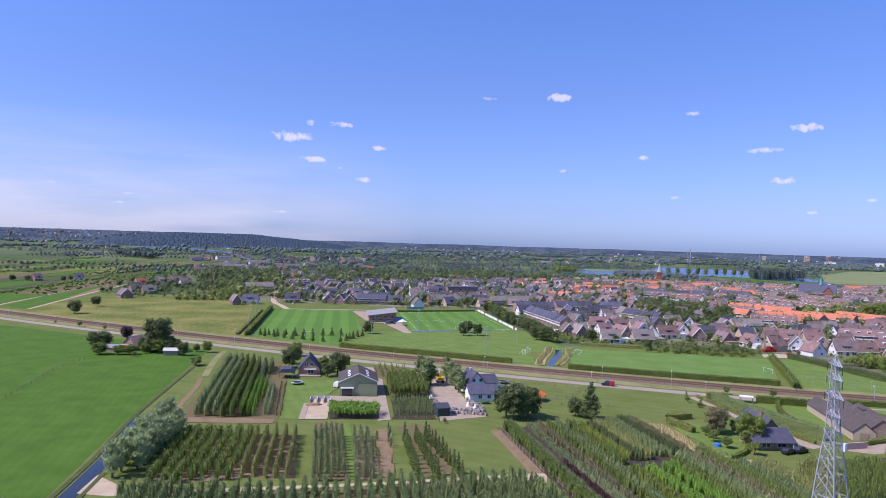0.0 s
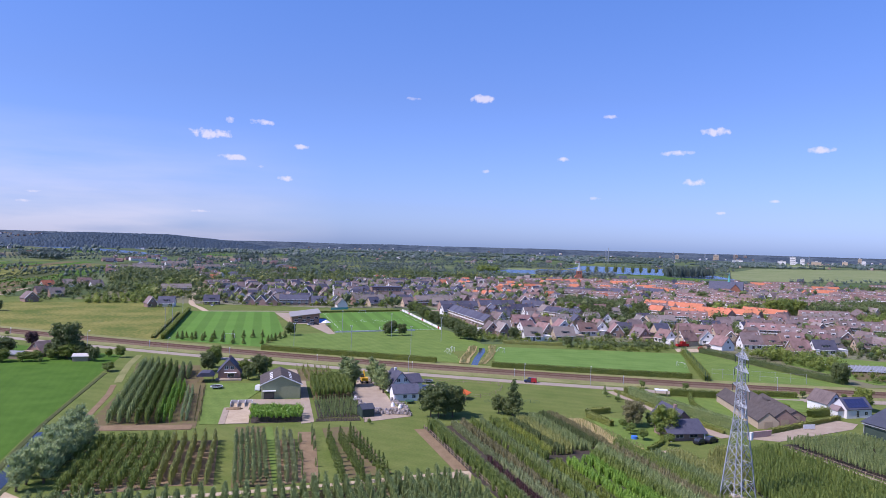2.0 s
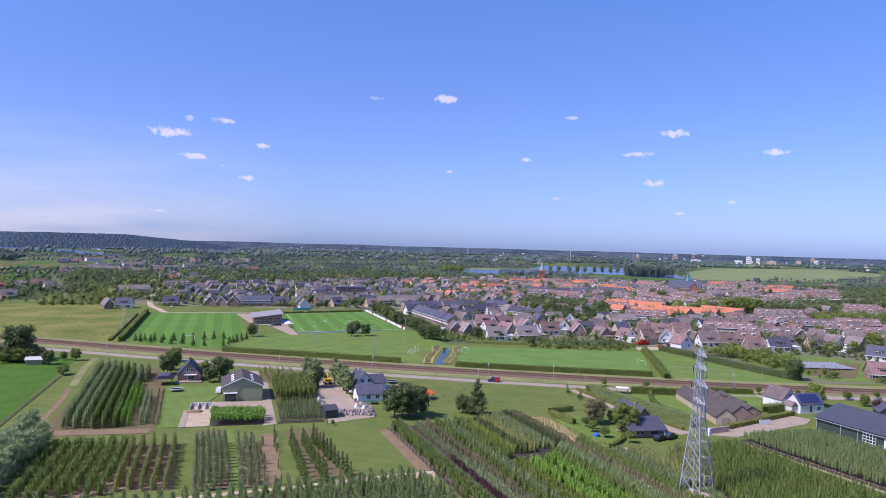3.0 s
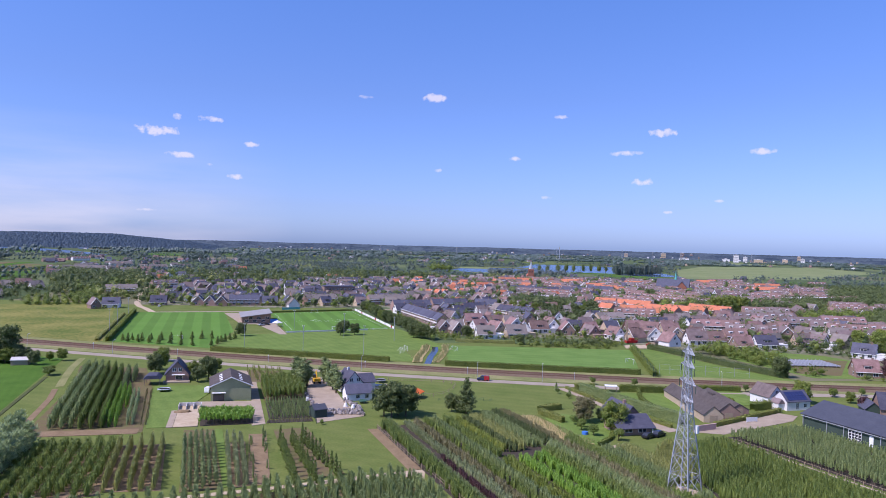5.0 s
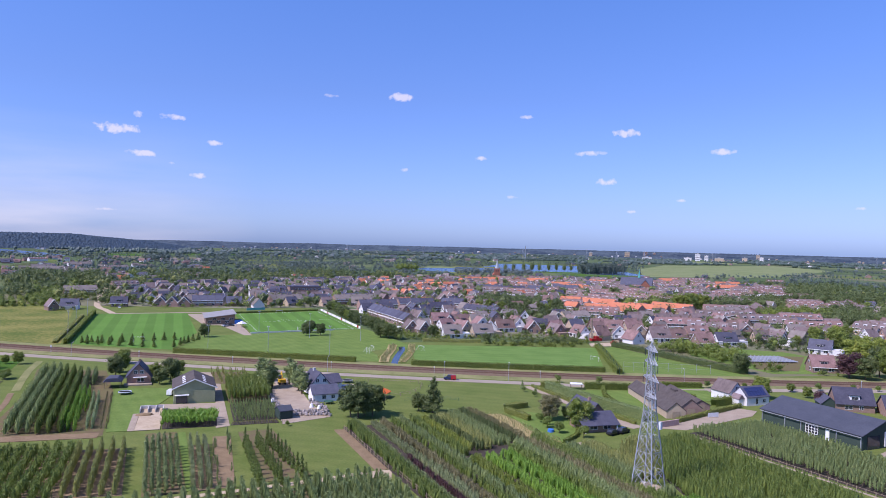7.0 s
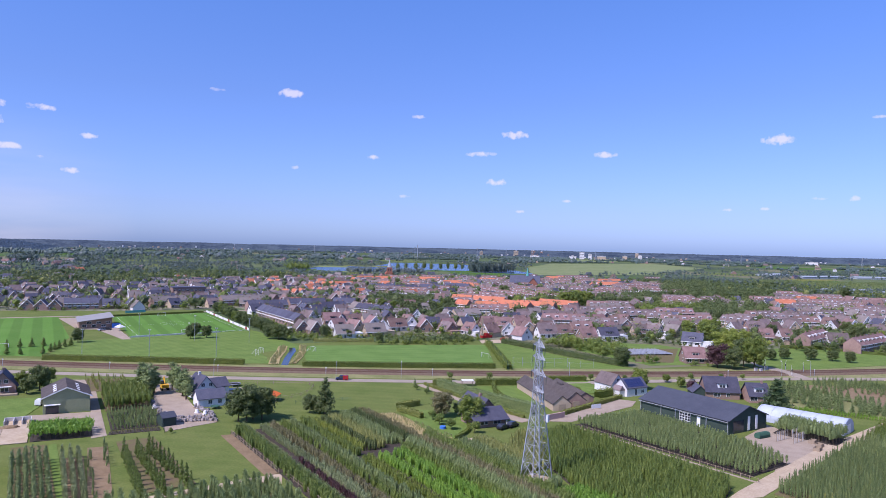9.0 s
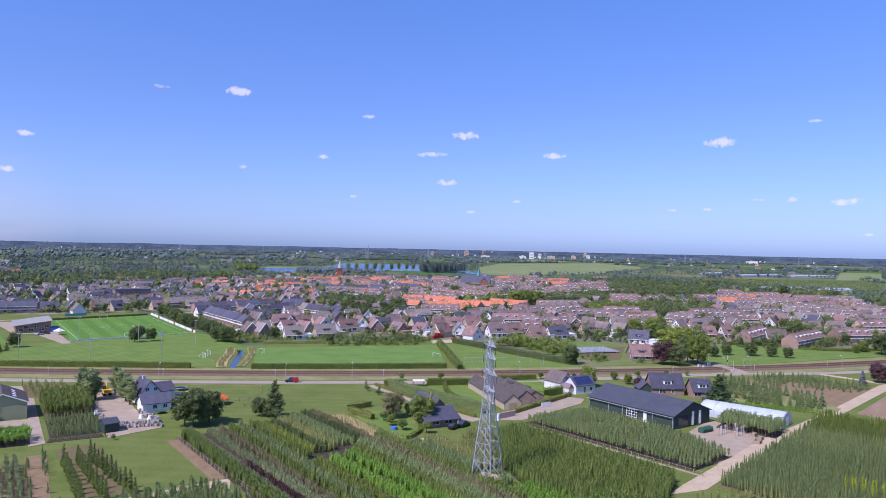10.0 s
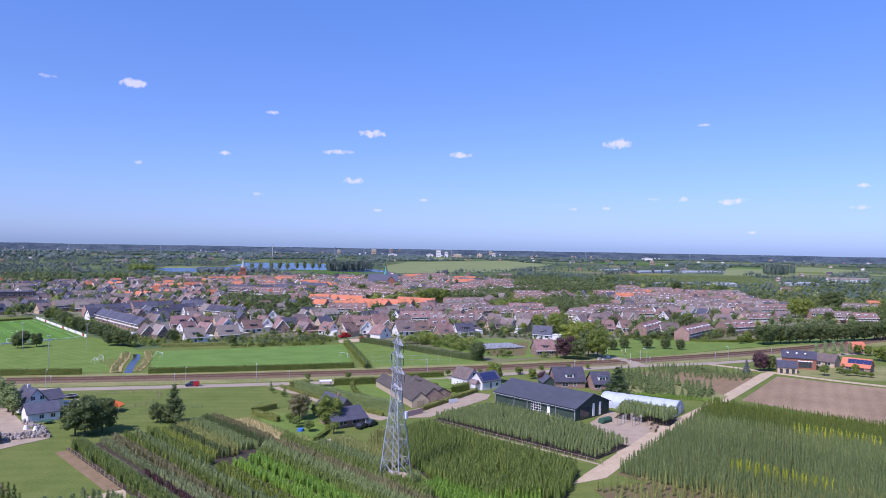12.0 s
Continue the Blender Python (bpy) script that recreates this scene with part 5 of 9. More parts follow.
# ---------------------------------------------------------------- single trees
tree_kind("broad", "broad", "broad", 4, 9.0, "leafy green deciduous tree with a full crown")
tree_kind("dark", "broad", "dark", 4, 9.0, "dark green deciduous tree with a dense crown")
tree_kind("light", "broad", "light", 3, 9.0, "light green leafy tree with a loose crown")
tree_kind("purple", "broad", "purple", 2, 8.0, "dark purple-leaved tree in a garden")
tree_kind("bronze", "broad", "bronze", 1, 8.0, "sparse bronze-green tree beside a hedge")
tree_kind("conifer", "cone", "conifer", 2, 9.0, "tall dark green conifer tree")
tree_kind("spire", "cone", "dark", 1, 11.0, "tall dark green tree with a pointed crown", per=1700, size=0.05)
tree_kind("spruce", "cone", "spruce", 1, 7.0, "blue-grey spruce on a lawn")
tree_kind("willow", "column", "willow", 3, 8.0, "silvery grey-green willow tree")
tree_kind("round", "ball", "round", 3, 3.5, "clipped round green garden tree", "tree", per=600, size=0.08)
tree_kind("poplar", "column", "nursery", 3, 10.0, "tall narrow green poplar beside the drive")
tree_kind("young", "cone", "nursery", 3, 4.0, "slender young green nursery tree", per=300, size=0.09)
tree_kind("column", "column", "nursery", 3, 4.5, "narrow green column tree in a nursery row", per=300, size=0.08)
tree_kind("cypress", "cone", "round", 3, 5.0, "narrow dark green nursery conifer", per=300, size=0.08)
DARK_TREES = [
    (-149, 317, 7.1), (-125, 316, 15.6), (-110, 306, 6.0), (-126, 311, 6.7), (-119, 315, 7.0), (-60, 285, 8.0),
    (-42, 269, 5.8), (-39, 274, 8.7), (20.4, 213, 9.6), (22.6, 212, 10.8), (27, 213, 9.8), (24.8, 215, 10.2),
    (42, 218, 5.9), (85, 203, 4.2), (192, 270, 9.0), (293.6, 189, 7.2), (13, 400, 7.4),
    (16, 413, 7.4), (21, 402, 7.1), (-40, 396, 7.6), (169, 514, 11.0), (174, 502, 11.3), (196, 527, 9.3),
    (83, 395, 6.8), (73, 454, 4.2), (88, 634, 8.9), (106, 365, 5.8), (21, 602, 6.4), (27, 614, 5.6),
    (208, 521, 12.6), (335, 684, 13.0),
]
DARK_TREES_MORE = [
    (353, 746, 8.5), (427, 727, 7.3), (387, 678, 6.7), (306, 433, 5.6), (265, 394, 6.2), (257, 361, 7.1),
    (279, 356, 6.1), (365, 352, 6.8), (372, 346, 4.8), (370, 335, 5.9), (374, 331, 5.5), (428, 350, 8.1),
    (406, 314, 5.2), (492, 368, 6.2), (509, 362, 5.3), (532, 317, 5.9), (537, 298, 9.1), (670, 366, 18.5),
    (674, 377, 15.7), (805, 790, 10.1), (733, 602, 16.6), (802, 583, 9.9), (784, 588, 8.5), (692, 468, 10.6),
]
PURPLE_TREES = [
    (-152, 346, 7.1), (181, 211, 5.1), (287.5, 189.5, 8.4), (140, 402, 3.9),
]
BROAD_TREES = [
    (-108, 317, 3.9), (-103, 316, 5.5), (-144, 303, 5.7), (-128, 309, 4.6), (-63, 314, 6.4), (-60, 294, 8.2),
    (-45, 278, 6.2), (-38, 285, 6.4), (84, 191, 9.3), (99, 246, 2.9), (185, 222, 4.3), (186, 232, 3.5),
    (286, 322, 13.4),
    (328, 366, 9.9), (383, 197, 5.5), (370, 177, 6.2), (371, 253, 6.1),
    (363, 252, 5.0), (153, 549, 9.6), (157, 532, 11.0), (165, 530, 9.6), (203, 528, 8.5), (95, 387, 4.9),
    (208, 529, 10.3), (336, 546, 16.8),
]
BROAD_TREES_MORE = [
    (354, 551, 14.4), (330, 531, 14.2), (368, 445, 5.4), (349, 434, 7.9), (277, 429, 4.3), (314, 431, 2.9),
    (404, 322, 10.8), (532, 334, 5.2),
]
ROUND_TREES = [
    (-96, 282, 3.7), (-128, 299, 2.8), (2, 205, 1.7), (75.2, 199.8, 3.3), (76.5, 196.5, 3.0), (75, 193.4, 3.6),
    (76.4, 187.6, 3.9), (81.3, 182.2, 4.0), (85, 243, 2.0), (86, 235, 2.0), (302, 169, 5.7), (324, 173, 3.6),
]
ALLEY_TREES = [
    (-5, 257, 10.7), (-3, 260, 9.3), (-7, 271, 9.1), (3, 264, 9.9), (5, 259, 9.4), (7, 247, 8.9),
    (6, 253, 9.4),
]
BRONZE_TREES = [
    (79, 202, 8.4),
]
LIGHT_TREES = [
    (167, 223, 8.1), (290, 310, 11.1), (299, 308, 10.0), (311, 369, 8.6), (383, 192, 5.5),
    (370, 180, 7.4), (321, 166, 4.3), (86, 396, 3.1), (326, 552, 11.6), (327, 545, 15.3), (344, 547, 15.9),
    (306, 362, 9.1), (284, 350, 5.7), (308, 350, 7.5), (376, 487, 5.3), (554, 335, 16.0), (560, 333, 16.4),
    (565, 331, 14.3),
]
CONIFER_TREES = [
    (346, 529, 12.8), (352, 526, 11.3), (357, 527, 11.0), (362, 527, 11.0), (368, 527, 10.0),
]
SPRUCE_TREES = [
    (273.2, 186.5, 6.8),
]
WILLOW_TREES = [
    (362, 207, 6.2), (365, 204, 7.1), (369, 202, 7.4), (373, 200, 7.1), (379, 199, 6.9),
]
for key, spots in (("dark", DARK_TREES + DARK_TREES_MORE), ("broad", BROAD_TREES + BROAD_TREES_MORE), ("light", LIGHT_TREES), ("purple", PURPLE_TREES), ("bronze", BRONZE_TREES), ("conifer", CONIFER_TREES), ("spruce", SPRUCE_TREES), ("willow", WILLOW_TREES), ("round", ROUND_TREES), ("poplar", ALLEY_TREES)):
    for x, y, h in spots:
        plant(key, x, y, h, wide=1.45 if key == "poplar" else 1.0)

for key, x, y, h, w in (("light", 258.9, 277.8, 14.5, 1.3), ("purple", 233.5, 256, 11.0, 1.15), ("dark", 236.5, 250.5, 10.0, 1.1), ("broad", 247.5, 248.5, 15.5, 0.85), ("dark", 247.6, 255, 13.5, 0.9), ("light", 297.3, 335.5, 13.0, 1.0), ("broad", 302.1, 356.7, 9.5, 1.1), ("dark", 374, 299, 12.5, 0.9), ("dark", 276, 267, 6.0, 1.2), ("dark", 286.7, 268.6, 5.8, 1.2), ("dark", 298, 263, 6.0, 1.3), ("dark", 305.4, 257, 5.9, 1.2), ("dark", 310, 251, 6.0, 1.1)):
    plant(key, x, y, h, wide=w)
for key, x, y, h in (("dark", -129.3, 315.0, 6.4), ("broad", -122.5, 311.0, 6.6), ("dark", -117.3, 313.7, 6.0), ("dark", -150.0, 314.6, 8.6), ("broad", -144.0, 302.0, 5.4), ("broad", -136.5, 303.5, 4.2), ("broad", -132.2, 304.3, 4.6), ("broad", -97.0, 284.0, 3.7)):
    plant(key, x, y, h, wide=1.5)
for key, x, y, h in (("dark", -231.0, 450.0, 8.9), ("dark", -240.7, 498.2, 7.3), ("dark", -420.2, 738.0, 4.7), ("dark", -421.3, 726.7, 5.8), ("dark", -428.3, 712.6, 6.8), ("dark", -391.6, 753.6, 5.4), ("dark", -388.7, 733.6, 5.8)):
    plant(key, x, y, h, wide=1.15)
for x, y, h in ((314.0, 169.1, 3.0), (311.1, 164.4, 3.4), (314.3, 162.7, 3.1), (314.5, 159.6, 3.1), (316.0, 157.3, 2.9)):
    plant("round", x, y, h, name="bush", label="rough green bush before a farmhouse", wide=1.4)
plant("conifer", 189, 180, 11.0, wide=1.7)
plant("spire", 46, 215.5, 11.5, wide=1.15)
# silvery willows along the ditch, two deep
for i in range(10):
    k = i / 9
    plant("willow", -68.6 - 2.6 * k + tree_rng.uniform(-0.4, 0.4), 151 + 37 * k, 8.2 + tree_rng.uniform(-0.6, 1.0), group="ditch willows", wide=1.6)
    if 0 < i < 9:
        plant("willow", -65.0 - 2.4 * k + tree_rng.uniform(-0.4, 0.4), 152 + 36 * k, 7.4 + tree_rng.uniform(-0.6, 1.0), group="ditch willows", wide=1.6)
# tree belt behind the pitch boards
for i in range(17):
    k = i / 16
    plant(tree_rng.choice(("dark", "broad", "dark")), 35 + 21 * k + tree_rng.uniform(-1, 2), 535 - 142 * k, 7.6 + tree_rng.uniform(-0.8, 1.4), group="tree belt beside the pitch")
plant("dark", 57, 388, 8.5, wide=1.2), plant("dark", 61, 384, 7.0, wide=1.2), plant("dark", 53, 392, 8.0, wide=1.2)
# avenue beside the railway in the east
for i in range(18):
    k = i / 17
    plant("dark", 371 + 118 * k, 244 - 27 * k + tree_rng.uniform(-1, 1), 11.5 + tree_rng.uniform(-0.8, 0.8), group="avenue trees", label="dark green avenue tree beside the railway")
# small trees on the near edge of the sports field
for x, y in ((-95.1, 377.3), (-91.7, 373.4), (-91.0, 378.7), (-86.6, 371.7), (-85.7, 376.0), (-82.3, 380.5), (-77.1, 378.8), (-72.9, 381.3), (-68.5, 383.8), (-62.8, 382.1), (-58.4, 384.6), (-53.7, 386.1), (-81.1, 370.1), (-75.7, 366.4), (-70.4, 365.8), (-64.4, 361.3), (-59.1, 359.7), (-50.3, 360.3), (-48.1, 366.4), (-47.3, 372.6), (-45.6, 374.8), (-44.0, 380.3), (-41.9, 384.9)):
    plant("cypress", x, y, 4.0 + tree_rng.uniform(-0.5, 0.6), label="small young tree beside the sports field", group="sports field trees", wide=1.25)
# bushes along the railway
for x in (-215, -196, -178, -165, -150, 104, 119, 150, 158, 172, 178, 190, 199, 205, 213, 222):
    plant("round", x, rail_y(x) - 13 - (x % 3) * 0.8, 2.0 + (x % 5) * 0.35, name="bush", label="low green bush on the railway verge", group="railway bushes")

# ---------------------------------------------------------------- nursery rows that can be counted
for i in range(6):
    for j in range(15):
        if tree_rng.random() < 0.06:
            continue
        k = j / 14
        plant("column", -26.2 + 1.32 * i - 5.6 * k, 152.5 + 0.1 * i + 34 * k, 4.0 + tree_rng.uniform(-0.5, 0.5), name="nursery_tree", group="nursery column trees", wide=0.85)
for (x0, y0), (x1, y1), n in (((-8.4, 184.5), (-3.6, 153), 11), ((-5.6, 186), (0.4, 155), 11), ((-3.0, 187), (5.8, 157), 11)):
    for j in range(n):
        k = j / (n - 1)
        plant("cypress", x0 + (x1 - x0) * k, y0 + (y1 - y0) * k, 4.6 + tree_rng.uniform(-0.7, 0.8), name="nursery_conifer", group="nursery conifers", wide=0.66)
YOUNG = [(200, 181), (214.8, 157), (278, 183), (243, 212), (226, 212)]
YOUNG_NEAR = [(222, 209), (233.6, 203.5), (227.2, 174.9), (224.1, 162.7), (213.5, 158.5), (207.7, 166.4), (201.8, 184.1), (210.4, 199.3)]
YOUNG_FAR = [(247, 217), (260, 215.5), (274.9, 186), (270.2, 179), (254, 178.6), (247.6, 187.8), (237.4, 207.9)]
for x, y in rows_in(YOUNG_NEAR, -62, 5.4, 2.7, 21, 0.12):
    if tree_rng.random() < 0.9:
        plant("young", float(x), float(y), 4.3 + tree_rng.uniform(-0.8, 1.0), name="nursery_tree", group="young field trees", wide=0.95, label="bushy young tree in a nursery field row")
for x, y in rows_in(YOUNG_FAR, -66, 3.6, 2.1, 22, 0.12):
    if tree_rng.random() < 0.92:
        plant("young", float(x), float(y), 2.7 + tree_rng.uniform(-0.5, 0.6), name="nursery_tree", group="small field trees", wide=0.8, label="small young tree on bare nursery soil")
sheet("grass_strip", [(199, 182), (214.8, 157), (226, 161.5), (231, 176), (237, 204), (225, 213)], 0.09, VERGE, "rough grass between rows of young trees", "grass")
sheet("nursery_bed", YOUNG, 0.06, SOIL, "brown nursery soil with young trees", "nursery bed")

# ---------------------------------------------------------------- nursery beds
def bed(poly, along, gap, step, height, leaf, label, seed, soil=BED_SOIL, z=0.06, **kw):
    if soil:
        sheet("nursery_bed", poly, z, soil, "soil under nursery rows", "nursery bed")
    p = rows_in(poly, along, gap, step, seed)
    rng = np.random.default_rng(seed + 1)
    p = p[rng.uniform(0, 1, len(p)) < kw.pop("fill", 0.95)]
    vary = kw.pop("vary", 0.19)
    return saplings("nursery_trees", p, height * rng.uniform(1 - vary, 1 + vary * 0.8, len(p)), leaf, label, seed + 2, **kw)


# block of trees west of the lawn, in strips of several kinds
sheet("nursery_bed", [(-74, 198), (-45, 200), (-55, 258), (-66, 298), (-92, 303), (-82, 262)], 0.055, BED_SOIL, "brown soil under nursery rows", "nursery bed")
bed([(-71, 203), (-64, 203.5), (-73, 252), (-80, 292), (-88, 297), (-79, 252)], 100.6, 2.5, 1.1, 4.3, "nursery", "rows of fresh green nursery trees", 31, None, width=0.8, n=84, size=0.36, low=0.1, taper=0.6)
bed([(-64, 203.5), (-56, 204), (-72, 288), (-80, 292), (-73, 252)], 100.6, 2.5, 1.1, 4.2, "round", "rows of dark green nursery trees", 32, None, width=0.8, n=84, size=0.36, low=0.1, taper=0.6)
bed([(-61, 248), (-65, 250), (-72, 288), (-66, 286)], 100.6, 2.5, 1.1, 3.9, "nursery", "rows of green nursery trees", 33, None, width=0.8, n=84, size=0.36, low=0.1, taper=0.6)
bed([(-56.8, 205), (-52.4, 205), (-60, 252), (-64.4, 252)], 100.6, 1.5, 1.1, 3.8, "bright", "row of bright green nursery shrubs", 34, None, width=0.5, n=44, size=0.42, low=0.03)
bed([(-51, 207), (-48.4, 207), (-55.4, 245), (-58, 245)], 100.6, 1.4, 1.0, 3.2, "willow", "two rows of silvery nursery shrubs", 35, None, width=0.45, n=44, size=0.4, low=0.03)
bed([(-47.0, 207), (-44.6, 207), (-53.4, 254), (-56, 254)], 100.6, 1.4, 1.0, 1.1, "bronze", "low dark brown nursery shrubs", 36, None, width=0.6, n=18, size=0.3, low=0.03)
strip("path", [(-77, 207), (-82.5, 243), (-86, 258)], 1.8, 0.08, SOIL, "brown earth track beside the nursery block", "track")
strip("path", [(-86, 262), (-90, 280), (-94, 300), (-97, 322)], 2.6, 0.08, VERGE, "pale grassy track beside the nursery block", "track")
# dark fruit trees in the west of the foreground
bed([(-67, 176), (-65, 186), (-48, 187), (-42, 152), (-60, 147), (-61, 160)], 97.5, 2.6, 1.7, 2.9, "round", "rows of dark green young fruit trees on brown soil", 41, SOIL, width=1.3, n=110, size=0.4, fill=0.92, low=0.06, taper=0.4, heart=0.5)
bed([(-47.5, 187.5), (-36.6, 188), (-30.7, 153.5), (-42, 153.5)], 98.5, 2.4, 0.8, 3.3, "olive", "hedge-like rows of light green nursery trees", 42, SOIL, width=0.62, n=64, size=0.38, low=0.03)
sheet("nursery_bed", [(-34.6, 201), (-27, 201.8), (-18.4, 153.5), (-26.8, 152)], 0.07, BED_SOIL, "weedy soil under column trees", "nursery bed")
sheet("grass_strip", [(-26.5, 201.5), (-24.7, 201.7), (-17.0, 155), (-18.4, 154)], 0.08, LAWN, "bright green grass strip", "grass")
bed([(-22.2, 188), (-17.4, 189), (-13.4, 155), (-17.2, 153.4)], 98, 1.7, 1.15, 3.3, "grey_nursery", "rows of grey-green nursery trees", 43, SOIL, width=0.62, n=70, size=0.38, low=0.04)
bed([(-17.2, 196), (-12.6, 196), (-8.8, 155), (-13.4, 155)], 97, 3.6, 2.1, 2.6, "nursery", "sparse young trees on bare brown soil", 44, SOIL, width=0.5, n=40, size=0.36, fill=0.6)
sheet("nursery_bed", [(-11, 200), (-2, 202), (7, 161), (-4.5, 157)], 0.065, BED_SOIL, "soil under nursery conifers", "nursery bed")
sheet("bare_strip", [(14.6, 199), (17.6, 199), (24.5, 162.7), (21.6, 161.5)], 0.08, SOIL, "bare brown earth strip", "track")
# foreground below the sandy path
bed([(-62, 141), (-29, 145.5), (-7, 150.5), (17, 156), (23, 153), (27, 128), (-56, 112)], 97.5, 2.2, 1.5, 3.6, "nursery", "foreground rows of green nursery trees", 45, BED_SOIL, width=0.8, n=110, size=0.38, low=0.04, fill=0.9, taper=0.6)
# hedge-like beds beside the shed
bed([(-31.2, 205.4), (-17.0, 207), (-18, 217), (-32.6, 215.4)], 0, 1.2, 1.1, 3.2, "bright", "block of bright green standard trees", 46, CLOTH, width=0.75, n=40, size=0.4, low=0.5, taper=0.1)
bed([(-16.2, 236), (-3.8, 238), (-6, 266), (-19.4, 264)], 96, 1.5, 1.2, 4.4, "broad", "block of leafy green nursery trees", 47, BED_SOIL, width=0.6, n=46, size=0.4, low=0.35, taper=0.15)
bed([(-13.0, 212), (-0.8, 213.4), (-3.4, 236), (-15.6, 234)], 8, 1.5, 0.9, 1.9, "nursery", "rows of small potted nursery trees on black cloth", 48, CLOTH, width=0.6, n=30, size=0.3)
bed([(-13.4, 207.4), (-0.3, 208.8), (-0.8, 212.4), (-13.2, 211)], 8, 1.2, 0.8, 0.8, "bronze", "rows of low black pots with seedlings", 49, CLOTH, width=0.6, n=12, size=0.24)
bed([(-23, 268), (-9, 266), (-13, 290), (-27, 292)], 100, 2.4, 1.6, 2.6, "olive", "thin rows of young nursery trees", 50, BED_SOIL, width=0.4, n=24, size=0.34)

# long beds between the fence and the pylon: strips beside one another
def strip_poly(a0, a1, b0, b1, skew=0.0):
    """A strip of the long beds: a across, b along, in the beds' own direction."""
    v, u = Vector((0.982, 0.191)), Vector((-0.191, 0.982))
    return [tuple(v * a + u * b) for a, b in ((a0, b0), (a1, b0), (a1, b1 + skew), (a0, b1))]


sheet("nursery_bed", strip_poly(55.2, 99, 96, 194, 2), 0.055, CLOTH, "black ground cloth under nursery strips", "nursery bed")
n_bed = 60
for a0, a1, b0, b1, h, leaf, label in (
    (55.5, 58.6, 108, 198, 2.6, "round", "strip of dark green nursery shrubs"), (58.9, 60.6, 110, 200, 2.2, "nursery", "strip of green nursery shrubs"), 
    (60.9, 62.6, 118, 164, 1.9, "purple", "strip of dark purple nursery shrubs"), (65.6, 68.4, 120, 199, 2.3, "bronze", "strip of dark brownish nursery trees"),
    (68.8, 71.2, 104, 199, 2.4, "round", "strip of dark green nursery trees"), (71.6, 74.0, 104, 199, 2.5, "nursery", "strip of green nursery trees"), (63.2, 65.4, 104, 160, 2.2, "grey_nursery", "strip of grey-green nursery shrubs"), (62.9, 65.4, 160, 199, 1.6, "grey_nursery", "strip of low grey-green nursery shrubs"),
    (74.6, 78.0, 104, 156, 2.3, "light", "wide strip of light green nursery shrubs"), (74.4, 77.4, 161, 199, 2.5, "round", "strip of dark green nursery trees"), (79.0, 82.3, 100, 157, 2.4, "bright", "strip of vivid green nursery shrubs"),
    (77.9, 80.2, 165, 197, 2.4, "light", "narrow strip of light green shrubs"), (80.8, 83.0, 164, 198, 2.4, "dark", "strip of dark green nursery trees"), (83.4, 87.0, 164, 199, 2.4, "olive", "strip of light green nursery trees"),
    (87.4, 91.8, 166, 201, 2.3, "nursery", "strip of tall green nursery trees"), (92.4, 95.2, 168, 204, 2.2, "dark", "strip of very dark green nursery trees"), (95.6, 98.8, 170, 204, 2.0, "bronze", "strip of brownish-green nursery trees"),
    (83.5, 86.8, 100, 158, 2.5, "bright", "strip of vivid green nursery shrubs"), (87.2, 90.0, 104, 160, 2.9, "round", "strip of dark green nursery trees"),
    (90.4, 94.0, 98, 164, 3.0, "nursery", "strip of green nursery trees"), (94.4, 97.0, 100, 166, 2.9, "bronze", "strip of brownish nursery trees"), (97.4, 101.2, 110, 168, 2.9, "round", "strip of dark green nursery trees"),
    (101.6, 106, 120, 157, 2.8, "nursery", "strip of green nursery trees"), (106.4, 111, 131, 157, 2.8, "olive", "strip of yellow-green nursery trees"), (101, 108, 98, 117, 2.0, "bright", "patch of vivid green nursery shrubs")):
    n_bed += 5
    bed(strip_poly(a0 + 0.35, a1 - 0.35, b0 - 3, b1 - (4 if b1 > 170 else 3)), 101, 1.2, 0.95, h, leaf, label, n_bed, None, width=0.95, n=80, size=0.27, low=0.02, taper=0.3, vary=0.08)
strip("path", [strip_poly(61.9, 61.9, 165, 192)[0], strip_poly(61.9, 61.9, 165, 192)[3]], 0.9, 0.10, BED_SOIL, "narrow brown earth path between beds", "path")
sheet("grass_strip", [(61.5, 211.6), (66.4, 211.6), (74.8, 179.6), (67.4, 178.2)], 0.09, STRAW, "strip of tall dry straw-coloured grass", "grass")
bed([(62, 211), (66.2, 211), (74.2, 180.4), (67.8, 179)], 100, 1.1, 0.9, 0.7, "straw", "tall straw-coloured grass tufts", 150, None, width=0.8, n=10, size=0.35, category="grass")
for i, pts in enumerate(([(43.5, 309), (46.5, 325), (52, 345), (55.5, 362)], [(51.5, 309), (57, 325), (62.5, 345), (65, 362)])):
    q = np.array([p[:2] for p in smooth_line(pts, 0.35)])
    q = q + np.random.default_rng(155 + i).normal(0, 0.8, q.shape)
    saplings("reeds", q, np.random.default_rng(156 + i).uniform(0.7, 1.3, len(q)), "straw", "dry reeds on the brook bank", 157 + i, stem=0.015, width=1.0, n=16, size=0.45, category="reeds")
# east of the pylon
BED_EAST = [(86, 150), (99, 173), (108, 175), (117.5, 123.5), (101, 110), (86, 118), (84, 136)]
bed(BED_EAST, 104, 1.7, 0.9, 3.3, "round", "dense rows of dark green nursery trees", 151, CLOTH, width=0.75, n=64, size=0.3, low=0.05, taper=0.5)
bed([(80, 147), (86, 151), (97, 172), (92, 176), (82, 164)], 104, 1.5, 1.05, 3.0, "olive", "rows of yellow-green nursery trees", 152, BED_SOIL, z=0.065, width=0.6, n=40, size=0.38)
bed([(85, 122), (100, 116), (93, 108), (80, 112)], 104, 1.5, 1.05, 2.6, "bright", "vivid green nursery shrubs", 153, BED_SOIL, z=0.065, width=0.6, n=40, size=0.38)
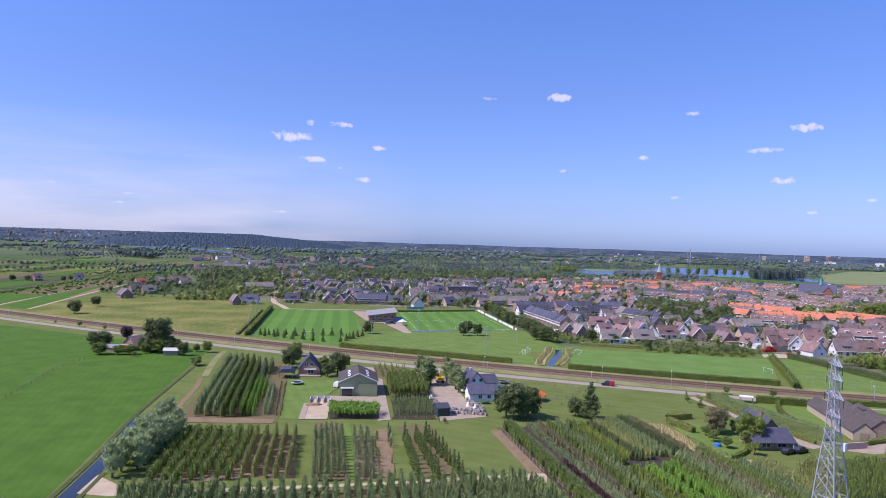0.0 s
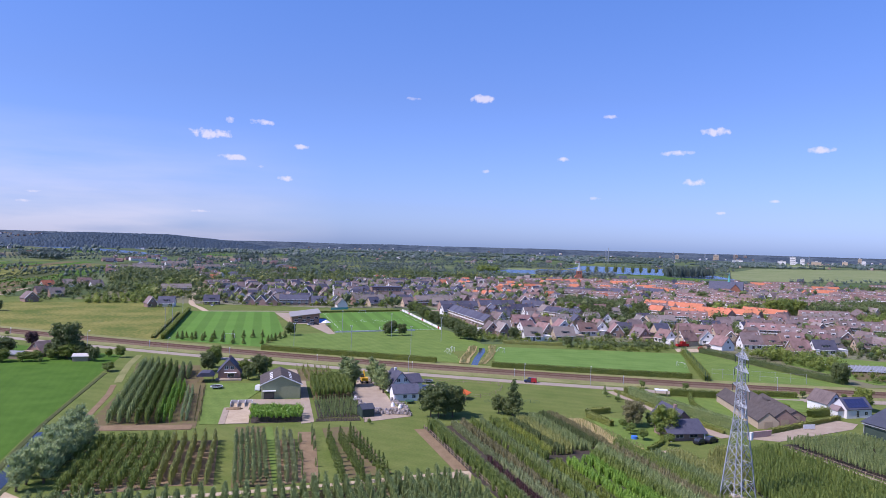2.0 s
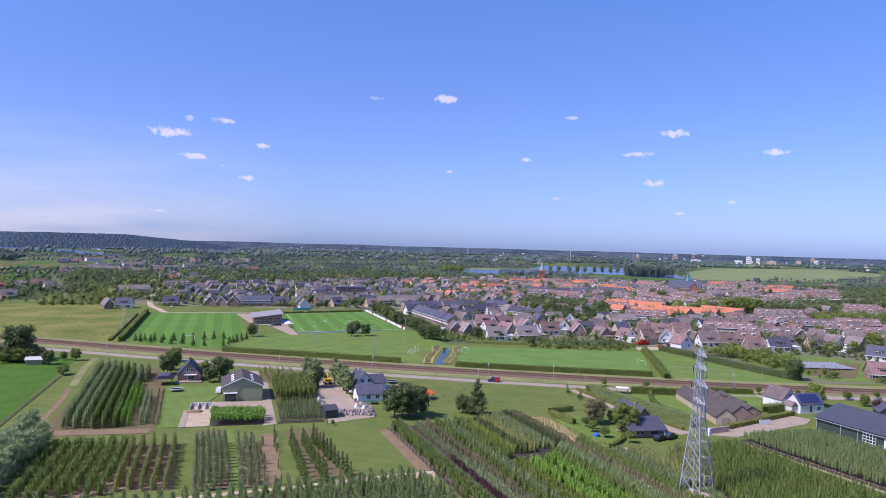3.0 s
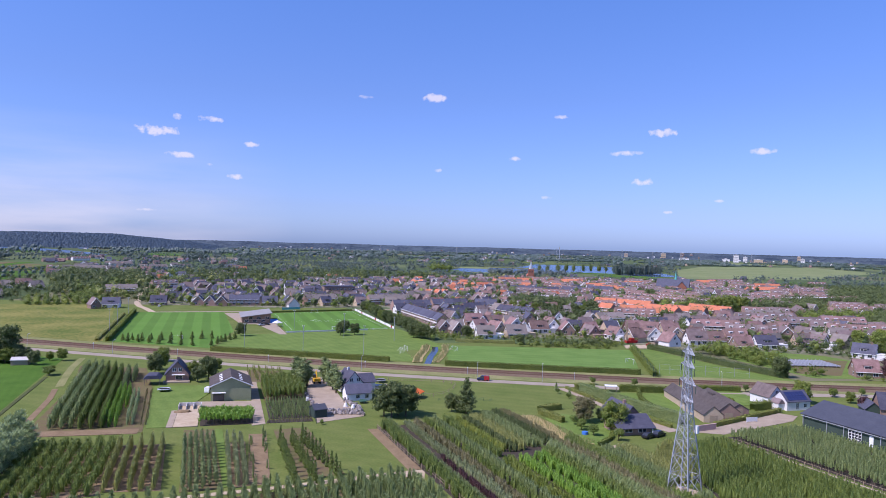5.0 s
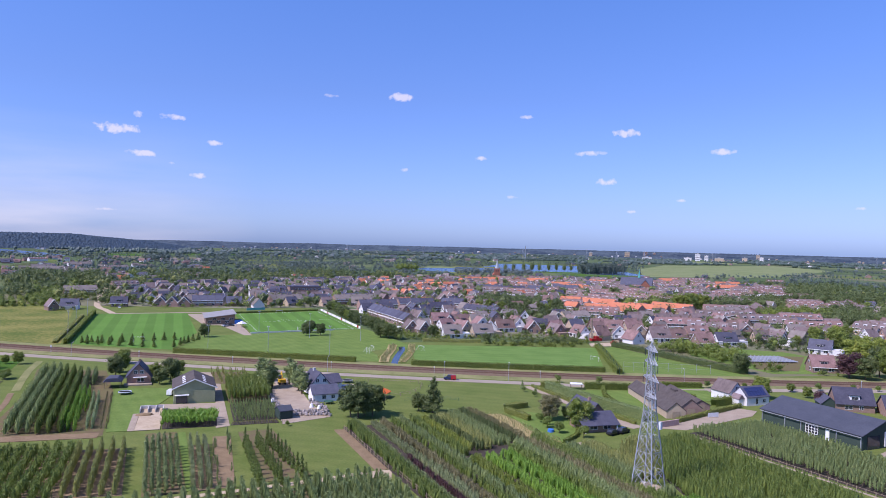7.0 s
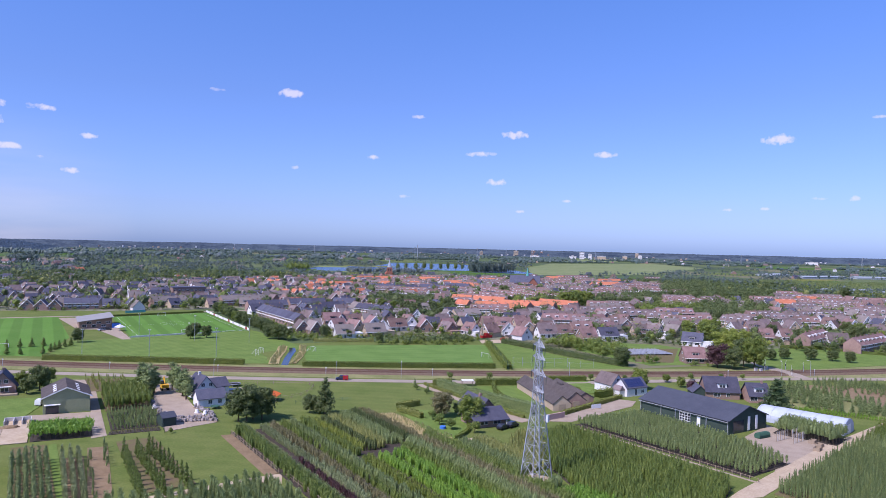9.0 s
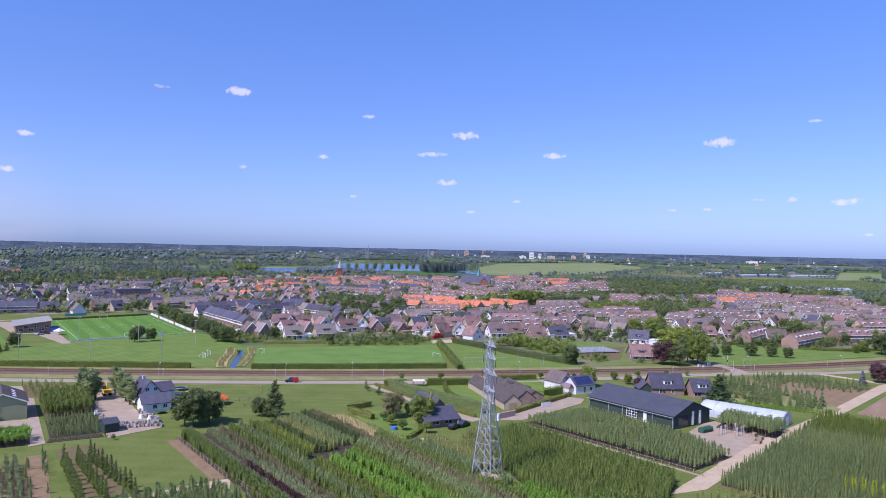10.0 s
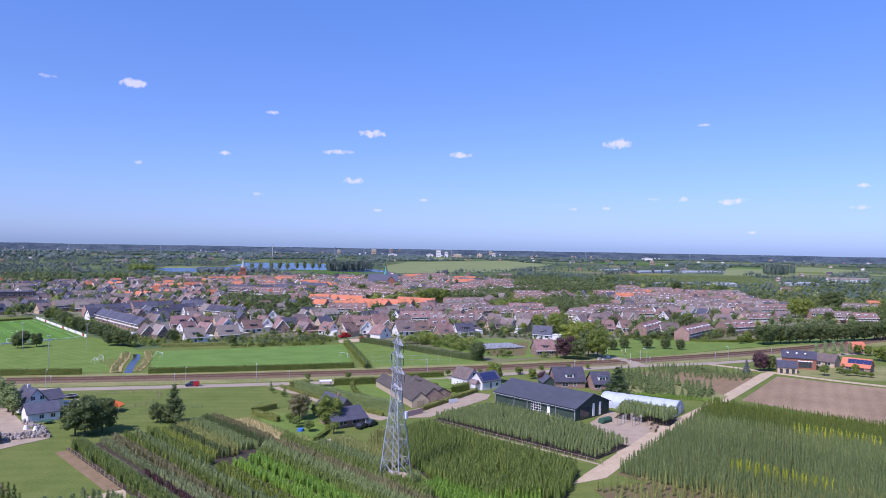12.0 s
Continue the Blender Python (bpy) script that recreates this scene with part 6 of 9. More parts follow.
bed([(113.6, 183), (127.0, 128), (144.5, 133.0), (146.0, 160), (139.5, 186)], 103.3, 1.7, 0.95, 2.8, "nursery", "dense block of green nursery trees", 154, CLOTH, width=0.64, n=66, size=0.27, vary=0.13, low=0.3, taper=0.6, stem=0.05)
strip("path", [(112.6, 181), (126.3, 124)], 0.75, 0.11, PAVING, "narrow concrete edge beside a bed", "path")
for i, (leaf, label, k0, k1) in enumerate((("nursery", "dense rows of green nursery trees", 0.0, 0.32), ("nursery", "dense rows of green nursery trees", 0.32, 0.5), ("nursery", "dense rows of green nursery trees", 0.5, 0.72), ("round", "dense rows of deep green nursery trees", 0.72, 0.84), ("broad", "dense rows of dark green nursery trees", 0.84, 1.0))):
    a, b = Vector((123.5, 117.6)), Vector((208, 154))
    p, q = a + (b - a) * k0, a + (b - a) * k1
    far = Vector((24, -66))
    bed([tuple(p), tuple(q), tuple(q + far), tuple(p + far)], -76, 2.1, 0.68, 3.3, leaf, label, 160 + 5 * i, BED_SOIL, width=0.46, n=50, size=0.31, low=0.1, taper=0.88)
for i, (x, y, n) in enumerate(((147.5, 104, 22), (194, 117, 22))):
    d = Vector((0.27, -0.963))
    spots = [(x + d.x * j * 1.0 + 0.6 * (j % 2), y + d.y * j * 1.0) for j in range(n)]
    saplings("nursery_trees", spots, [4.1] * n, "yellow", "row of golden yellow nursery trees", 190 + i, width=0.55, n=40, size=0.36, low=0.1)
bed([(165, 158), (171.4, 142), (180.6, 146.6), (176, 164)], 100, 1.6, 1.0, 4.2, "nursery", "rows of tall standard trees in tubs", 195, CLOTH, width=0.7, n=80, size=0.3, low=0.42, taper=0.5, stem=0.06)
bed([(112, 113), (131, 108), (160, 79), (150, 50), (100, 84)], 100, 2.4, 1.5, 2.8, "olive", "rows of young green trees beside the path", 196, BED_SOIL, width=0.5, n=44, size=0.36, fill=0.8)
bed([(196, 178), (199, 182), (217, 159), (214, 156)], 120, 1.3, 0.9, 1.1, "bright", "low green shrubs beside the path", 197, None, width=0.9, n=22, size=0.36, low=0.05)

# ---------------------------------------------------------------- hedges
HEDGES = (
    ([(-47.9, 342.5), (31.6, 311.2)], 2.4, 1.6, "hedge", "long clipped dark green hedge beside the railway"),
    ([(54.5, 301.5), (94, 288.8), (132.8, 277.5)], 2.3, 1.6, "hedge", "long clipped dark green hedge beside the railway"),
    ([(-101.3, 373.5), (-123.3, 519)], 2.6, 1.8, "hedge", "tall dark hedge along the sports field"),
    ([(-107, 376), (-127, 505)], 1.2, 1.6, "olive", "rough green hedge along the meadow"),
    ([(94.5, 245), (99, 226), (108.5, 198)], 3.4, 2.0, "nursery", "tall leafy green garden hedge"),
    ([(91, 251), (93.5, 236), (97.5, 213), (103, 194)], 1.1, 0.9, "lime_hedge", "low yellow-green clipped hedge"),
    ([(109.8, 246.3), (126, 241.8)], 2.4, 1.6, "hedge", "dense green hedge beside the road"),
    ([(94, 250), (101, 248.5)], 2.4, 1.6, "lime_hedge", "tall yellow-green hedge at the drive"),
    ([(69.6, 216.6), (77.9, 219.6)], 1.9, 1.6, "lime_hedge", "clipped yellow-green garden hedge"),
    ([(69.0, 213.5), (72.6, 201.9)], 1.9, 1.6, "lime_hedge", "clipped yellow-green garden hedge"),
    ([(136, 247), (156, 243)], 2.0, 1.4, "hedge", "clipped dark green lawn hedge"),
    ([(136, 246), (137, 232), (140, 222)], 2.0, 1.4, "hedge", "clipped dark green lawn hedge"),
    ([(117, 194.5), (134, 203), (150, 211)], 1.4, 1.2, "lime_hedge", "low clipped hedge along the yard"),
    ([(142, 214), (150, 217)], 2.4, 2.4, "hedge", "thick dark green garden shrubs"),
    ([(73.5, 375.5), (90, 371), (104, 368)], 1.8, 1.4, "olive", "clipped hedge behind the village gardens"),
    ([(161, 347), (150, 312), (137, 273)], 2.4, 2.2, "hedge", "shrubs along the net fence"),
    ([(172, 351), (178, 330), (184, 300), (193, 268)], 2.4, 3.0, "dark", "row of dark shrubs behind the gardens"),
    ([(-33, 523), (26, 545)], 1.2, 1.0, "hedge", "low hedge behind the pitch"),
    ([(318, 301), (338, 289), (346, 272), (366, 258), (420, 250)], 1.6, 1.4, "hedge", "clipped hedge along the green"),
    ([(84, 193), (80, 184), (74, 178)], 1.0, 0.8, "hedge", "low clipped garden hedge"),
    ([(116, 244), (110, 228), (108, 206)], 1.6, 1.0, "hedge", "clipped hedge around the lawn"),
)
for i, (pts, h, w, leaf, label) in enumerate(HEDGES):
    hedge("hedge", pts, h, w, leaf, label, 300 + i, dense=13.0, size=0.3, shaggy=0.4 if w > 2 else 0.1)
sheet("meadow", [(292, 175), (299, 163), (318, 145), (352, 112), (384, 150), (345, 176), (300, 186)], 0.12, VERGE, "pale dry meadow grass before a farm", "meadow")
sheet("lawn", [(96, 245), (126, 240), (121, 226), (117, 212), (109, 200)], 0.09, LAWN, "mown green lawn between hedges", "lawn")
sheet("lawn", [(137, 246), (156, 242), (150, 219), (141, 222)], 0.09, LAWN, "mown green garden lawn", "lawn")
sheet("patio", [(76.2, 177.1), (82.5, 178.4), (81.9, 171.5), (76.7, 170.9)], 0.12, SAND, "pale sandy patch behind the garden", "ground")
sheet("bare_strip", [(-76, 196.5), (-46, 198.5), (-46.5, 203.5), (-75, 202)], 0.1, SOIL, "brown earth strip below the nursery block", "ground")
sheet("lawn", [(69, 208), (76, 213), (86, 206), (82, 186), (74, 178), (69, 192)], 0.09, LAWN, "mown green garden lawn of the bungalow", "lawn")
sheet("lawn", [(-45, 204), (-38.5, 204.5), (-41, 231), (-37, 236), (-33, 262), (-55, 262), (-52, 240)], 0.09, LAWN, "mown green lawn before the house", "lawn")


# ---------------------------------------------------------------- loose trees of the village and the country beyond
def grove(name, spots, heights, leaf, label, seed, n=34, category="trees", core=0.68, loose=0.6, leafy=0.11):
    """Many garden trees and shrubs joined: a dense heart and leaf sprays each."""
    rng = np.random.default_rng(seed)
    iv, jf = ico()
    spots, heights = np.asarray(spots, float), np.asarray(heights, float)
    m, k = len(spots), len(iv)
    n, leafy = int(n * 1.8), leafy * 0.74
    r = heights * rng.uniform(0.3, 0.56, m)
    st = np.stack((r * rng.uniform(0.8, 1.3, m), r * rng.uniform(0.8, 1.3, m), heights * 0.46), 1)
    c0 = np.concatenate((spots, heights[:, None] * 0.5), 1)
    v1 = (iv[None] * rng.uniform(0.65, 1.05, (m, k, 1)) * st[:, None, :] * core + c0[:, None, :]).reshape(-1, 3)
    f1 = (jf[None] + (np.arange(m) * k)[:, None, None]).reshape(-1, 3)
    d = rng.normal(0, 1, (m, n, 3))
    d /= np.linalg.norm(d, axis=2, keepdims=True)
    c = d * st[:, None, :] * rng.uniform(loose, 1.2 + (0.75 - loose) * 0.5, (m, n, 1)) + c0[:, None, :]
    v2, f2 = cards(rng, c.reshape(-1, 3), d.reshape(-1, 3), np.repeat(heights * leafy + 0.12, n), False, True)
    me = soup(name, np.concatenate((v1, v2)), np.concatenate((f1, f2 + len(v1))), [LEAVES[leaf]])
    return tagged(new(name, me), label, category, kind="stuff")


HOUSE_XY = np.array([h[:2] for h in HOUSE_SPOTS])


def clear_of_houses(p, d):
    """Keeps points at least d metres from the middle of every house."""
    ok = np.ones(len(p), bool)
    for x, y in HOUSE_XY:
        ok &= (p[:, 0] - x) ** 2 + (p[:, 1] - y - 4) ** 2 > d * d
    return p[ok]


def scatter(poly, n, seed):
    rng = np.random.default_rng(seed)
    lo, hi = np.min(poly, axis=0), np.max(poly, axis=0)
    p = rng.uniform(lo, hi, (n * 4, 2))
    return p[inside(p, poly)][:n]


rng0 = np.random.default_rng(77)
for i, (leaf, n, lo, hi) in enumerate((("broad", 900, 2.5, 8.0), ("dark", 2600, 3.0, 10.0), ("hedge", 900, 1.2, 3.4), ("light", 190, 2.0, 6.0), ("purple", 60, 2.0, 6.0), ("conifer", 160, 4.0, 9.0), ("dark", 620, 8.0, 13.0), ("broad", 260, 7.0, 12.0))):
    p = clear_of_houses(scatter(VILLAGE, n, 400 + i), 5.8)
    p = p[p[:, 1] > (560 if lo >= 7 else 0)]
    far = np.hypot(*p.T) > 650
    for q, leaves in ((p[~far], 34), (p[far], 16)):
        if len(q):
            grove("garden_trees", q, rng0.uniform(lo, hi, len(q)), leaf, "garden trees and shrubs among the houses", 410 + i, n=leaves, core=0.7 if leaves < 20 else 0.68)
# hedges and shrubs in the front gardens
spots = []
for x, y, turn, grow, code in HOUSE_SPOTS[:420]:
    w, t = STYLE[code[0]][0] / 2, math.radians(turn)
    for k in range(4 if code[0] != "T" else 2):
        u, v = house_rng.uniform(-w - 2, w + 3), house_rng.uniform(-7, -2.2)
        spots.append((x + math.cos(t) * u - math.sin(t) * v, y + math.sin(t) * u + math.cos(t) * v))
spots = np.array(spots)
for i, leaf in enumerate(("hedge", "broad", "dark", "light")):
    q = spots[i::4]
    grove("garden_shrubs", q, rng0.uniform(1.2, 3.6, len(q)), leaf, "shrubs and hedges in front gardens", 480 + i, n=24)
for i, (poly, n, lo, hi, leaf) in enumerate(TREE_MASSES + SHRUB_EDGES):
    p = clear_of_houses(scatter(poly, n, 430 + i), 8 if lo > 3 else 5)
    grove("trees", p, rng0.uniform(lo, hi, len(p)), leaf, "dense group of leafy trees", 450 + i, n=64, core=0.6, loose=0.5, leafy=0.085)


# light green hedge rows of a nursery beyond the meadow
for i in range(8):
    x0, y0 = -208 + 6 * i, 562 + 2 * i
    q = np.array([(x0 - 2.3 * j * 0.35 + tree_rng.uniform(-0.8, 0.8), y0 + 2.3 * j) for j in range(22 + 4 * (i % 3))])
    grove("nursery_hedge", q, rng0.uniform(3.0, 5.6, len(q)), ("broad", "light", "broad")[i % 3], "leafy row of nursery trees beyond the meadow", 700 + i, n=34)


def open_water(p):
    """Keeps points off the lakes and the open river meadows."""
    bad = np.zeros(len(p), bool)
    for poly in (*LAKES,
                 [(1045, 1072), (937, 906), (936, 674), (1096, 667), (1400, 960)],
                 [(150, 1500), (230, 1240), (420, 1130), (560, 1060), (720, 1240), (640, 1300), (420, 1350), (300, 1330), (255, 1440)], VILLAGE):
        bad |= inside(p, poly)
    return p[~bad]


def far_woods():
    rng = np.random.default_rng(500)
    n = 34000
    az = np.radians(rng.uniform(-36, 70, n))
    r = np.exp(rng.uniform(math.log(620), math.log(4600), n))
    p = np.stack((np.sin(az) * r, np.cos(az) * r), 1)
    p = open_water(p)
    # clumps and belts that lie across the view, wider than deep
    way, drop = np.degrees(np.arctan2(p[:, 0], p[:, 1])), 66000 / np.hypot(*p.T)
    keep = np.array([noise.noise((w / 3.2, d / 6.5, 3.0)) + 0.7 * noise.noise((w / 0.9, d / 2.6, 7.0)) for w, d in zip(way, drop)])
    need = np.select([(way < -19) & (drop > 34), way < -14, way < 4, way < 18], [0.6, np.where(drop > 34, 0.28, 0.02), np.where(drop > 45, 0.02, -0.14), 0.0], 0.2)
    p = clear_of_houses(p[keep > need], 12)
    r = np.hypot(*p.T)
    h = (3.5 + 9 * rng.uniform(0, 1, len(p)) ** 1.8) * np.where(r > 1500, 1.15, 1.0)
    pick = rng.uniform(0, 1, len(p))
    near = r < 1150
    for leaf, lo, hi in (("broad", 0.0, 0.3), ("dark", 0.3, 0.65), ("olive", 0.65, 1.0)):
        k = near & (pick >= lo) & (pick < hi)
        grove("far_trees", p[k], h[k], leaf, "scattered trees and shrubs in the country", 505 + int(lo * 10), n=28, core=0.6, loose=0.5, leafy=0.13)
    mid = ~near & (r < 2300)
    # leaf colours from here outwards carry painted blue haze
    for leaf, lo, hi in (("far", 0.0, 0.65), ("hazy_grey", 0.65, 1.0)):
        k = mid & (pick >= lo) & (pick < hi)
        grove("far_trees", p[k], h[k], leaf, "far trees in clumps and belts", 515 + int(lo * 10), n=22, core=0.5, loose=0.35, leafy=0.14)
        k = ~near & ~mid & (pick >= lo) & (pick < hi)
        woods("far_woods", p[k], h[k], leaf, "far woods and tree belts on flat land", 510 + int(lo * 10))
    # long tree lines between far fields
    spots = []
    for i in range(130):
        a, r0 = math.radians(rng.uniform(-34, 68)), math.exp(rng.uniform(math.log(900), math.log(4500)))
        x, y, t = math.sin(a) * r0, math.cos(a) * r0, rng.uniform(-0.35, 0.35) - a
        for j in range(int(rng.uniform(20, 60))):
            spots.append((x + math.cos(t) * j * 8, y + math.sin(t) * j * 8))
    p = open_water(np.array(spots))
    p = p[np.hypot(*p.T) < 4700]
    near = np.hypot(*p.T) < 2500
    # these tree lines use the haze-tinted leaf colour too
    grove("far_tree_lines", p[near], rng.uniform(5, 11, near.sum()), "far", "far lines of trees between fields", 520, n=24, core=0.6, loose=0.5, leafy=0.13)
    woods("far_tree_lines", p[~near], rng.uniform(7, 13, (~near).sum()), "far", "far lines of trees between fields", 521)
    # groups that stand out
    for poly, n, lo, hi, leaf, label in (
        ([(590, 1325), (710, 1400), (720, 1450), (600, 1400)], 70, 14, 20, "far", "tall dark poplar wood by the lake"),
        ([(1600, 1015), (1700, 1030), (1720, 1080), (1610, 1070)], 60, 20, 27, "far", "tall dark poplar wood in the pastures")):
        q = scatter(poly, n, 530)
        saplings("poplars", q, rng.uniform(lo, hi, len(q)), leaf, label, 531, width=0.75, n=130, size=1.9, low=0.08, stem=0.4, taper=0.35, category="woodland")
    q = np.array([(425 + 22 * i + rng.uniform(-3, 3), 1345 + 11 * i + rng.uniform(-3, 3)) for i in range(14)])
    saplings("avenue_trees", q, rng.uniform(15, 21, len(q)), "dark", "row of tall trees before the lake", 532, width=1.1, n=110, size=1.7, low=0.25, stem=0.4, taper=0.3, category="trees")


far_woods()


def west_fields():
    """Long narrow plots of crops, grass and shrubs side by side, west of the meadow."""
    rng = random.Random(52)
    u, v, start = Vector((-0.113, 0.994)), Vector((-0.994, -0.113)), Vector((-300, 478))
    crops = ((PASTURE, "narrow plot of dark green crops"), (DITCH_BANK, "narrow plot of dark leafy crops"), (BED_SOIL, "narrow plot of weedy soil"), (DITCH_BANK, "narrow plot of dark leafy crops"), (MEADOW, "narrow plot of rough dry grass"), (PASTURE, "narrow plot of dark green crops"))
    a, seed = 3.0, 900
    while a < 520:
        w = rng.uniform(12, 34)
        b = max(0.0, a * 0.75 - 20)
        while b < 800:
            length = rng.uniform(90, 260)
            q = [start + v * (a + i * w) + u * j for i, j in ((0, b), (1, b), (1, b + length), (0, b + length))]
            m, word = rng.choice(crops)
            sheet("field", [tuple(p) for p in q], 0.07, m, word, "field")
            if rng.random() < 0.45:
                lines = [start + v * (a + w * rng.uniform(0.1, 0.9)) + u * (b + k) for k in np.arange(0, length, 1.8)]
                seed += 1
                woods("shrub_row", [tuple(p) for p in lines], np.random.default_rng(seed).uniform(1.0, 2.6, len(lines)), rng.choice(("dark", "hedge", "broad")), "row of shrubs between narrow plots", seed)
            b += length + 2
        a += w + 1.5


west_fields()
# orchard lines in the east
for poly, along, leaf, seed in (([(1045, 1072), (937, 906), (936, 674), (1096, 667), (1400, 960)], 10, "nursery", 550),):
    p = rows_in(poly, along, 13, 4.5, seed)
    saplings("orchard", p, np.random.default_rng(seed).uniform(2.0, 3.4, len(p)), leaf, "far orchard rows between field strips", seed + 1, width=1.6, n=7, size=1.5, low=0.1, stem=0.08, category="orchard")


def hills():
    """The wooded ridge in the west and the low wooded rise that closes the horizon; haze is put into their colours."""
    rng = np.random.default_rng(600)

    def rise(name, az0, az1, r0, r1, top, material, label, fine=1, rough=0.0):
        na, nr = int((az1 - az0) * 3 * fine), 14 * fine
        v = []
        for i in range(na + 1):
            az = az0 + (az1 - az0) * i / na
            for j in range(nr + 1):
                r = r0 + (r1 - r0) * j / nr
                z = top(az) * math.sin(min(1.0, j / nr * 1.6) * math.pi / 2) * (1 + 0.04 * noise.noise((az * 0.8, j * 0.7 / fine, 1.0))) + 0.3 + rng.uniform(-rough, rough)
                v.append((math.sin(radians(az)) * r, math.cos(radians(az)) * r, z if j else -0.5))
        f = [(i * (nr + 1) + j, i * (nr + 1) + j + 1, (i + 1) * (nr + 1) + j + 1, (i + 1) * (nr + 1) + j) for i in range(na) for j in range(nr)]
        return tagged(new(name, soup(name, v, f, [material], smooth=True)), label, "hill", kind="structure")

    def west_top(az):
        return 56 * max(0.0, min(1.0, (-7.0 - az) / 8.0)) ** 0.7 * max(0.0, min(1.0, (az + 26.0) / 5.0)) ** 0.7 + 2

    def far_top(az):
        return 36 + 24 * max(0.0, min(1.0, (-17.0 - az) / 5.0)) + 3 * noise.noise((az * 0.25, 0, 0))

    # both wear bluish colours that paint the haze of distance
    rise("backdrop", -50, 85, 4350, 4890, far_top, HAZY_LAND, "low haze-blue rise with woods and fields on the far horizon", 3, 3.2)
    rise("hill", -27, -6.5, 3150, 4000, west_top, LEAVES["hill"], "long haze-blue wooded hill on the western horizon", 5, 5.5)
    # a far town on the slope in the west, and a few roofs along the rise
    vs, fs, ix, n = [], [], [], 0
    for i in range(230):
        az = rng.uniform(-36, -22) if i < 150 else rng.uniform(-6, 70)
        j = rng.uniform(0.05, 0.36) if i < 150 else rng.uniform(0.0, 0.12)
        w, d, h = rng.uniform(6, 13), 10, rng.uniform(3.5, 6.5)
        z = far_top(az) * math.sin(j * 1.6 * math.pi / 2) + 1
        m = pose(math.sin(radians(az)) * (4350 + 540 * j), math.cos(radians(az)) * (4350 + 540 * j), z, 0, 0, -az + rng.uniform(-30, 30))
        bm = prism(bmesh.new(), ((-w / 2, -4), (w / 2, -4), (w / 2, h), (0, h + w * 0.22), (-w / 2, h)), 0, d)
        bm.verts.index_update()
        bmesh.ops.triangulate(bm, faces=bm.faces)
        vs += [(m @ v.co)[:] for v in bm.verts]
        for face in bm.faces:
            fs.append([n + v.index for v in face.verts])
            ix.append(3 if face.normal.z > 0.25 else i % 3)
        n += len(bm.verts)
        bm.free()
    tagged(new("far_town", soup("far_town", vs, fs, [WALL["w"], WALL["k"], WALL["e"], ROOF["r"]], ix)), "far town of pale houses on a wooded slope", "houses", kind="stuff")


hills()

# a heap of brown soil beside the lawn
bm = bmesh.new()
bmesh.ops.create_icosphere(bm, subdivisions=3, radius=1.0)
for v in bm.verts:
    k = 1 + 0.25 * noise.noise(v.co * 1.7)
    v.co = Vector((v.co.x * 2.6 * k, v.co.y * 1.7 * k, max(-0.1, v.co.z * 0.8 * k)))
heap = thing("soil_heap", "heap of loose brown soil on the lawn edge", "soil heap", pose(-38.5, 222, 0.05))
part("mound", bm, SOIL, heap)
sheet("bare_patch", [(-41, 221), (-39.5, 225.5), (-36.5, 226), (-35.5, 222), (-37.5, 219)], 0.1, SOIL, "bare brown patch of earth on the lawn", "ground")

# ---------------------------------------------------------------- buildings near the railway
def front(p0, p1):
    """The pose of a building whose front runs from p0 to p1."""
    return pose((p0[0] + p1[0]) / 2, (p0[1] + p1[1]) / 2, 0, 0, 0, math.degrees(math.atan2(p1[1] - p0[1], p1[0] - p0[0])))


ACROSS = Matrix(((0, 1, 0, 0), (1, 0, 0, 0), (0, 0, 1, 0), (0, 0, 0, 1)))


def shell(ob, w, d, hw, hr, wall, roof, along=False, eave=0.5, t=0.2, x=0.0, y=0.0, wall_label="", roof_label=""):
    """Walls with gables and a pitched roof of some thickness; along: the ridge runs along the front."""
    span, run = (d, w) if along else (w, d)
    out = ((-span / 2, 0), (span / 2, 0), (span / 2, hw), (0, hw + hr), (-span / 2, hw))
    k = hr / (span / 2)
    bm = prism(bmesh.new(), out, -run / 2, run / 2)
    rf = prism(bmesh.new(), ((-span / 2 - eave, hw - eave * k + 0.04), (0, hw + hr + 0.04), (span / 2 + eave, hw - eave * k + 0.04), (span / 2 + eave, hw - eave * k + 0.04 + t), (0, hw + hr + 0.04 + t * 1.2), (-span / 2 - eave, hw - eave * k + 0.04 + t)), -run / 2 - eave * 0.8, run / 2 + eave * 0.8)
    for b in (bm, rf):
        if along:
            b.transform(ACROSS)
            bmesh.ops.recalc_face_normals(b, faces=b.faces)
        b.transform(Matrix.Translation((x, y + d / 2, 0)))
    return part("wall", bm, wall, ob, wall_label), part("roof", rf, roof, ob, roof_label)


def opening(ob, name, mesh, x, y, z, turn=0.0, label=""):
    p = part(name, mesh, None, ob, label)
    p.matrix_basis = pose(x, y, z, 0, 0, turn)
    return p


def slab(material, *rows):
    me = bpy.data.meshes.new("slab")
    bm = boxes(*rows)
    bm.to_mesh(me)
    bm.free()
    me.materials.append(material)
    return me


WIN, WIN_WIDE, WIN_TALL = window_mesh(1.3, 1.3), window_mesh(2.4, 1.4), window_mesh(1.1, 2.2)

# the olive shed
shed = thing("farm_shed", "olive green steel shed with a brown fibre-cement roof", "shed", front((-32.8, 236.6), (-20.4, 238.4)))
shell(shed, 12.4, 16.5, 4.7, 2.7, OLIVE_CLAD, FIBRE, eave=0.5)
opening(shed, "sliding_door", slab(OLIVE_CLAD, (-1.7, 1.7, -0.12, 0, 0, 4.0)), 1.6, -0.05, 0, label="olive sliding door")
opening(shed, "sliding_door", slab(OLIVE_CLAD, (-1.7, 1.7, -0.16, -0.04, 0, 4.0)), 4.5, -0.05, 0, label="olive sliding door")
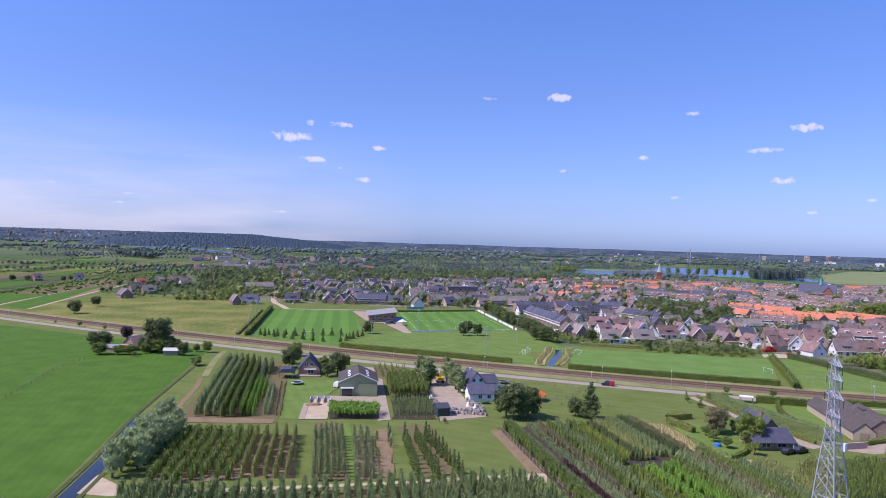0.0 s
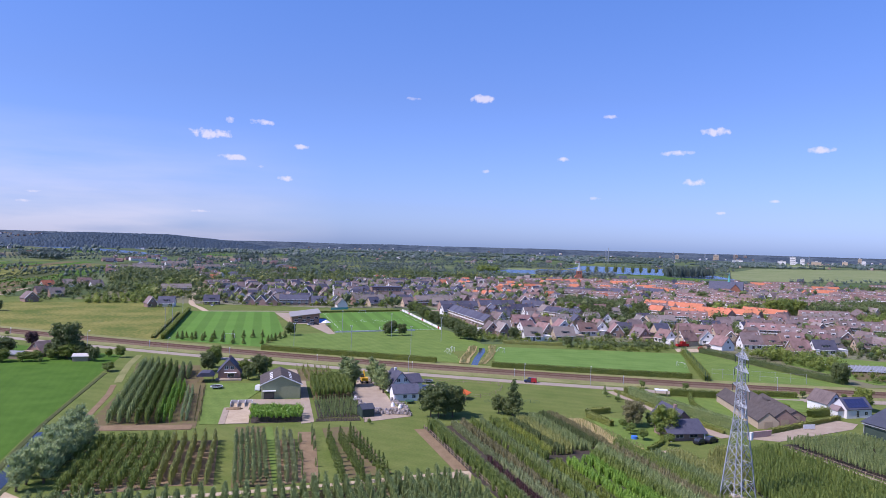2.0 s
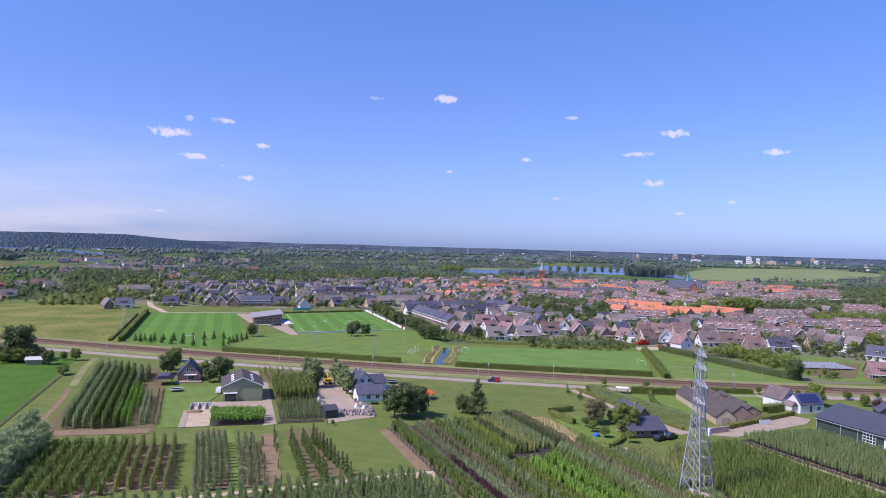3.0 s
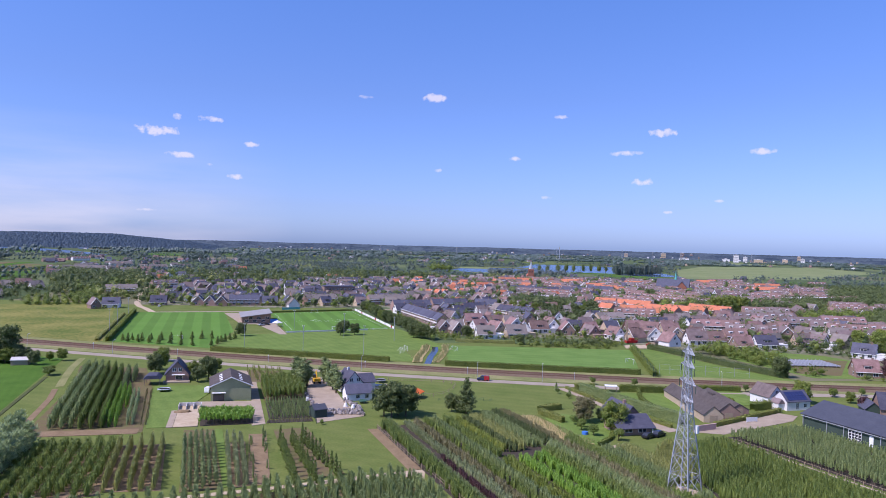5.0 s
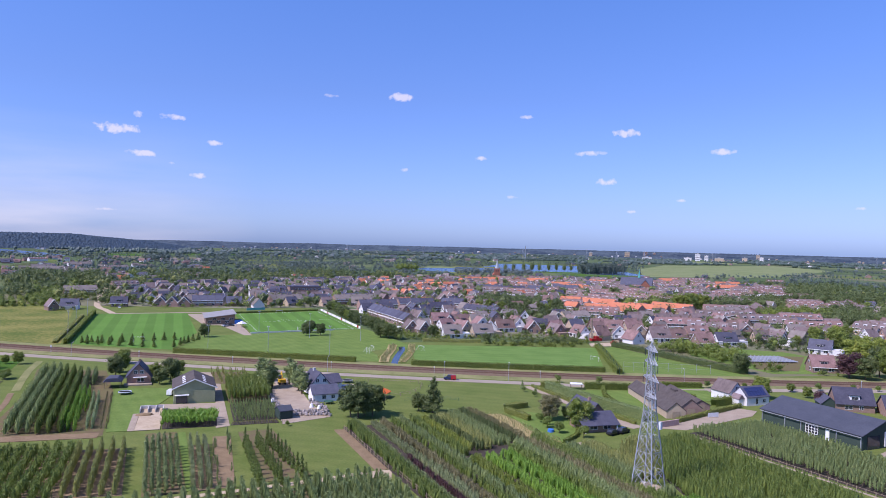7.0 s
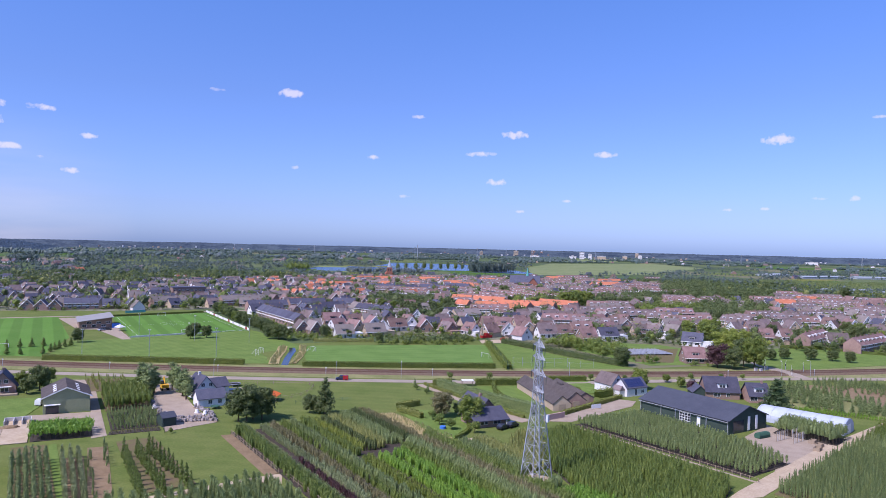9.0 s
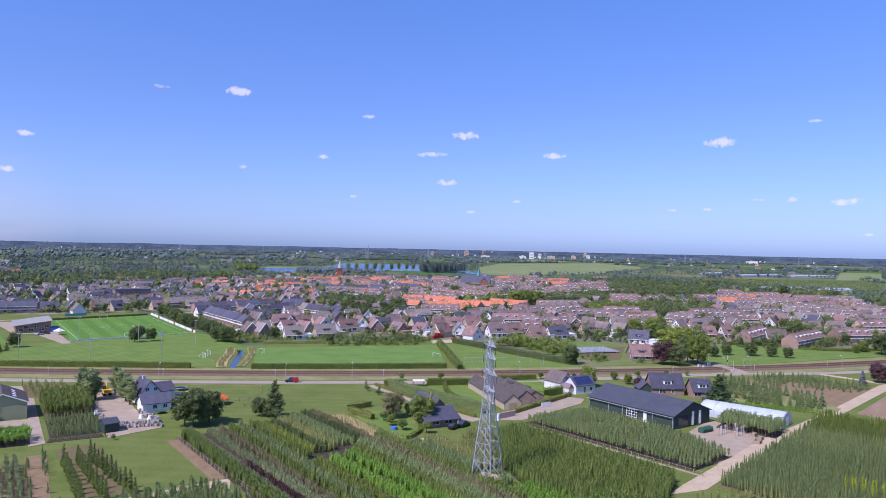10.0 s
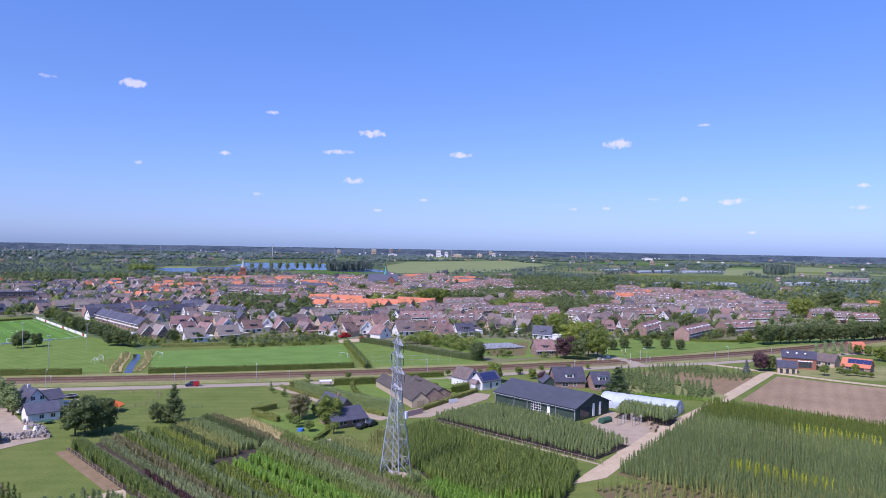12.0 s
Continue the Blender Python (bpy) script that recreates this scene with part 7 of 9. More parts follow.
# no hole in the wall: a dark sheet paints the shade inside the bay
opening(shed, "open_bay", slab(GLASS, (-1.7, 1.7, -0.06, 0.02, 0, 2.6)), -3.8, -0.02, 0, label="dark panel painting the shade of an open bay")
opening(shed, "canopy", slab(FRAME, (-2.1, 2.1, -1.4, 0, 2.7, 2.85)), -3.8, 0, 0, label="pale canopy over the bay")
for sx in (-1, 1):
    for j in range(4):
        me = slab(FRAME, (-0.5, 0.5, -0.7, 0.7, 0, 0.05))
        p = part("rooflight", me, None, shed, "pale translucent rooflight")
        p.matrix_basis = Matrix.Translation((sx * 3.1, 2.6 + 3.0 * j, 6.32)) @ pose(0, 0, 0, 0, sx * 23.5, 0)
for sx in (-1, 1):
    p = part("verge_trim", slab(FRAME, (-3.75, 3.75, -0.06, 0.06, 0, 0.3)), None, shed, "white verge trim")
    p.matrix_basis = Matrix.Translation((sx * 3.35, -0.46, 5.95)) @ pose(0, 0, 0, 0, sx * 23.5, 0)

cottage = thing("house", "brown brick gabled house with dark roof and white awning", "house", front((-53, 269.5), (-45.4, 270.5)))
shell(cottage, 7.8, 10, 2.7, 4.4, WALL["k"], ROOF["d"], eave=0.6)
for x in (-1.0, 1.0):
    opening(cottage, "window", WIN, x, 0, 3.6)
opening(cottage, "window", WIN_WIDE, 0.6, 0, 0.8)
opening(cottage, "awning", slab(FRAME, (-2.2, 2.2, -1.3, 0, 2.5, 2.65)), 0.4, 0, 0, label="white awning")
opening(cottage, "terrace", slab(PAVING, (-4.6, 4.4, -3.2, 0, 0, 0.5)), 0, 0, 0, label="pale raised terrace")
opening(cottage, "chimney", slab(WALL["k"], (-0.4, 0.4, 5.5, 6.2, 6.2, 8.0)), 0, 0, 0)
carport = thing("carport", "open carport with a dark tiled roof", "carport", front((-59, 262.5), (-53.6, 263)))
for x in (-2.4, 2.4):
    for y in (0.3, 5.5):
        opening(carport, "post", slab(WOOD, (x - 0.1, x + 0.1, y - 0.1, y + 0.1, 0, 2.4)), 0, 0, 0)
part("roof", prism(bmesh.new(), ((-3.0, 2.3), (3.0, 2.3), (1.6, 3.6), (-1.6, 3.6)), -0.4, 6.2), ROOF["d"], carport)

white_house = thing("house", "white rendered house with a dark slate roof and wing", "house", front((9.6, 246), (16.8, 248.5)))
shell(white_house, 7.2, 9, 3.0, 4.2, WALL["w"], ROOF["d"], eave=0.5)
for x in (-1.1, 1.5):
    opening(white_house, "window", WIN, x, 0, 3.9)
opening(white_house, "chimney", slab(WALL["w"], (-0.4, 0.4, 5.5, 6.2, 6.4, 8.0)), 0, 0, 0)
shell(white_house, 6.5, 7.5, 2.6, 2.2, WALL["w"], ROOF["d"], along=True, x=6.6, y=4.5, wall_label="white side wing")
garage = thing("garage", "white rendered garage wing with a dark slate roof", "garage", front((10.2, 234.0), (18.6, 235.6)))
shell(garage, 8.4, 6.6, 2.7, 2.2, WALL["w"], ROOF["d"], along=True)
for x in (-0.6, 2.4):
    opening(garage, "window", WIN, x, 0, 0.9)
opening(garage, "annex", slab(DARK_CLAD, (4.25, 8.2, 0.6, 6.8, 0, 2.6)), 0, 0, 0, label="dark timber annex")
opening(garage, "annex_roof", slab(BARN_ROOF, (4.1, 8.5, 0.2, 7.1, 2.6, 2.85)), 0, 0, 0, label="flat dark annex roof")

bungalow = thing("bungalow", "brown brick bungalow with dark pyramid roofs and porch", "house", front((83.5, 187), (93.5, 187.6)))
shell(bungalow, 10, 9, 2.5, 2.2, WALL["k"], ROOF["d"], along=True, eave=1.1)
shell(bungalow, 7, 13, 2.6, 3.6, WALL["k"], ROOF["d"], x=3.0, y=7.5, eave=0.6)
opening(bungalow, "window", WIN_WIDE, -2, 0, 0.8), opening(bungalow, "window", WIN_WIDE, 2.2, 0, 0.8)
for x in (-4.9, 4.9):
    opening(bungalow, "porch_post", slab(FRAME, (x - 0.1, x + 0.1, -1.0, -0.8, 0, 2.1)), 0, 0, 0, label="white porch post")
opening(bungalow, "chimney", slab(WALL["k"], (2.6, 3.4, 12, 12.8, 5.4, 7.2)), 0, 0, 0)

# old poultry barns with fibre-cement roofs
for i, (p0, p1, d, hw, hr) in enumerate((((116.4, 199.6), (122.4, 199.0), 37, 2.4, 2.4), ((122.8, 201.5), (129.6, 202.6), 34, 2.5, 2.6), ((129.8, 205.5), (135.4, 207.5), 26, 2.1, 1.6))):
    ob = thing("old_barn", "long old barn with weathered grey corrugated roof", "barn", pose((p0[0] + p1[0]) / 2, (p0[1] + p1[1]) / 2, 0, 0, 0, -9))
    shell(ob, math.hypot(p1[0] - p0[0], p1[1] - p0[1]), d, hw, hr, WALL["e"] if i == 0 else WALL["k"], FIBRE, eave=0.25)
    opening(ob, "barn_door", slab(WOOD, (-1.2, 1.2, -0.1, 0, 0, 2.2)), 0, -0.02, 0, label="brown wooden barn door")
    if i == 1:
        opening(ob, "roof_vent", slab(FIBRE, (-0.5, 0.5, 12, 16, 4.9, 5.7)), 0, 0, 0)
garden_wall = thing("garden_wall", "pinkish rendered garden wall beside the drive", "wall", front((107.3, 189.2), (115.8, 191.8)))
part("wall", boxes((-4.4, 4.4, -0.15, 0.15, 0, 1.7), (-4.5, 4.5, -0.22, 0.22, 1.7, 1.8)), PINK_BRICK, garden_wall)
board = thing("sign_board", "pale blank board beside the yard hedge", "board", front((129.7, 198.3), (133.8, 198.8)))
part("panel", boxes((-2, 2, -0.05, 0.05, 0.4, 1.7)), BOARD, board)
for x in (-1.8, 1.8):
    part("post", boxes((x - 0.06, x + 0.06, 0.06, 0.16, 0, 1.7)), STEEL, board)

villa = thing("house", "white rendered house with brown roof and solar wing", "house", front((153.5, 212.3), (163.0, 213.6)))
shell(villa, 9.6, 6.5, 3.0, 2.9, WALL["w"], ROOF["d"], along=True, eave=0.3)
shell(villa, 6.4, 9.0, 3.2, 3.4, WALL["w"], ROOF["b"], x=-3.0, y=6.6, eave=0.3)
opening(villa, "window", WIN_TALL, -0.6, 0, 0.4), opening(villa, "window", WIN, 2.6, 0, 0.9), opening(villa, "window", WIN, -3.0, 6.6, 4.0)
for i in range(6):
    for j in range(2):
        p = part("solar_panel", slab(SOLAR, (-0.62, 0.62, -0.85, 0.85, 0, 0.06)), None, villa, "blue-black solar panel")
        p.matrix_basis = Matrix.Translation((-3.4 + 1.32 * i, 0.78 + 1.3 * j, 3.98 + 1.17 * j)) @ pose(0, 0, 0, 41.7, 0, 0)
part("porch_roof", prism(bmesh.new(), ((-7.4, 2.2), (-4.6, 2.2), (-6.0, 3.8)), 1.0, 5.0), ROOF["b"], villa)
opening(villa, "porch", slab(WALL["w"], (-7.2, -4.82, 1.2, 5.0, 0, 2.3)), 0, 0, 0)

barn = thing("barn", "large dark green steel barn with a blue-grey roof", "barn", front((144.9, 193), (151.0, 160.4)))
shell(barn, 33.2, 17.5, 4.0, 3.2, DARK_CLAD, BARN_ROOF, along=True, eave=0.6)
opening(barn, "glass_door", slab(GLASS, (-2.0, 2.0, -0.1, 0.0, 0.0, 3.2)), 1.2, -0.02, 0, label="glazed barn door")
for i in range(5):
    opening(barn, "door_bar", slab(FRAME, (-2.05, 2.05, -0.16, -0.1, i * 0.78, i * 0.78 + 0.1)), 1.2, -0.02, 0, label="white glazing bar")
for i in range(5):
    opening(barn, "door_bar", slab(FRAME, (i * 1.0 - 2.05, i * 1.0 - 1.95, -0.19, -0.1, 0, 3.2)), 1.2, -0.02, 0, label="white glazing bar")
opening(barn, "door", slab(FRAME, (-0.6, 0.6, -0.1, 0.0, 0, 3.0)), 6.2, -0.02, 0, label="white side door")
for x in (-16.3, -8, -2.4, 9, 16.3):
    opening(barn, "downpipe", slab(STEEL, (-0.1, 0.1, -0.25, -0.05, 0, 3.9)), x, 0, 0, label="grey downpipe")
opening(barn, "gutter", slab(STEEL, (-16.7, 16.7, -0.75, -0.55, 3.45, 3.62)), 0, 0, 0, label="grey gutter")
# a dark sheet on the gable paints the shade within the open gate
opening(barn, "gate", slab(GLASS, (-2.4, 2.4, -0.1, 0, 0, 3.6)), 16.64, 4.2, 0, 90, "dark panel painting the shade of an open gate")
for y in (9.0, 12.5):
    opening(barn, "window", slab(FRAME, (-0.5, 0.5, -0.12, 0, 0.4, 4.4)), 16.64, y, 0, 90, "tall pale strip window")

tunnel = thing("poly_tunnel", "white plastic poly tunnel with rounded roof", "poly tunnel", front((183, 149.5), (191.4, 153.2)))
arc = [(4.7 * math.cos(a), 1.4 + 2.9 * math.sin(a)) for a in [math.pi * i / 12 for i in range(13)]]
part("cover", prism(bmesh.new(), [(4.7, 0), *arc, (-4.7, 0)], 0, 25), PLASTIC, tunnel)
for j in range(7):
    bm = bmesh.new()
    for (x0, z0), (x1, z1) in zip(arc, arc[1:]):
        bar(bm, (x0 * 1.01, 0.3 + 4.05 * j, z0 * 1.01), (x1 * 1.01, 0.3 + 4.05 * j, z1 * 1.01), 0.05)
    part("hoop", bm, STEEL, tunnel, "thin steel hoop")
part("end_door", boxes((-1.4, 1.4, -0.08, -0.02, 0, 2.8)), FRAME, tunnel, "white end door")

for p0, p1, d, hw, hr in (((180, 202.5), (190.5, 197.5), 9, 2.8, 4.4), ((190.2, 192.6), (196.6, 189.8), 8, 2.6, 3.6)):
    ob = thing("house", "brick house with dark tiled roof and dormer", "house", front(p0, p1))
    shell(ob, math.hypot(p1[0] - p0[0], p1[1] - p0[1]), d, hw, hr, WALL["k"], ROOF["d"], along=True, eave=0.5)
    opening(ob, "dormer", slab(FRAME, (-1.5, 1.5, 0.9, 3.6, hw + 0.8, hw + 2.5)), 0, 0, 0, label="white dormer")
    opening(ob, "dormer_roof", slab(ROOF["d"], (-1.75, 1.75, 0.6, 3.8, hw + 2.5, hw + 2.7)), 0, 0, 0)
    opening(ob, "dormer_window", window_mesh(2.2, 1.1), 0, 0.87, hw + 1.1)
    opening(ob, "window", WIN_WIDE, -2.0, 0, 0.8), opening(ob, "window", WIN, 1.8, 0, 0.9)
    opening(ob, "chimney", slab(WALL["k"], (1.6, 2.3, d / 2 - 0.3, d / 2 + 0.4, hw + hr - 0.8, hw + hr + 1.0)), 0, 0, 0)
low = thing("garden_shed", "low dark slate-roofed outbuilding beside the house", "shed", front((176.5, 205), (181, 203)))
shell(low, 5, 7, 2.0, 2.2, DARK_CLAD, ROOF["d"], eave=0.3)
for p0, p1, d, hw, hr, roof, wall, word in (((291, 183.6), (295.6, 177.4), 9, 2.6, 2.2, "d", WALL["e"], "low brick outbuilding with dark roof"), ((305, 190.4), (312.4, 178.6), 11, 5.0, 2.6, "d", CHURCH_BRICK, "red brick barn with a dark slate roof"), ((325, 188), (327, 178.5), 8, 2.6, 3.0, "b", WALL["e"], "buff farmhouse with a brown roof"), ((323, 173.5), (326, 162.5), 8, 2.4, 3.2, "o", WALL["k"], "brick house with orange roof and solar panels"), ((384, 200), (392, 196.5), 8, 2.4, 3.2, "o", WALL["k"], "brick house with a bright orange roof")):
    ob = thing("barn" if "barn" in word or "outbuilding" in word else "house", word, "building", front(p0, p1))
    w = math.hypot(p1[0] - p0[0], p1[1] - p0[1])
    shell(ob, w, d, hw, hr, wall, ROOF[roof], along=True, eave=0.35)
    if "outbuilding" in word:
        for x in (-2.4, 0.0, 2.4):
            opening(ob, "stable_door", slab(GLASS, (-0.6, 0.6, -0.06, 0.02, 0, 2.0)), x, -0.02, 0, label="dark stable doorway")
    else:
        opening(ob, "window", WIN_WIDE, -w * 0.22, 0, 0.9), opening(ob, "window", WIN_WIDE, w * 0.2, 0, 0.9)
    if "barn" in word:
        opening(ob, "lintel", slab(FRAME, (-0.5, 5.4, -0.12, 0, 3.6, 4.0)), 0, -0.02, 0, label="pale beam over a wide opening")
        opening(ob, "barn_window", slab(GLASS, (-0.2, 5.1, -0.06, 0.02, 0.9, 3.6)), 0, -0.02, 0, label="wide dark barn opening")
        for x in (-4.6, -1.0, 2.6):
            p = part("rooflight", slab(FRAME, (-0.35, 0.35, -0.5, 0.5, 0, 0.05)), None, ob, "pale rooflight")
            p.matrix_basis = Matrix.Translation((x, d * 0.3, hw + hr * 0.6 + 0.3)) @ pose(0, 0, 0, math.degrees(math.atan2(hr, d / 2)), 0, 0)
    if "solar" in word:
        for i in range(6):
            p = part("solar_panel", slab(SOLAR, (-0.75, 0.75, -1.3, 1.3, 0, 0.06)), None, ob, "blue-black solar panel")
            p.matrix_basis = Matrix.Translation((-2.6 + 1.56 * i, d * 0.29, hw + hr * 0.58 + 0.32)) @ pose(0, 0, 0, math.degrees(math.atan2(hr, d / 2)), 0, 0)

farm = thing("farmhouse", "dark-roofed brick farmhouse among tall trees", "house", front((-141.5, 319), (-134, 314.5)))
shell(farm, 8.8, 11, 2.3, 3.6, WALL["k"], ROOF["b"], eave=0.6)
opening(farm, "window", WIN, -1.4, 0, 0.9), opening(farm, "window", WIN, 1.4, 0, 0.9), opening(farm, "window", WIN, 0, 0, 3.6)
opening(farm, "veranda", slab(PAVING, (-4.0, 4.0, -2.6, 0, 2.2, 2.4)), 0, 0, 0, label="grey veranda roof")
for x in (-3.8, 3.8):
    opening(farm, "veranda_post", slab(WOOD, (x - 0.1, x + 0.1, -2.5, -2.3, 0, 2.2)), 0, 0, 0)
lean = thing("shed", "low shed with a dull blue-grey roof", "shed", front((-146, 309), (-140, 308)))
shell(lean, 6, 6, 2.0, 0.9, WOOD, SMOKED, along=True, eave=0.3)
hut = thing("shed", "small wooden shed with a pale roof", "shed", front((-118, 304.5), (-112, 305.5)))
shell(hut, 6, 5, 2.0, 0.8, WOOD, CONCRETE, along=True, eave=0.3)
hut = thing("garden_hut", "small grey hut at the stone yard", "shed", front((0.0, 212.2), (3.6, 213.6)))
shell(hut, 3.8, 4.4, 2.4, 1.0, DARK_CLAD, BARN_ROOF, along=True, eave=0.25)
shelter = thing("shelter", "open paddock shelter with an orange tarpaulin roof", "shelter", front((28.9, 237.8), (34.1, 235.2)))
part("roof", prism(bmesh.new(), ((-3.2, 1.9), (0, 3.0), (3.2, 1.9), (3.2, 2.05), (0, 3.15), (-3.2, 2.05)), 0, 5), ORANGE_CLOTH, shelter)
for x in (-2.8, 2.8):
    for y in (0.3, 4.7):
        part("post", boxes((x - 0.08, x + 0.08, y - 0.08, y + 0.08, 0, 2.0)), WOOD, shelter)

# clubhouse, school, flats, hall, church
CLUB_ROOF = shader("grey standing-seam roof", (0.25, 0.245, 0.235), (0.33, 0.32, 0.31), 0.3, 0.6, 0.1, 8, where="Object")
club = thing("clubhouse", "brown clubhouse with a grey mono-pitch roof", "clubhouse", pose(-37, 456, 0, 0, 0, 8))
part("wall", prism(bmesh.new(), ((-8.5, 0), (8.5, 0), (8.5, 6.15), (-8.5, 4.0)), 0, 28), WALL["k"], club)
part("roof", prism(bmesh.new(), ((-9.5, 3.9), (9.5, 6.3), (9.5, 6.6), (-9.5, 4.2)), -1.8, 29), CLUB_ROOF, club)
for i in range(6):
    opening(club, "window", WIN_WIDE, -6 + 2.5 * i, 0, 2.6 if i % 2 else 0.9)
opening(club, "blue_container", slab(BLUE_CLOTH, (8.4, 13, -1, 3, 0, 2.4)), 0, 0, 0, label="bright blue container")
canopy = thing("party_tent", "white pointed party tent by the clubhouse", "tent", pose(-23.5, 441, 0))
bm = bmesh.new()
bmesh.ops.create_cone(bm, cap_ends=True, segments=4, radius1=3.2, radius2=0.1, depth=1.6)
bm.transform(Matrix.Translation((0, 0, 3.0)))
part("roof", bm, BOARD, canopy)
for a in range(4):
    part("post", boxes((-0.06, 0.06, -0.06, 0.06, 0, 2.3)), STEEL, canopy).location = (3.0 * math.cos(a * 1.5708), 3.0 * math.sin(a * 1.5708), 0)


def block(name, p0, p1, d, h, wall, roof, label, category, floors=2, bays=6):
    ob = thing(name, label, category, front(p0, p1))
    w = math.hypot(p1[0] - p0[0], p1[1] - p0[1])
    part("wall", boxes((-w / 2, w / 2, 0, d, 0, h)), wall, ob)
    part("roof", boxes((-w / 2 - 0.4, w / 2 + 0.4, -0.4, d + 0.4, h, h + 0.4)), roof, ob)
    pane = window_mesh(w / bays * 0.55, 1.4)
    for f in range(floors):
        for i in range(bays):
            opening(ob, "window", pane, -w / 2 + w * (i + 0.5) / bays, 0, 0.9 + f * (h - 0.6) / floors)
    return ob


block("school", (213, 662), (256, 658), 18, 4.4, WALL["k"], CONCRETE, "long flat-roofed brick school building", "school", 1, 10)
block("apartment_block", (6, 664), (34, 668), 14, 10.5, WALL["k"], ROOF["d"], "brown brick apartment block with three storeys", "apartment block", 3, 8)
block("farm_barn", (-176, 686), (-164, 692), 18, 6.0, GREEN_STEEL, CONCRETE, "green steel barn beside the lane", "barn", 1, 3)
block("care_home", (470, 640), (520, 660), 16, 7, CHURCH_BRICK, CONCRETE, "red brick block with a flat roof", "building", 2, 9)
hall = thing("parish_hall", "dark-roofed brick church hall with a green spire", "church", front((412, 826), (446, 806)))
shell(hall, 38, 30, 7.0, 9.5, CHURCH_BRICK, ROOF["d"], along=True, eave=0.6)
shell(hall, 14, 34, 6.0, 8.0, CHURCH_BRICK, ROOF["d"], x=11, y=-5, eave=0.6)
bm = bmesh.new()
bmesh.ops.create_cone(bm, cap_ends=True, segments=8, radius1=1.7, radius2=0.05, depth=11)
bm.transform(Matrix.Translation((3, 14, 21.5)))
part("spire", bm, COPPER, hall, "green copper spire")
for i in range(4):
    opening(hall, "window", WIN_TALL, -15 + 4 * i, 0, 2.5)
church = thing("church", "red brick church with a square tower and grey spire", "church", pose(318, 1045, 0, 0, 0, -15))
part("tower", boxes((-4.2, 4.2, 0, 8.4, 0, 18)), CHURCH_BRICK, church)
bm = bmesh.new()
bmesh.ops.create_cone(bm, cap_ends=True, segments=8, radius1=3.6, radius2=0.05, depth=13)
bm.transform(Matrix.Translation((0, 4.2, 24)))
part("spire", bm, FAR_GLASS, church, "slender grey slate spire")
shell(church, 12, 26, 8, 6, CHURCH_BRICK, ROOF["o"], x=0, y=8.5, eave=0.4)
for x in (-1.6, 1.6):
    opening(church, "louvre", slab(GLASS, (x - 0.7, x + 0.7, -0.1, 0.1, 13, 16)), 0, -0.02, 0, label="dark belfry opening")


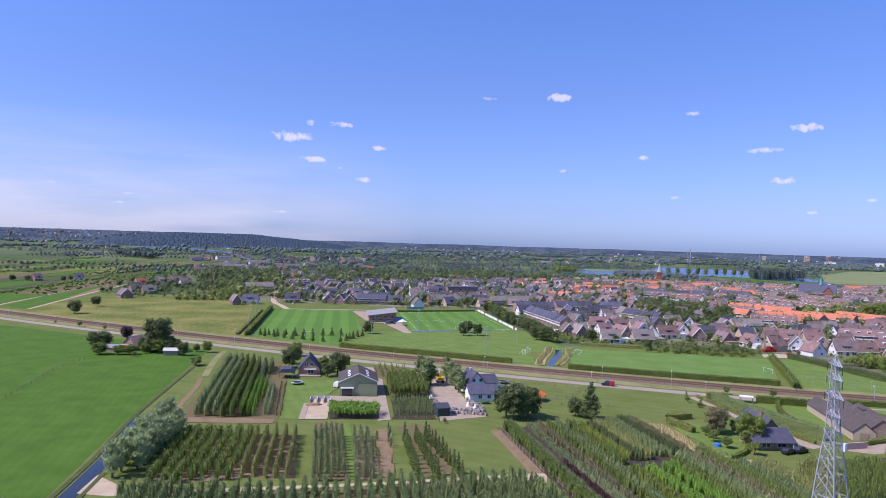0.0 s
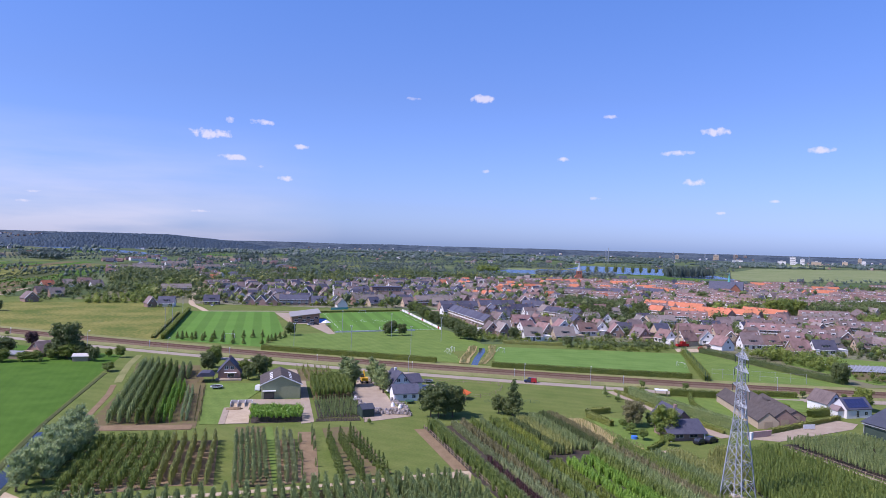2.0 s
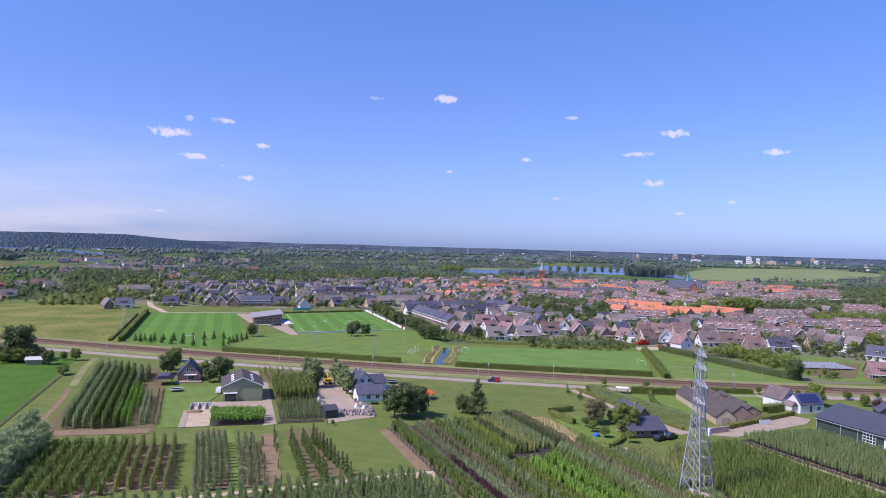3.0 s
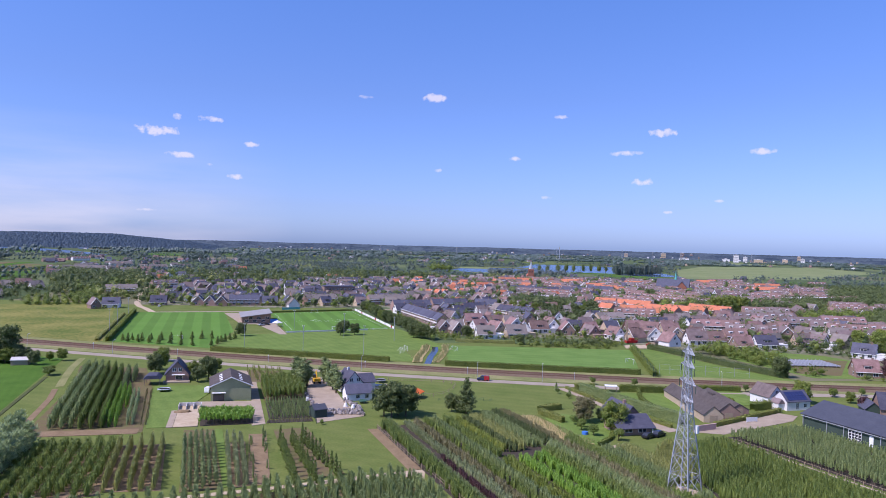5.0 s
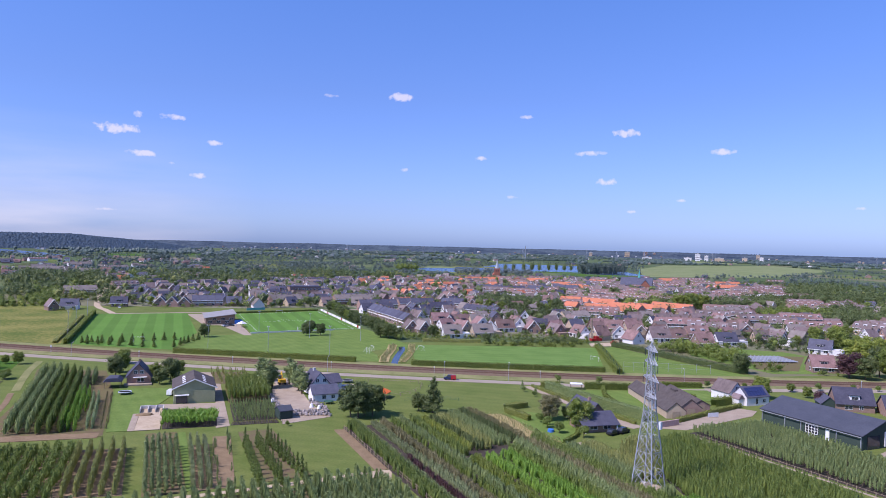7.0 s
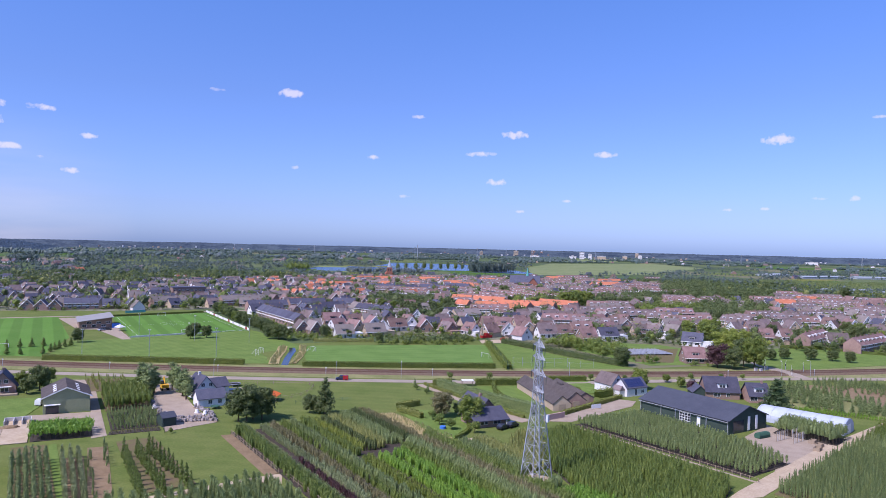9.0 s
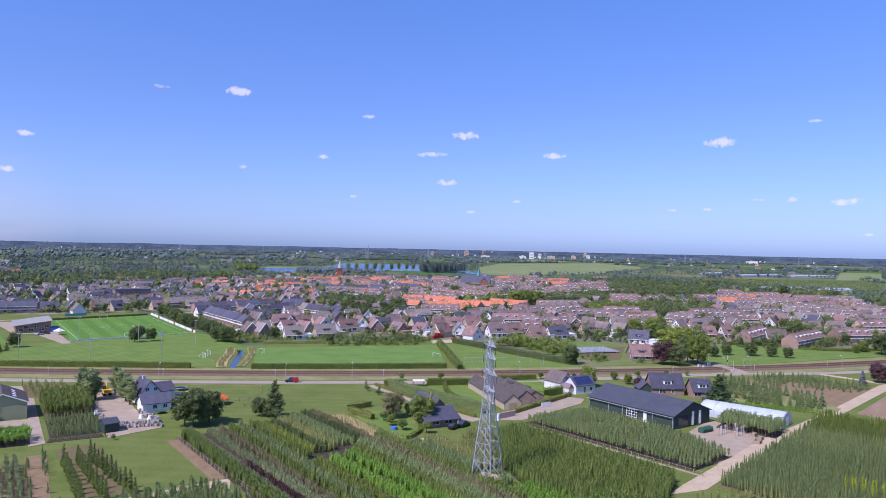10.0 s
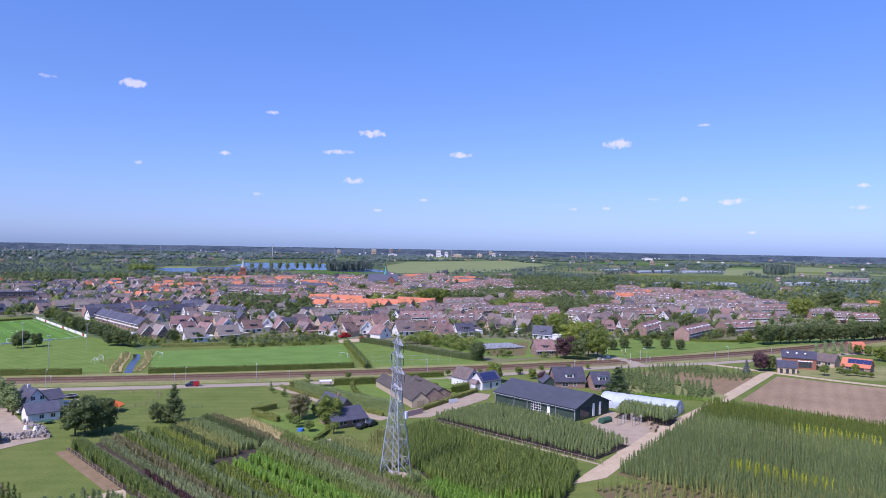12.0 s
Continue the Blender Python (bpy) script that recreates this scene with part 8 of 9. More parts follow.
# ---------------------------------------------------------------- the lattice pylon
def pylon():
    ob = thing("power_pylon", "tall galvanised steel lattice power pylon in the nursery", "pylon", pose(78.2, 141.0, 0, 0, 0, 28))
    levels = [(0, 2.6), (4.4, 2.2), (8.4, 1.85), (11.8, 1.52), (14.6, 1.22), (17.0, 1.0), (19.0, 0.88), (21.0, 0.78), (23.0, 0.7), (25.0, 0.62), (27.0, 0.55), (29.0, 0.47), (30.6, 0.4)]
    corners = [(-1, -1), (1, -1), (1, 1), (-1, 1)]
    for sx, sy in corners:
        bm = bmesh.new()
        ring = [[bm.verts.new((sx * w + dx * r, sy * w + dy * r, z)) for dx, dy in ((-1, -1), (1, -1), (1, 1), (-1, 1))] for z, w in levels for r in (0.1 if z < 17 else 0.07,)]
        for lo, hi in zip(ring, ring[1:]):
            for i in range(4):
                bm.faces.new((lo[i], lo[(i + 1) % 4], hi[(i + 1) % 4], hi[i]))
        part("leg", bm, STEEL, ob)
    for k in range(4):
        a, b = corners[k], corners[(k + 1) % 4]
        bm = bmesh.new()
        for (z0, w0), (z1, w1) in zip(levels, levels[1:]):
            r = 0.055 if z0 < 17 else 0.045
            bar(bm, (a[0] * w0, a[1] * w0, z0), (b[0] * w1, b[1] * w1, z1), r)
            bar(bm, (b[0] * w0, b[1] * w0, z0), (a[0] * w1, a[1] * w1, z1), r)
            bar(bm, (a[0] * w1, a[1] * w1, z1), (b[0] * w1, b[1] * w1, z1), r)
            if z0 < 15:
                m0, m1 = (w0 + w1) / 2, (z0 + z1) / 2
                bar(bm, (a[0] * m0, a[1] * m0, m1), ((a[0] + b[0]) / 2 * w1, (a[1] + b[1]) / 2 * w1, z1), 0.05)
                bar(bm, (b[0] * m0, b[1] * m0, m1), ((a[0] + b[0]) / 2 * w1, (a[1] + b[1]) / 2 * w1, z1), 0.05)
        part("bracing", bm, STEEL, ob)
    # cross-arms, alternating sides
    arm_way = Vector((math.sin(radians(8 + 28)), math.cos(radians(8 + 28)), 0))
    side = Vector((arm_way.y, -arm_way.x, 0))
    for z, w, reach in ((20.3, 0.85, 3.4), (24.0, 0.7, 4.6), (27.5, 0.57, 3.8), (30.2, 0.46, 3.6)):
        for s in (-1, 1):
            bm = bmesh.new()
            tip = arm_way * s * reach + Vector((0, 0, z))
            for q in (-1, 1):
                lo = side * q * w + Vector((0, 0, z)) + arm_way * s * w * 0.5
                hi = side * q * w * 0.9 + Vector((0, 0, z + 1.1)) + arm_way * s * w * 0.5
                bar(bm, lo, tip, 0.08)
                bar(bm, hi, tip, 0.07)
                for f in (0.3, 0.6):
                    bar(bm, lo.lerp(tip, f), hi.lerp(tip, f), 0.05)
                    bar(bm, lo.lerp(tip, f), hi.lerp(tip, f - 0.3), 0.05)
            for f in (0.0, 0.3, 0.6):
                u = (side * w + Vector((0, 0, z)) + arm_way * s * w * 0.5).lerp(tip, f)
                v = (side * -w + Vector((0, 0, z)) + arm_way * s * w * 0.5).lerp(tip, f)
                bar(bm, u, v, 0.05)
            arm = part("cross_arm", bm, STEEL, ob)
            bm = bmesh.new()
            bar(bm, tip, tip - Vector((0, 0, 1.6)), 0.09, 6)
            part("insulator", bm, DARK_CLAD, arm, "dark hanging insulator")
    bm = bmesh.new()
    bar(bm, (0, 0, 30.4), (0, 0, 32.3), 0.1)
    for sx, sy in corners:
        bar(bm, (sx * 0.4, sy * 0.4, 30.6), (0, 0, 32.0), 0.06)
    part("peak", bm, STEEL, ob)
    part("antenna_box", boxes((1.2, 1.9, -1.9, -1.2, 13.2, 14.8)), BOARD, ob, "white equipment box")
    part("antenna", boxes((-0.5, -0.25, -0.9, -0.6, 17.6, 19.6), (0.6, 0.85, -1.0, -0.7, 17.6, 19.6)), BOARD, ob, "slim white antenna panels")
    for sx, sy in corners:
        part("footing", boxes((sx * 2.6 - 0.45, sx * 2.6 + 0.45, sy * 2.6 - 0.45, sy * 2.6 + 0.45, 0, 0.45)), CONCRETE, ob, "concrete footing")
    part("base_slab", boxes((-3.8, 3.8, -3.8, 3.8, 0.08, 0.2)), SAND, ob, "pale concrete ground slab")


pylon()


# ---------------------------------------------------------------- vehicles
def wheel_mesh():
    bm = bmesh.new()
    bmesh.ops.create_cone(bm, cap_ends=True, segments=14, radius1=0.33, radius2=0.33, depth=0.22)
    bm.transform(pose(0, 0, 0, 90, 0, 0))
    me = bpy.data.meshes.new("wheel")
    bm.to_mesh(me)
    bm.free()
    me.materials.append(RUBBER)
    return me


WHEEL = wheel_mesh()


def car(x, y, turn, colour, label, long=4.4, high=1.5, van=False, tail=None):
    ob = thing("car", label, "car", pose(x, y, 0.1, 0, 0, turn), "cars")
    h = long / 2
    if van:
        prof = ((-h, 0.3), (h, 0.3), (h, 0.85), (h - 0.9, 1.05), (h - 1.6, high), (-h + 0.15, high), (-h, 0.9))
        cab = ((h - 1.0, 1.08), (h - 1.55, high - 0.1), (-h + 0.6, high - 0.1), (-h + 0.5, 1.05))
    else:
        prof = ((-h, 0.3), (h, 0.3), (h, 0.75), (h - 1.1, 0.95), (-h + 0.35, 0.98), (-h, 0.8))
        cab = ((h - 1.0, 0.95), (h - 1.75, high), (-h + 0.9, high), (-h + 0.3, 0.97))
    bm = prism(bmesh.new(), prof, -0.88, 0.88)
    bmesh.ops.bevel(bm, geom=bm.edges[:], offset=0.07, segments=2, affect="EDGES")
    part("body", bm, CAR_PAINT[colour], ob)
    if tail:
        part("rear_body", prism(bmesh.new(), ((-h - 0.01, 0.32), (-0.4, 0.32), (-0.4, high + 0.01), (-h + 0.13, high + 0.01), (-h - 0.01, 0.9)), -0.9, 0.9), CAR_PAINT[tail], ob, tail + " rear half")
    part("cabin_glass", prism(bmesh.new(), cab, -0.8 if not van else -0.895, 0.8 if not van else 0.895), GLASS, ob, "dark glazed cabin")
    if not van:
        part("roof_panel", boxes((-h + 0.95, h - 1.8, -0.72, 0.72, high - 0.02, high + 0.04)), CAR_PAINT[colour], ob)
    for sx in (-1, 1):
        for sy in (-1, 1):
            part("wheel", WHEEL, None, ob, "black tyre").location = (sx * (h - 0.8), sy * 0.82, 0.28)
        part("headlight", boxes((h - 0.02, h + 0.02, sx * 0.6 - 0.15, sx * 0.6 + 0.15, 0.6, 0.75)), FRAME, ob, "pale headlight")
    return ob


car(63.5, 267.4, 160, "blue", "dark blue and red van driving on the road", 4.8, 1.9, True, "red")
car(94.8, 185.6, 30, "black", "black car parked beside the bungalow", 4.5, 1.6)
car(91.0, 184.2, 30, "black", "black car parked under the bungalow porch", 4.3, 1.5)
car(-35.4, 250.5, 80, "white", "white van parked beside the shed", 4.6, 1.9, True)
for i, (x, y, c) in enumerate(((-30, 446, "black"), (-33, 444, "silver"), (-116, 560, "white"), (-112, 590, "black"), (236, 372, "white"), (246, 368, "silver"), (300, 340, "white"), (212, 376, "black"), (226, 380, "red"), (264, 390, "silver"), (345, 318, "white"), (362, 322, "black"), (322, 330, "silver"), (400, 300, "white"), (440, 306, "black"), (175, 410, "silver"), (150, 410, "white"))):
    car(x, y, (i * 47) % 180, c, c + " car parked among the village houses", 4.3, 1.45)

digger = thing("excavator", "yellow excavator parked on the drive", "excavator", pose(0.4, 265, 0, 0, 0, 100))
part("tracks", boxes((-1.6, 1.6, -1.3, -0.7, 0, 0.8), (-1.6, 1.6, 0.7, 1.3, 0, 0.8)), RUBBER, digger)
part("body", boxes((-1.6, 1.5, -1.2, 1.2, 0.9, 2.0)), YELLOW, digger)
part("cab", boxes((0.2, 1.6, 0.1, 1.2, 2.0, 3.2)), GLASS, digger, "glazed operator cab")
bm = bmesh.new()
bar(bm, (1.4, -0.4, 1.6), (3.6, -0.4, 4.0), 0.25)
bar(bm, (3.6, -0.4, 4.0), (5.4, -0.4, 2.2), 0.2)
part("arm", bm, YELLOW, digger)
part("bucket", boxes((5.0, 5.9, -0.9, 0.1, 1.2, 2.1)), RUBBER, digger)
rig = thing("drilling_rig", "red drilling rig with a tall brown mast", "drilling rig", pose(172, 372, 0, 0, 0, 10))
part("base", boxes((-3.6, 3.2, -1.3, 1.3, 0.4, 1.6), (-1.0, 1.2, -1.2, 1.2, 1.6, 2.9)), RED_PAINT, rig)
for x in (-2.6, 0, 2.4):
    for y in (-1.2, 1.2):
        part("wheel", WHEEL, None, rig, "black tyre").location = (x, y, 0.33)
bm = bmesh.new()
for sx, sy in ((-1, -1), (1, -1), (1, 1), (-1, 1)):
    bar(bm, (-3 + sx * 0.35, sy * 0.35, 1.0), (-3 + sx * 0.3, sy * 0.3, 12.5), 0.16)
for i in range(11):
    bar(bm, (-3.35, -0.35, 1 + i), (-2.65, -0.35, 2 + i), 0.06)
    bar(bm, (-3.35, 0.35, 2 + i), (-2.65, 0.35, 1 + i), 0.06)
part("mast", bm, WOOD, rig, "brown lattice mast")
pump = thing("red_machine", "small red machine on the sandy yard", "machine", pose(176, 359, 0, 0, 0, 0))
part("body", boxes((-1.2, 1.2, -0.7, 0.7, 0.3, 1.5), (-0.4, 0.8, -0.5, 0.5, 1.5, 2.1)), RED_PAINT, pump)
for x in (-0.8, 0.8):
    part("wheel", WHEEL, None, pump).location = (x, -0.7, 0.33)


# ---------------------------------------------------------------- stone yard, racks and tanks
def stone_block():
    bm = bmesh.new()
    bmesh.ops.create_cube(bm, size=1.0)
    bmesh.ops.bevel(bm, geom=bm.edges[:], offset=0.1, segments=1, affect="EDGES")
    me = bpy.data.meshes.new("stone")
    bm.to_mesh(me)
    bm.free()
    me.materials.append(STONE)
    return me


STONE_BLOCK, PALLET = stone_block(), slab(WOOD, (-0.6, 0.6, -0.5, 0.5, 0, 0.14))
yard_rng = random.Random(12)


def stone_stack(m):
    ob = thing("stone_stack", "stack of grey garden stone on a pallet", "stone stack", m, "garden stone stacks")
    part("pallet", PALLET, None, ob)
    for i in range(yard_rng.randint(4, 6)):
        x, y, w, h = yard_rng.uniform(-0.4, 0.4), yard_rng.uniform(-0.35, 0.35), yard_rng.uniform(0.3, 0.75), yard_rng.uniform(0.15, 0.95)
        part("stone", STONE_BLOCK, None, ob).matrix_basis = Matrix.Translation((x, y, 0.14 + h / 2)) @ Matrix.Diagonal((w, w * 0.8, h, 1))


for (x0, y0), (x1, y1), n in (((-3.6, 246), (1, 222), 17), ((0.5, 228), (4.6, 219), 12), ((4, 217.5), (14, 215.5), 15), ((4.5, 221), (13, 219), 13), ((9.3, 236), (13.4, 222), 16), ((11.5, 232), (14.5, 219), 10)):
    for i in range(n):
        k = (i + yard_rng.uniform(0, 1)) / n
        stone_stack(pose(x0 + (x1 - x0) * k + yard_rng.uniform(-0.5, 0.5), y0 + (y1 - y0) * k + yard_rng.uniform(-0.5, 0.5), 0.1, 0, 0, yard_rng.uniform(0, 90)))
for x, y in ((9.6, 227), (-2.4, 236), (11.8, 224.5)):
    ob = thing("big_bag", "white bulk bag of stone", "bulk bag", pose(x, y, 0.1, 0, 0, 20))
    bm = bmesh.new()
    bmesh.ops.create_cone(bm, cap_ends=True, segments=12, radius1=0.75, radius2=0.4, depth=1.1)
    bm.transform(Matrix.Translation((0, 0, 0.55)))
    part("bag", bm, BOARD, ob)
tank = thing("green_tank", "green plastic water tank beside the barn", "tank", front((155.7, 154.7), (160.6, 155.6)))
bm = prism(bmesh.new(), ((-0.9, 0), (0.9, 0), (1.0, 0.9), (0.6, 1.5), (-0.6, 1.5), (-1.0, 0.9)), -2.4, 2.4)
bm.transform(pose(0, 0, 0.1, 0, 0, 90))
bmesh.ops.bevel(bm, geom=bm.edges[:], offset=0.1, segments=2, affect="EDGES")
part("body", bm, GREEN_STEEL, tank)
for x, y, n in ((158.5, 150.5, 9), (161.5, 147.5, 9), (165, 151.5, 7)):
    rack = thing("tree_rack", "pale metal rack for tree stems", "rack", pose(x, y, 0.1, 0, 0, 15), "tree racks")
    for i in range(n):
        bm = bmesh.new()
        bar(bm, (i * 0.7, 0, 0), (i * 0.7 + 0.2, 0.1, 2.6), 0.07)
        bar(bm, (i * 0.7, 0, 1.4), (i * 0.7 + 0.7, 0.4, 2.0), 0.04)
        part("upright", bm, WOOD if i % 3 == 0 else CONCRETE, rack)
for x, y in ((166, 143), (162.5, 140.5), (167.5, 146.5)):
    ob = thing("crate", "wooden crate with planting tools", "crate", pose(x, y, 0.1, 0, 0, 25))
    part("base", boxes((-1.2, 1.2, -0.8, 0.8, 0, 0.15)), WOOD, ob)
    for x0, x1, y0, y1 in ((-1.2, 1.2, -0.8, -0.72), (-1.2, 1.2, 0.72, 0.8), (-1.2, -1.12, -0.7, 0.7), (1.12, 1.2, -0.7, 0.7)):
        part("side", boxes((x0, x1, y0, y1, 0.15, 0.9)), WOOD, ob)
# concrete compost bays
pad = thing("compost_bay", "pale concrete compost bay beside the lawn", "compost bay", front((-38, 204.2), (-31.8, 204.9)))
part("floor", boxes((-3.2, 3.2, 0, 25.5, 0.1, 0.25)), SAND, pad)
part("rear_wall", boxes((-3.3, 3.3, 25.2, 25.5, 0.25, 1.3)), CONCRETE, pad)
for x in (-3.2, -1.0, 1.1, 3.2):
    part("divider", boxes((x - 0.1, x + 0.1, 20.5, 25.2, 0.25, 1.3)), CONCRETE, pad)
part("side_slab", boxes((-5.0, -3.3, 0, 20, 0.1, 0.2)), PAVING, pad)
bath = thing("garden_pond", "small raised garden pond with pale edge", "pond", pose(23.2, 259.4, 0, 0, 0, 10))
part("edge", boxes((-2.8, 2.8, -1.9, 1.9, 0.05, 0.35)), PAVING, bath)
part("water", boxes((-2.3, 2.3, -1.4, 1.4, 0.35, 0.37)), WATER, bath)
for x, y in ((20.6, 239.2), (15.2, 231.8), (74.4, 189)):
    ob = thing("blue_trampoline" if x < 50 else "blue_tub", "dark round trampoline in the garden" if x < 50 else "bright blue tub in the garden", "garden item", pose(x, y, 0))
    bm = bmesh.new()
    bmesh.ops.create_cone(bm, cap_ends=True, segments=16, radius1=1.5 if x < 50 else 0.9, radius2=1.5 if x < 50 else 0.9, depth=0.2 if x < 50 else 0.9)
    bm.transform(Matrix.Translation((0, 0, 0.8 if x < 50 else 0.45)))
    part("body", bm, GREEN_STEEL if x < 50 else BLUE_CLOTH, ob)
    if x < 50:
        for a in range(5):
            part("leg", boxes((-0.05, 0.05, -0.05, 0.05, 0, 0.72)), STEEL, ob).location = (1.35 * math.cos(a * 1.2566), 1.35 * math.sin(a * 1.2566), 0)


# ---------------------------------------------------------------- fences, posts, goals, boards
def fence(pts, high, gap, label, material=WOOD, rails=2, thick=0.07, name="fence"):
    ob = thing(name, label, "fence")
    line = smooth_line(pts, gap)
    for p in line:
        part("post", boxes((p.x - thick, p.x + thick, p.y - thick, p.y + thick, 0, high)), material, ob)
    for k in range(rails):
        bm = bmesh.new()
        z = high * (k + 1) / (rails + 0.15)
        for a, b in zip(line, line[1:]):
            bar(bm, (a.x, a.y, z), (b.x, b.y, z), thick * 0.5)
        part("rail", bm, material, ob)
    return ob


fence([(17.4, 199), (24.6, 162.5)], 1.3, 2.5, "pale wooden post fence along the beds", WOOD, 2, 0.09)
fence([(25.6, 161), (30, 140), (33, 122)], 1.3, 2.5, "pale wooden post fence along the beds", WOOD, 2, 0.09)
fence([(-130, 205), (-137, 240), (-143.6, 268), (-143.7, 289)], 1.2, 4.0, "grey wooden pasture fence posts", WOOD, 1, 0.08)
fence([(-8.3, 282.7), (0.6, 206)], 1.8, 3.0, "dark steel fence beside the stone yard", DARK_CLAD, 2, 0.06)
fence([(27, 268), (50, 261.5), (43.6, 242.9), (31, 238)], 1.3, 4.0, "dark wooden paddock fence", WOOD, 2, 0.08)
fence([(40, 232), (48, 236), (58, 231)], 1.2, 2.5, "green wire garden fence", GREEN_STEEL, 3, 0.04)
fence([(161, 347), (148, 307), (135, 269)], 4.0, 5.0, "tall green net fence behind the goal", GREEN_STEEL, 3, 0.06, "net_fence")
fence([(143, 281), (156, 277), (177, 269.5)], 4.0, 4.5, "tall pale ball-stop net fence", STEEL, 2, 0.05, "net_fence")
fence([(113.6, 178.5), (126.6, 125)], 1.0, 2.2, "pale stakes along the nursery bed", WOOD, 1, 0.07)
fence([(-17, 409.5), (45, 430)], 0.9, 4.0, "white pitch rail with boards", BOARD, 2, 0.06, "pitch_rail")


def pole(x, y, h, label="tall grey floodlight pole beside the pitch", name="floodlight_pole"):
    ob = thing(name, label, "light pole", pose(x, y, 0), "light poles")
    bm = bmesh.new()
    bar(bm, (0, 0, 0), (0, 0, h), 0.1, 8)
    part("mast", bm, STEEL, ob)
    part("crossbar", boxes((-0.55, 0.55, -0.05, 0.05, h - 0.15, h)), STEEL, ob)
    for sx in (-0.4, 0.4):
        part("floodlight", boxes((sx - 0.2, sx + 0.2, -0.18, 0.08, h, h + 0.26)), FRAME, ob, "pale floodlight head")


for x, y, h in ((-12.4, 404, 13), (14.6, 391.3, 13), (40.8, 379.6, 12.5), (-6, 332.4, 13), (21.7, 333.6, 13), (-34.3, 356, 11), (-108, 402, 13), (-112.5, 434, 13), (-118, 480, 13)):
    pole(x, y, h)


def street_lamp(x, y, turn, h=6.5):
    ob = thing("street_lamp", "slim grey street lamp beside the road", "street lamp", pose(x, y, 0, 0, 0, turn), "street lamps")
    bm = bmesh.new()
    bar(bm, (0, 0, 0), (0, 0, h), 0.08, 6)
    bar(bm, (0, 0, h), (1.2, 0, h + 0.3), 0.06, 6)
    part("mast", bm, STEEL, ob)
    part("lamp_head", boxes((0.9, 1.7, -0.15, 0.15, h + 0.25, h + 0.4)), FRAME, ob)


for x, off, h in ((-130, -16, 6), (-88, -16, 6), (18, -16, 6), (62, -16, 6), (86, -15, 6.5), (150, -14, 6.5), (301, -14, 6.5)):
    street_lamp(x, rail_y(x) + off, 70, h)
street_lamp(258.4, 228, 150, 6.5), street_lamp(245.4, 231, 60, 6)


def goal(x, y, turn, w=5.0, h=2.1, d=1.6):
    ob = thing("football_goal", "white football goal with a net frame", "goal", pose(x, y, 0.05, 0, 0, turn), "football goals")
    for s in (-1, 1):
        bm = bmesh.new()
        bar(bm, (s * w / 2, 0, 0), (s * w / 2, 0, h), 0.06, 6)
        part("goal_post", bm, BOARD, ob)
        bm = bmesh.new()
        bar(bm, (s * w / 2, 0, h), (s * w / 2, d, 0), 0.05)
        part("stay", bm, BOARD, ob)
    bm = bmesh.new()
    bar(bm, (-w / 2, 0, h), (w / 2, 0, h), 0.06, 6)
    part("crossbar", bm, BOARD, ob)


goal(11.1, 424, -160), goal(-2, 524, 20), goal(141, 306, -70), goal(67, 344, 110), goal(40, 338, 100), goal(43, 345, 100), goal(-70, 382, 188)
boards = thing("advertising_boards", "long row of white and coloured boards beside the pitch", "boards")
a, b = Vector((28.2, 547, 0)), Vector((46, 431, 0))
n = 30
for i in range(n):
    p, q = a.lerp(b, i / n), a.lerp(b, (i + 0.96) / n)
    s = (q - p).normalized()
    nrm = Vector((s.y, -s.x, 0)) * 0.05
    bm = bmesh.new()
    vs = [bm.verts.new(v) for v in (p - nrm, q - nrm, q + nrm, p + nrm)]
    f = bm.faces.new(vs)
    top = bmesh.ops.extrude_face_region(bm, geom=[f])
    for v in top["geom"]:
        if isinstance(v, bmesh.types.BMVert):
            v.co.z += 1.5
    bmesh.ops.recalc_face_normals(bm, faces=bm.faces)
    part("board", bm, (BOARD, BOARD, CONCRETE, BOARD, BOARD, BOARD, CAR_PAINT["red"], BOARD, BOARD, CONCRETE, BOARD)[i % 11], boards)
banner = thing("pitch_banner", "long turquoise banner behind the far touchline", "banner", front((-25.7, 542.8), (-12.9, 549.5)))
part("panel", boxes((-7.22, 7.22, -0.04, 0.04, 0.3, 2.0)), COPPER, banner)
for x in (-6.92, 0.0, 6.92):
    part("post", boxes((x - 0.06, x + 0.06, 0.05, 0.15, 0, 2.1)), STEEL, banner)
boards2 = thing("pitch_boards", "low white boards along the near touchline", "boards")
a, b = Vector((-16.5, 410.5)), Vector((30, 425))
for i in range(12):
    p, q = a.lerp(b, i / 12), a.lerp(b, (i + 0.97) / 12)
    m = front(p, q)
    part("board", boxes((-1.95, 1.95, -0.05, 0.05, 0.0, 0.85)), BOARD, boards2).matrix_basis = m

# pitch lines, painted on the turf
def pitch_lines():
    c = [Vector((-13, 415)), Vector((42, 433)), Vector((25.5, 538)), Vector((-29.5, 518))]
    bm = bmesh.new()

    def stroke(p, q):
        d = (q - p).normalized()
        s = Vector((d.y, -d.x)) * 0.07
        bm.faces.new([bm.verts.new((*v, 0.075)) for v in (p - s, p + s, q + s, q - s)])

    for p, q in zip(c, c[1:] + c[:1]):
        stroke(p, q)
    stroke((c[0] + c[3]) / 2, (c[1] + c[2]) / 2)
    mid = sum(c, Vector((0, 0))) / 4
    ring = [mid + Vector((math.cos(i * 0.349), math.sin(i * 0.349))) * 9 for i in range(18)]
    for p, q in zip(ring, ring[1:] + ring[:1]):
        stroke(p, q)
    bmesh.ops.recalc_face_normals(bm, faces=bm.faces)
    tagged(part("pitch_lines", bm, BOARD, None), "white painted pitch lines", "lines", kind="structure")


pitch_lines()

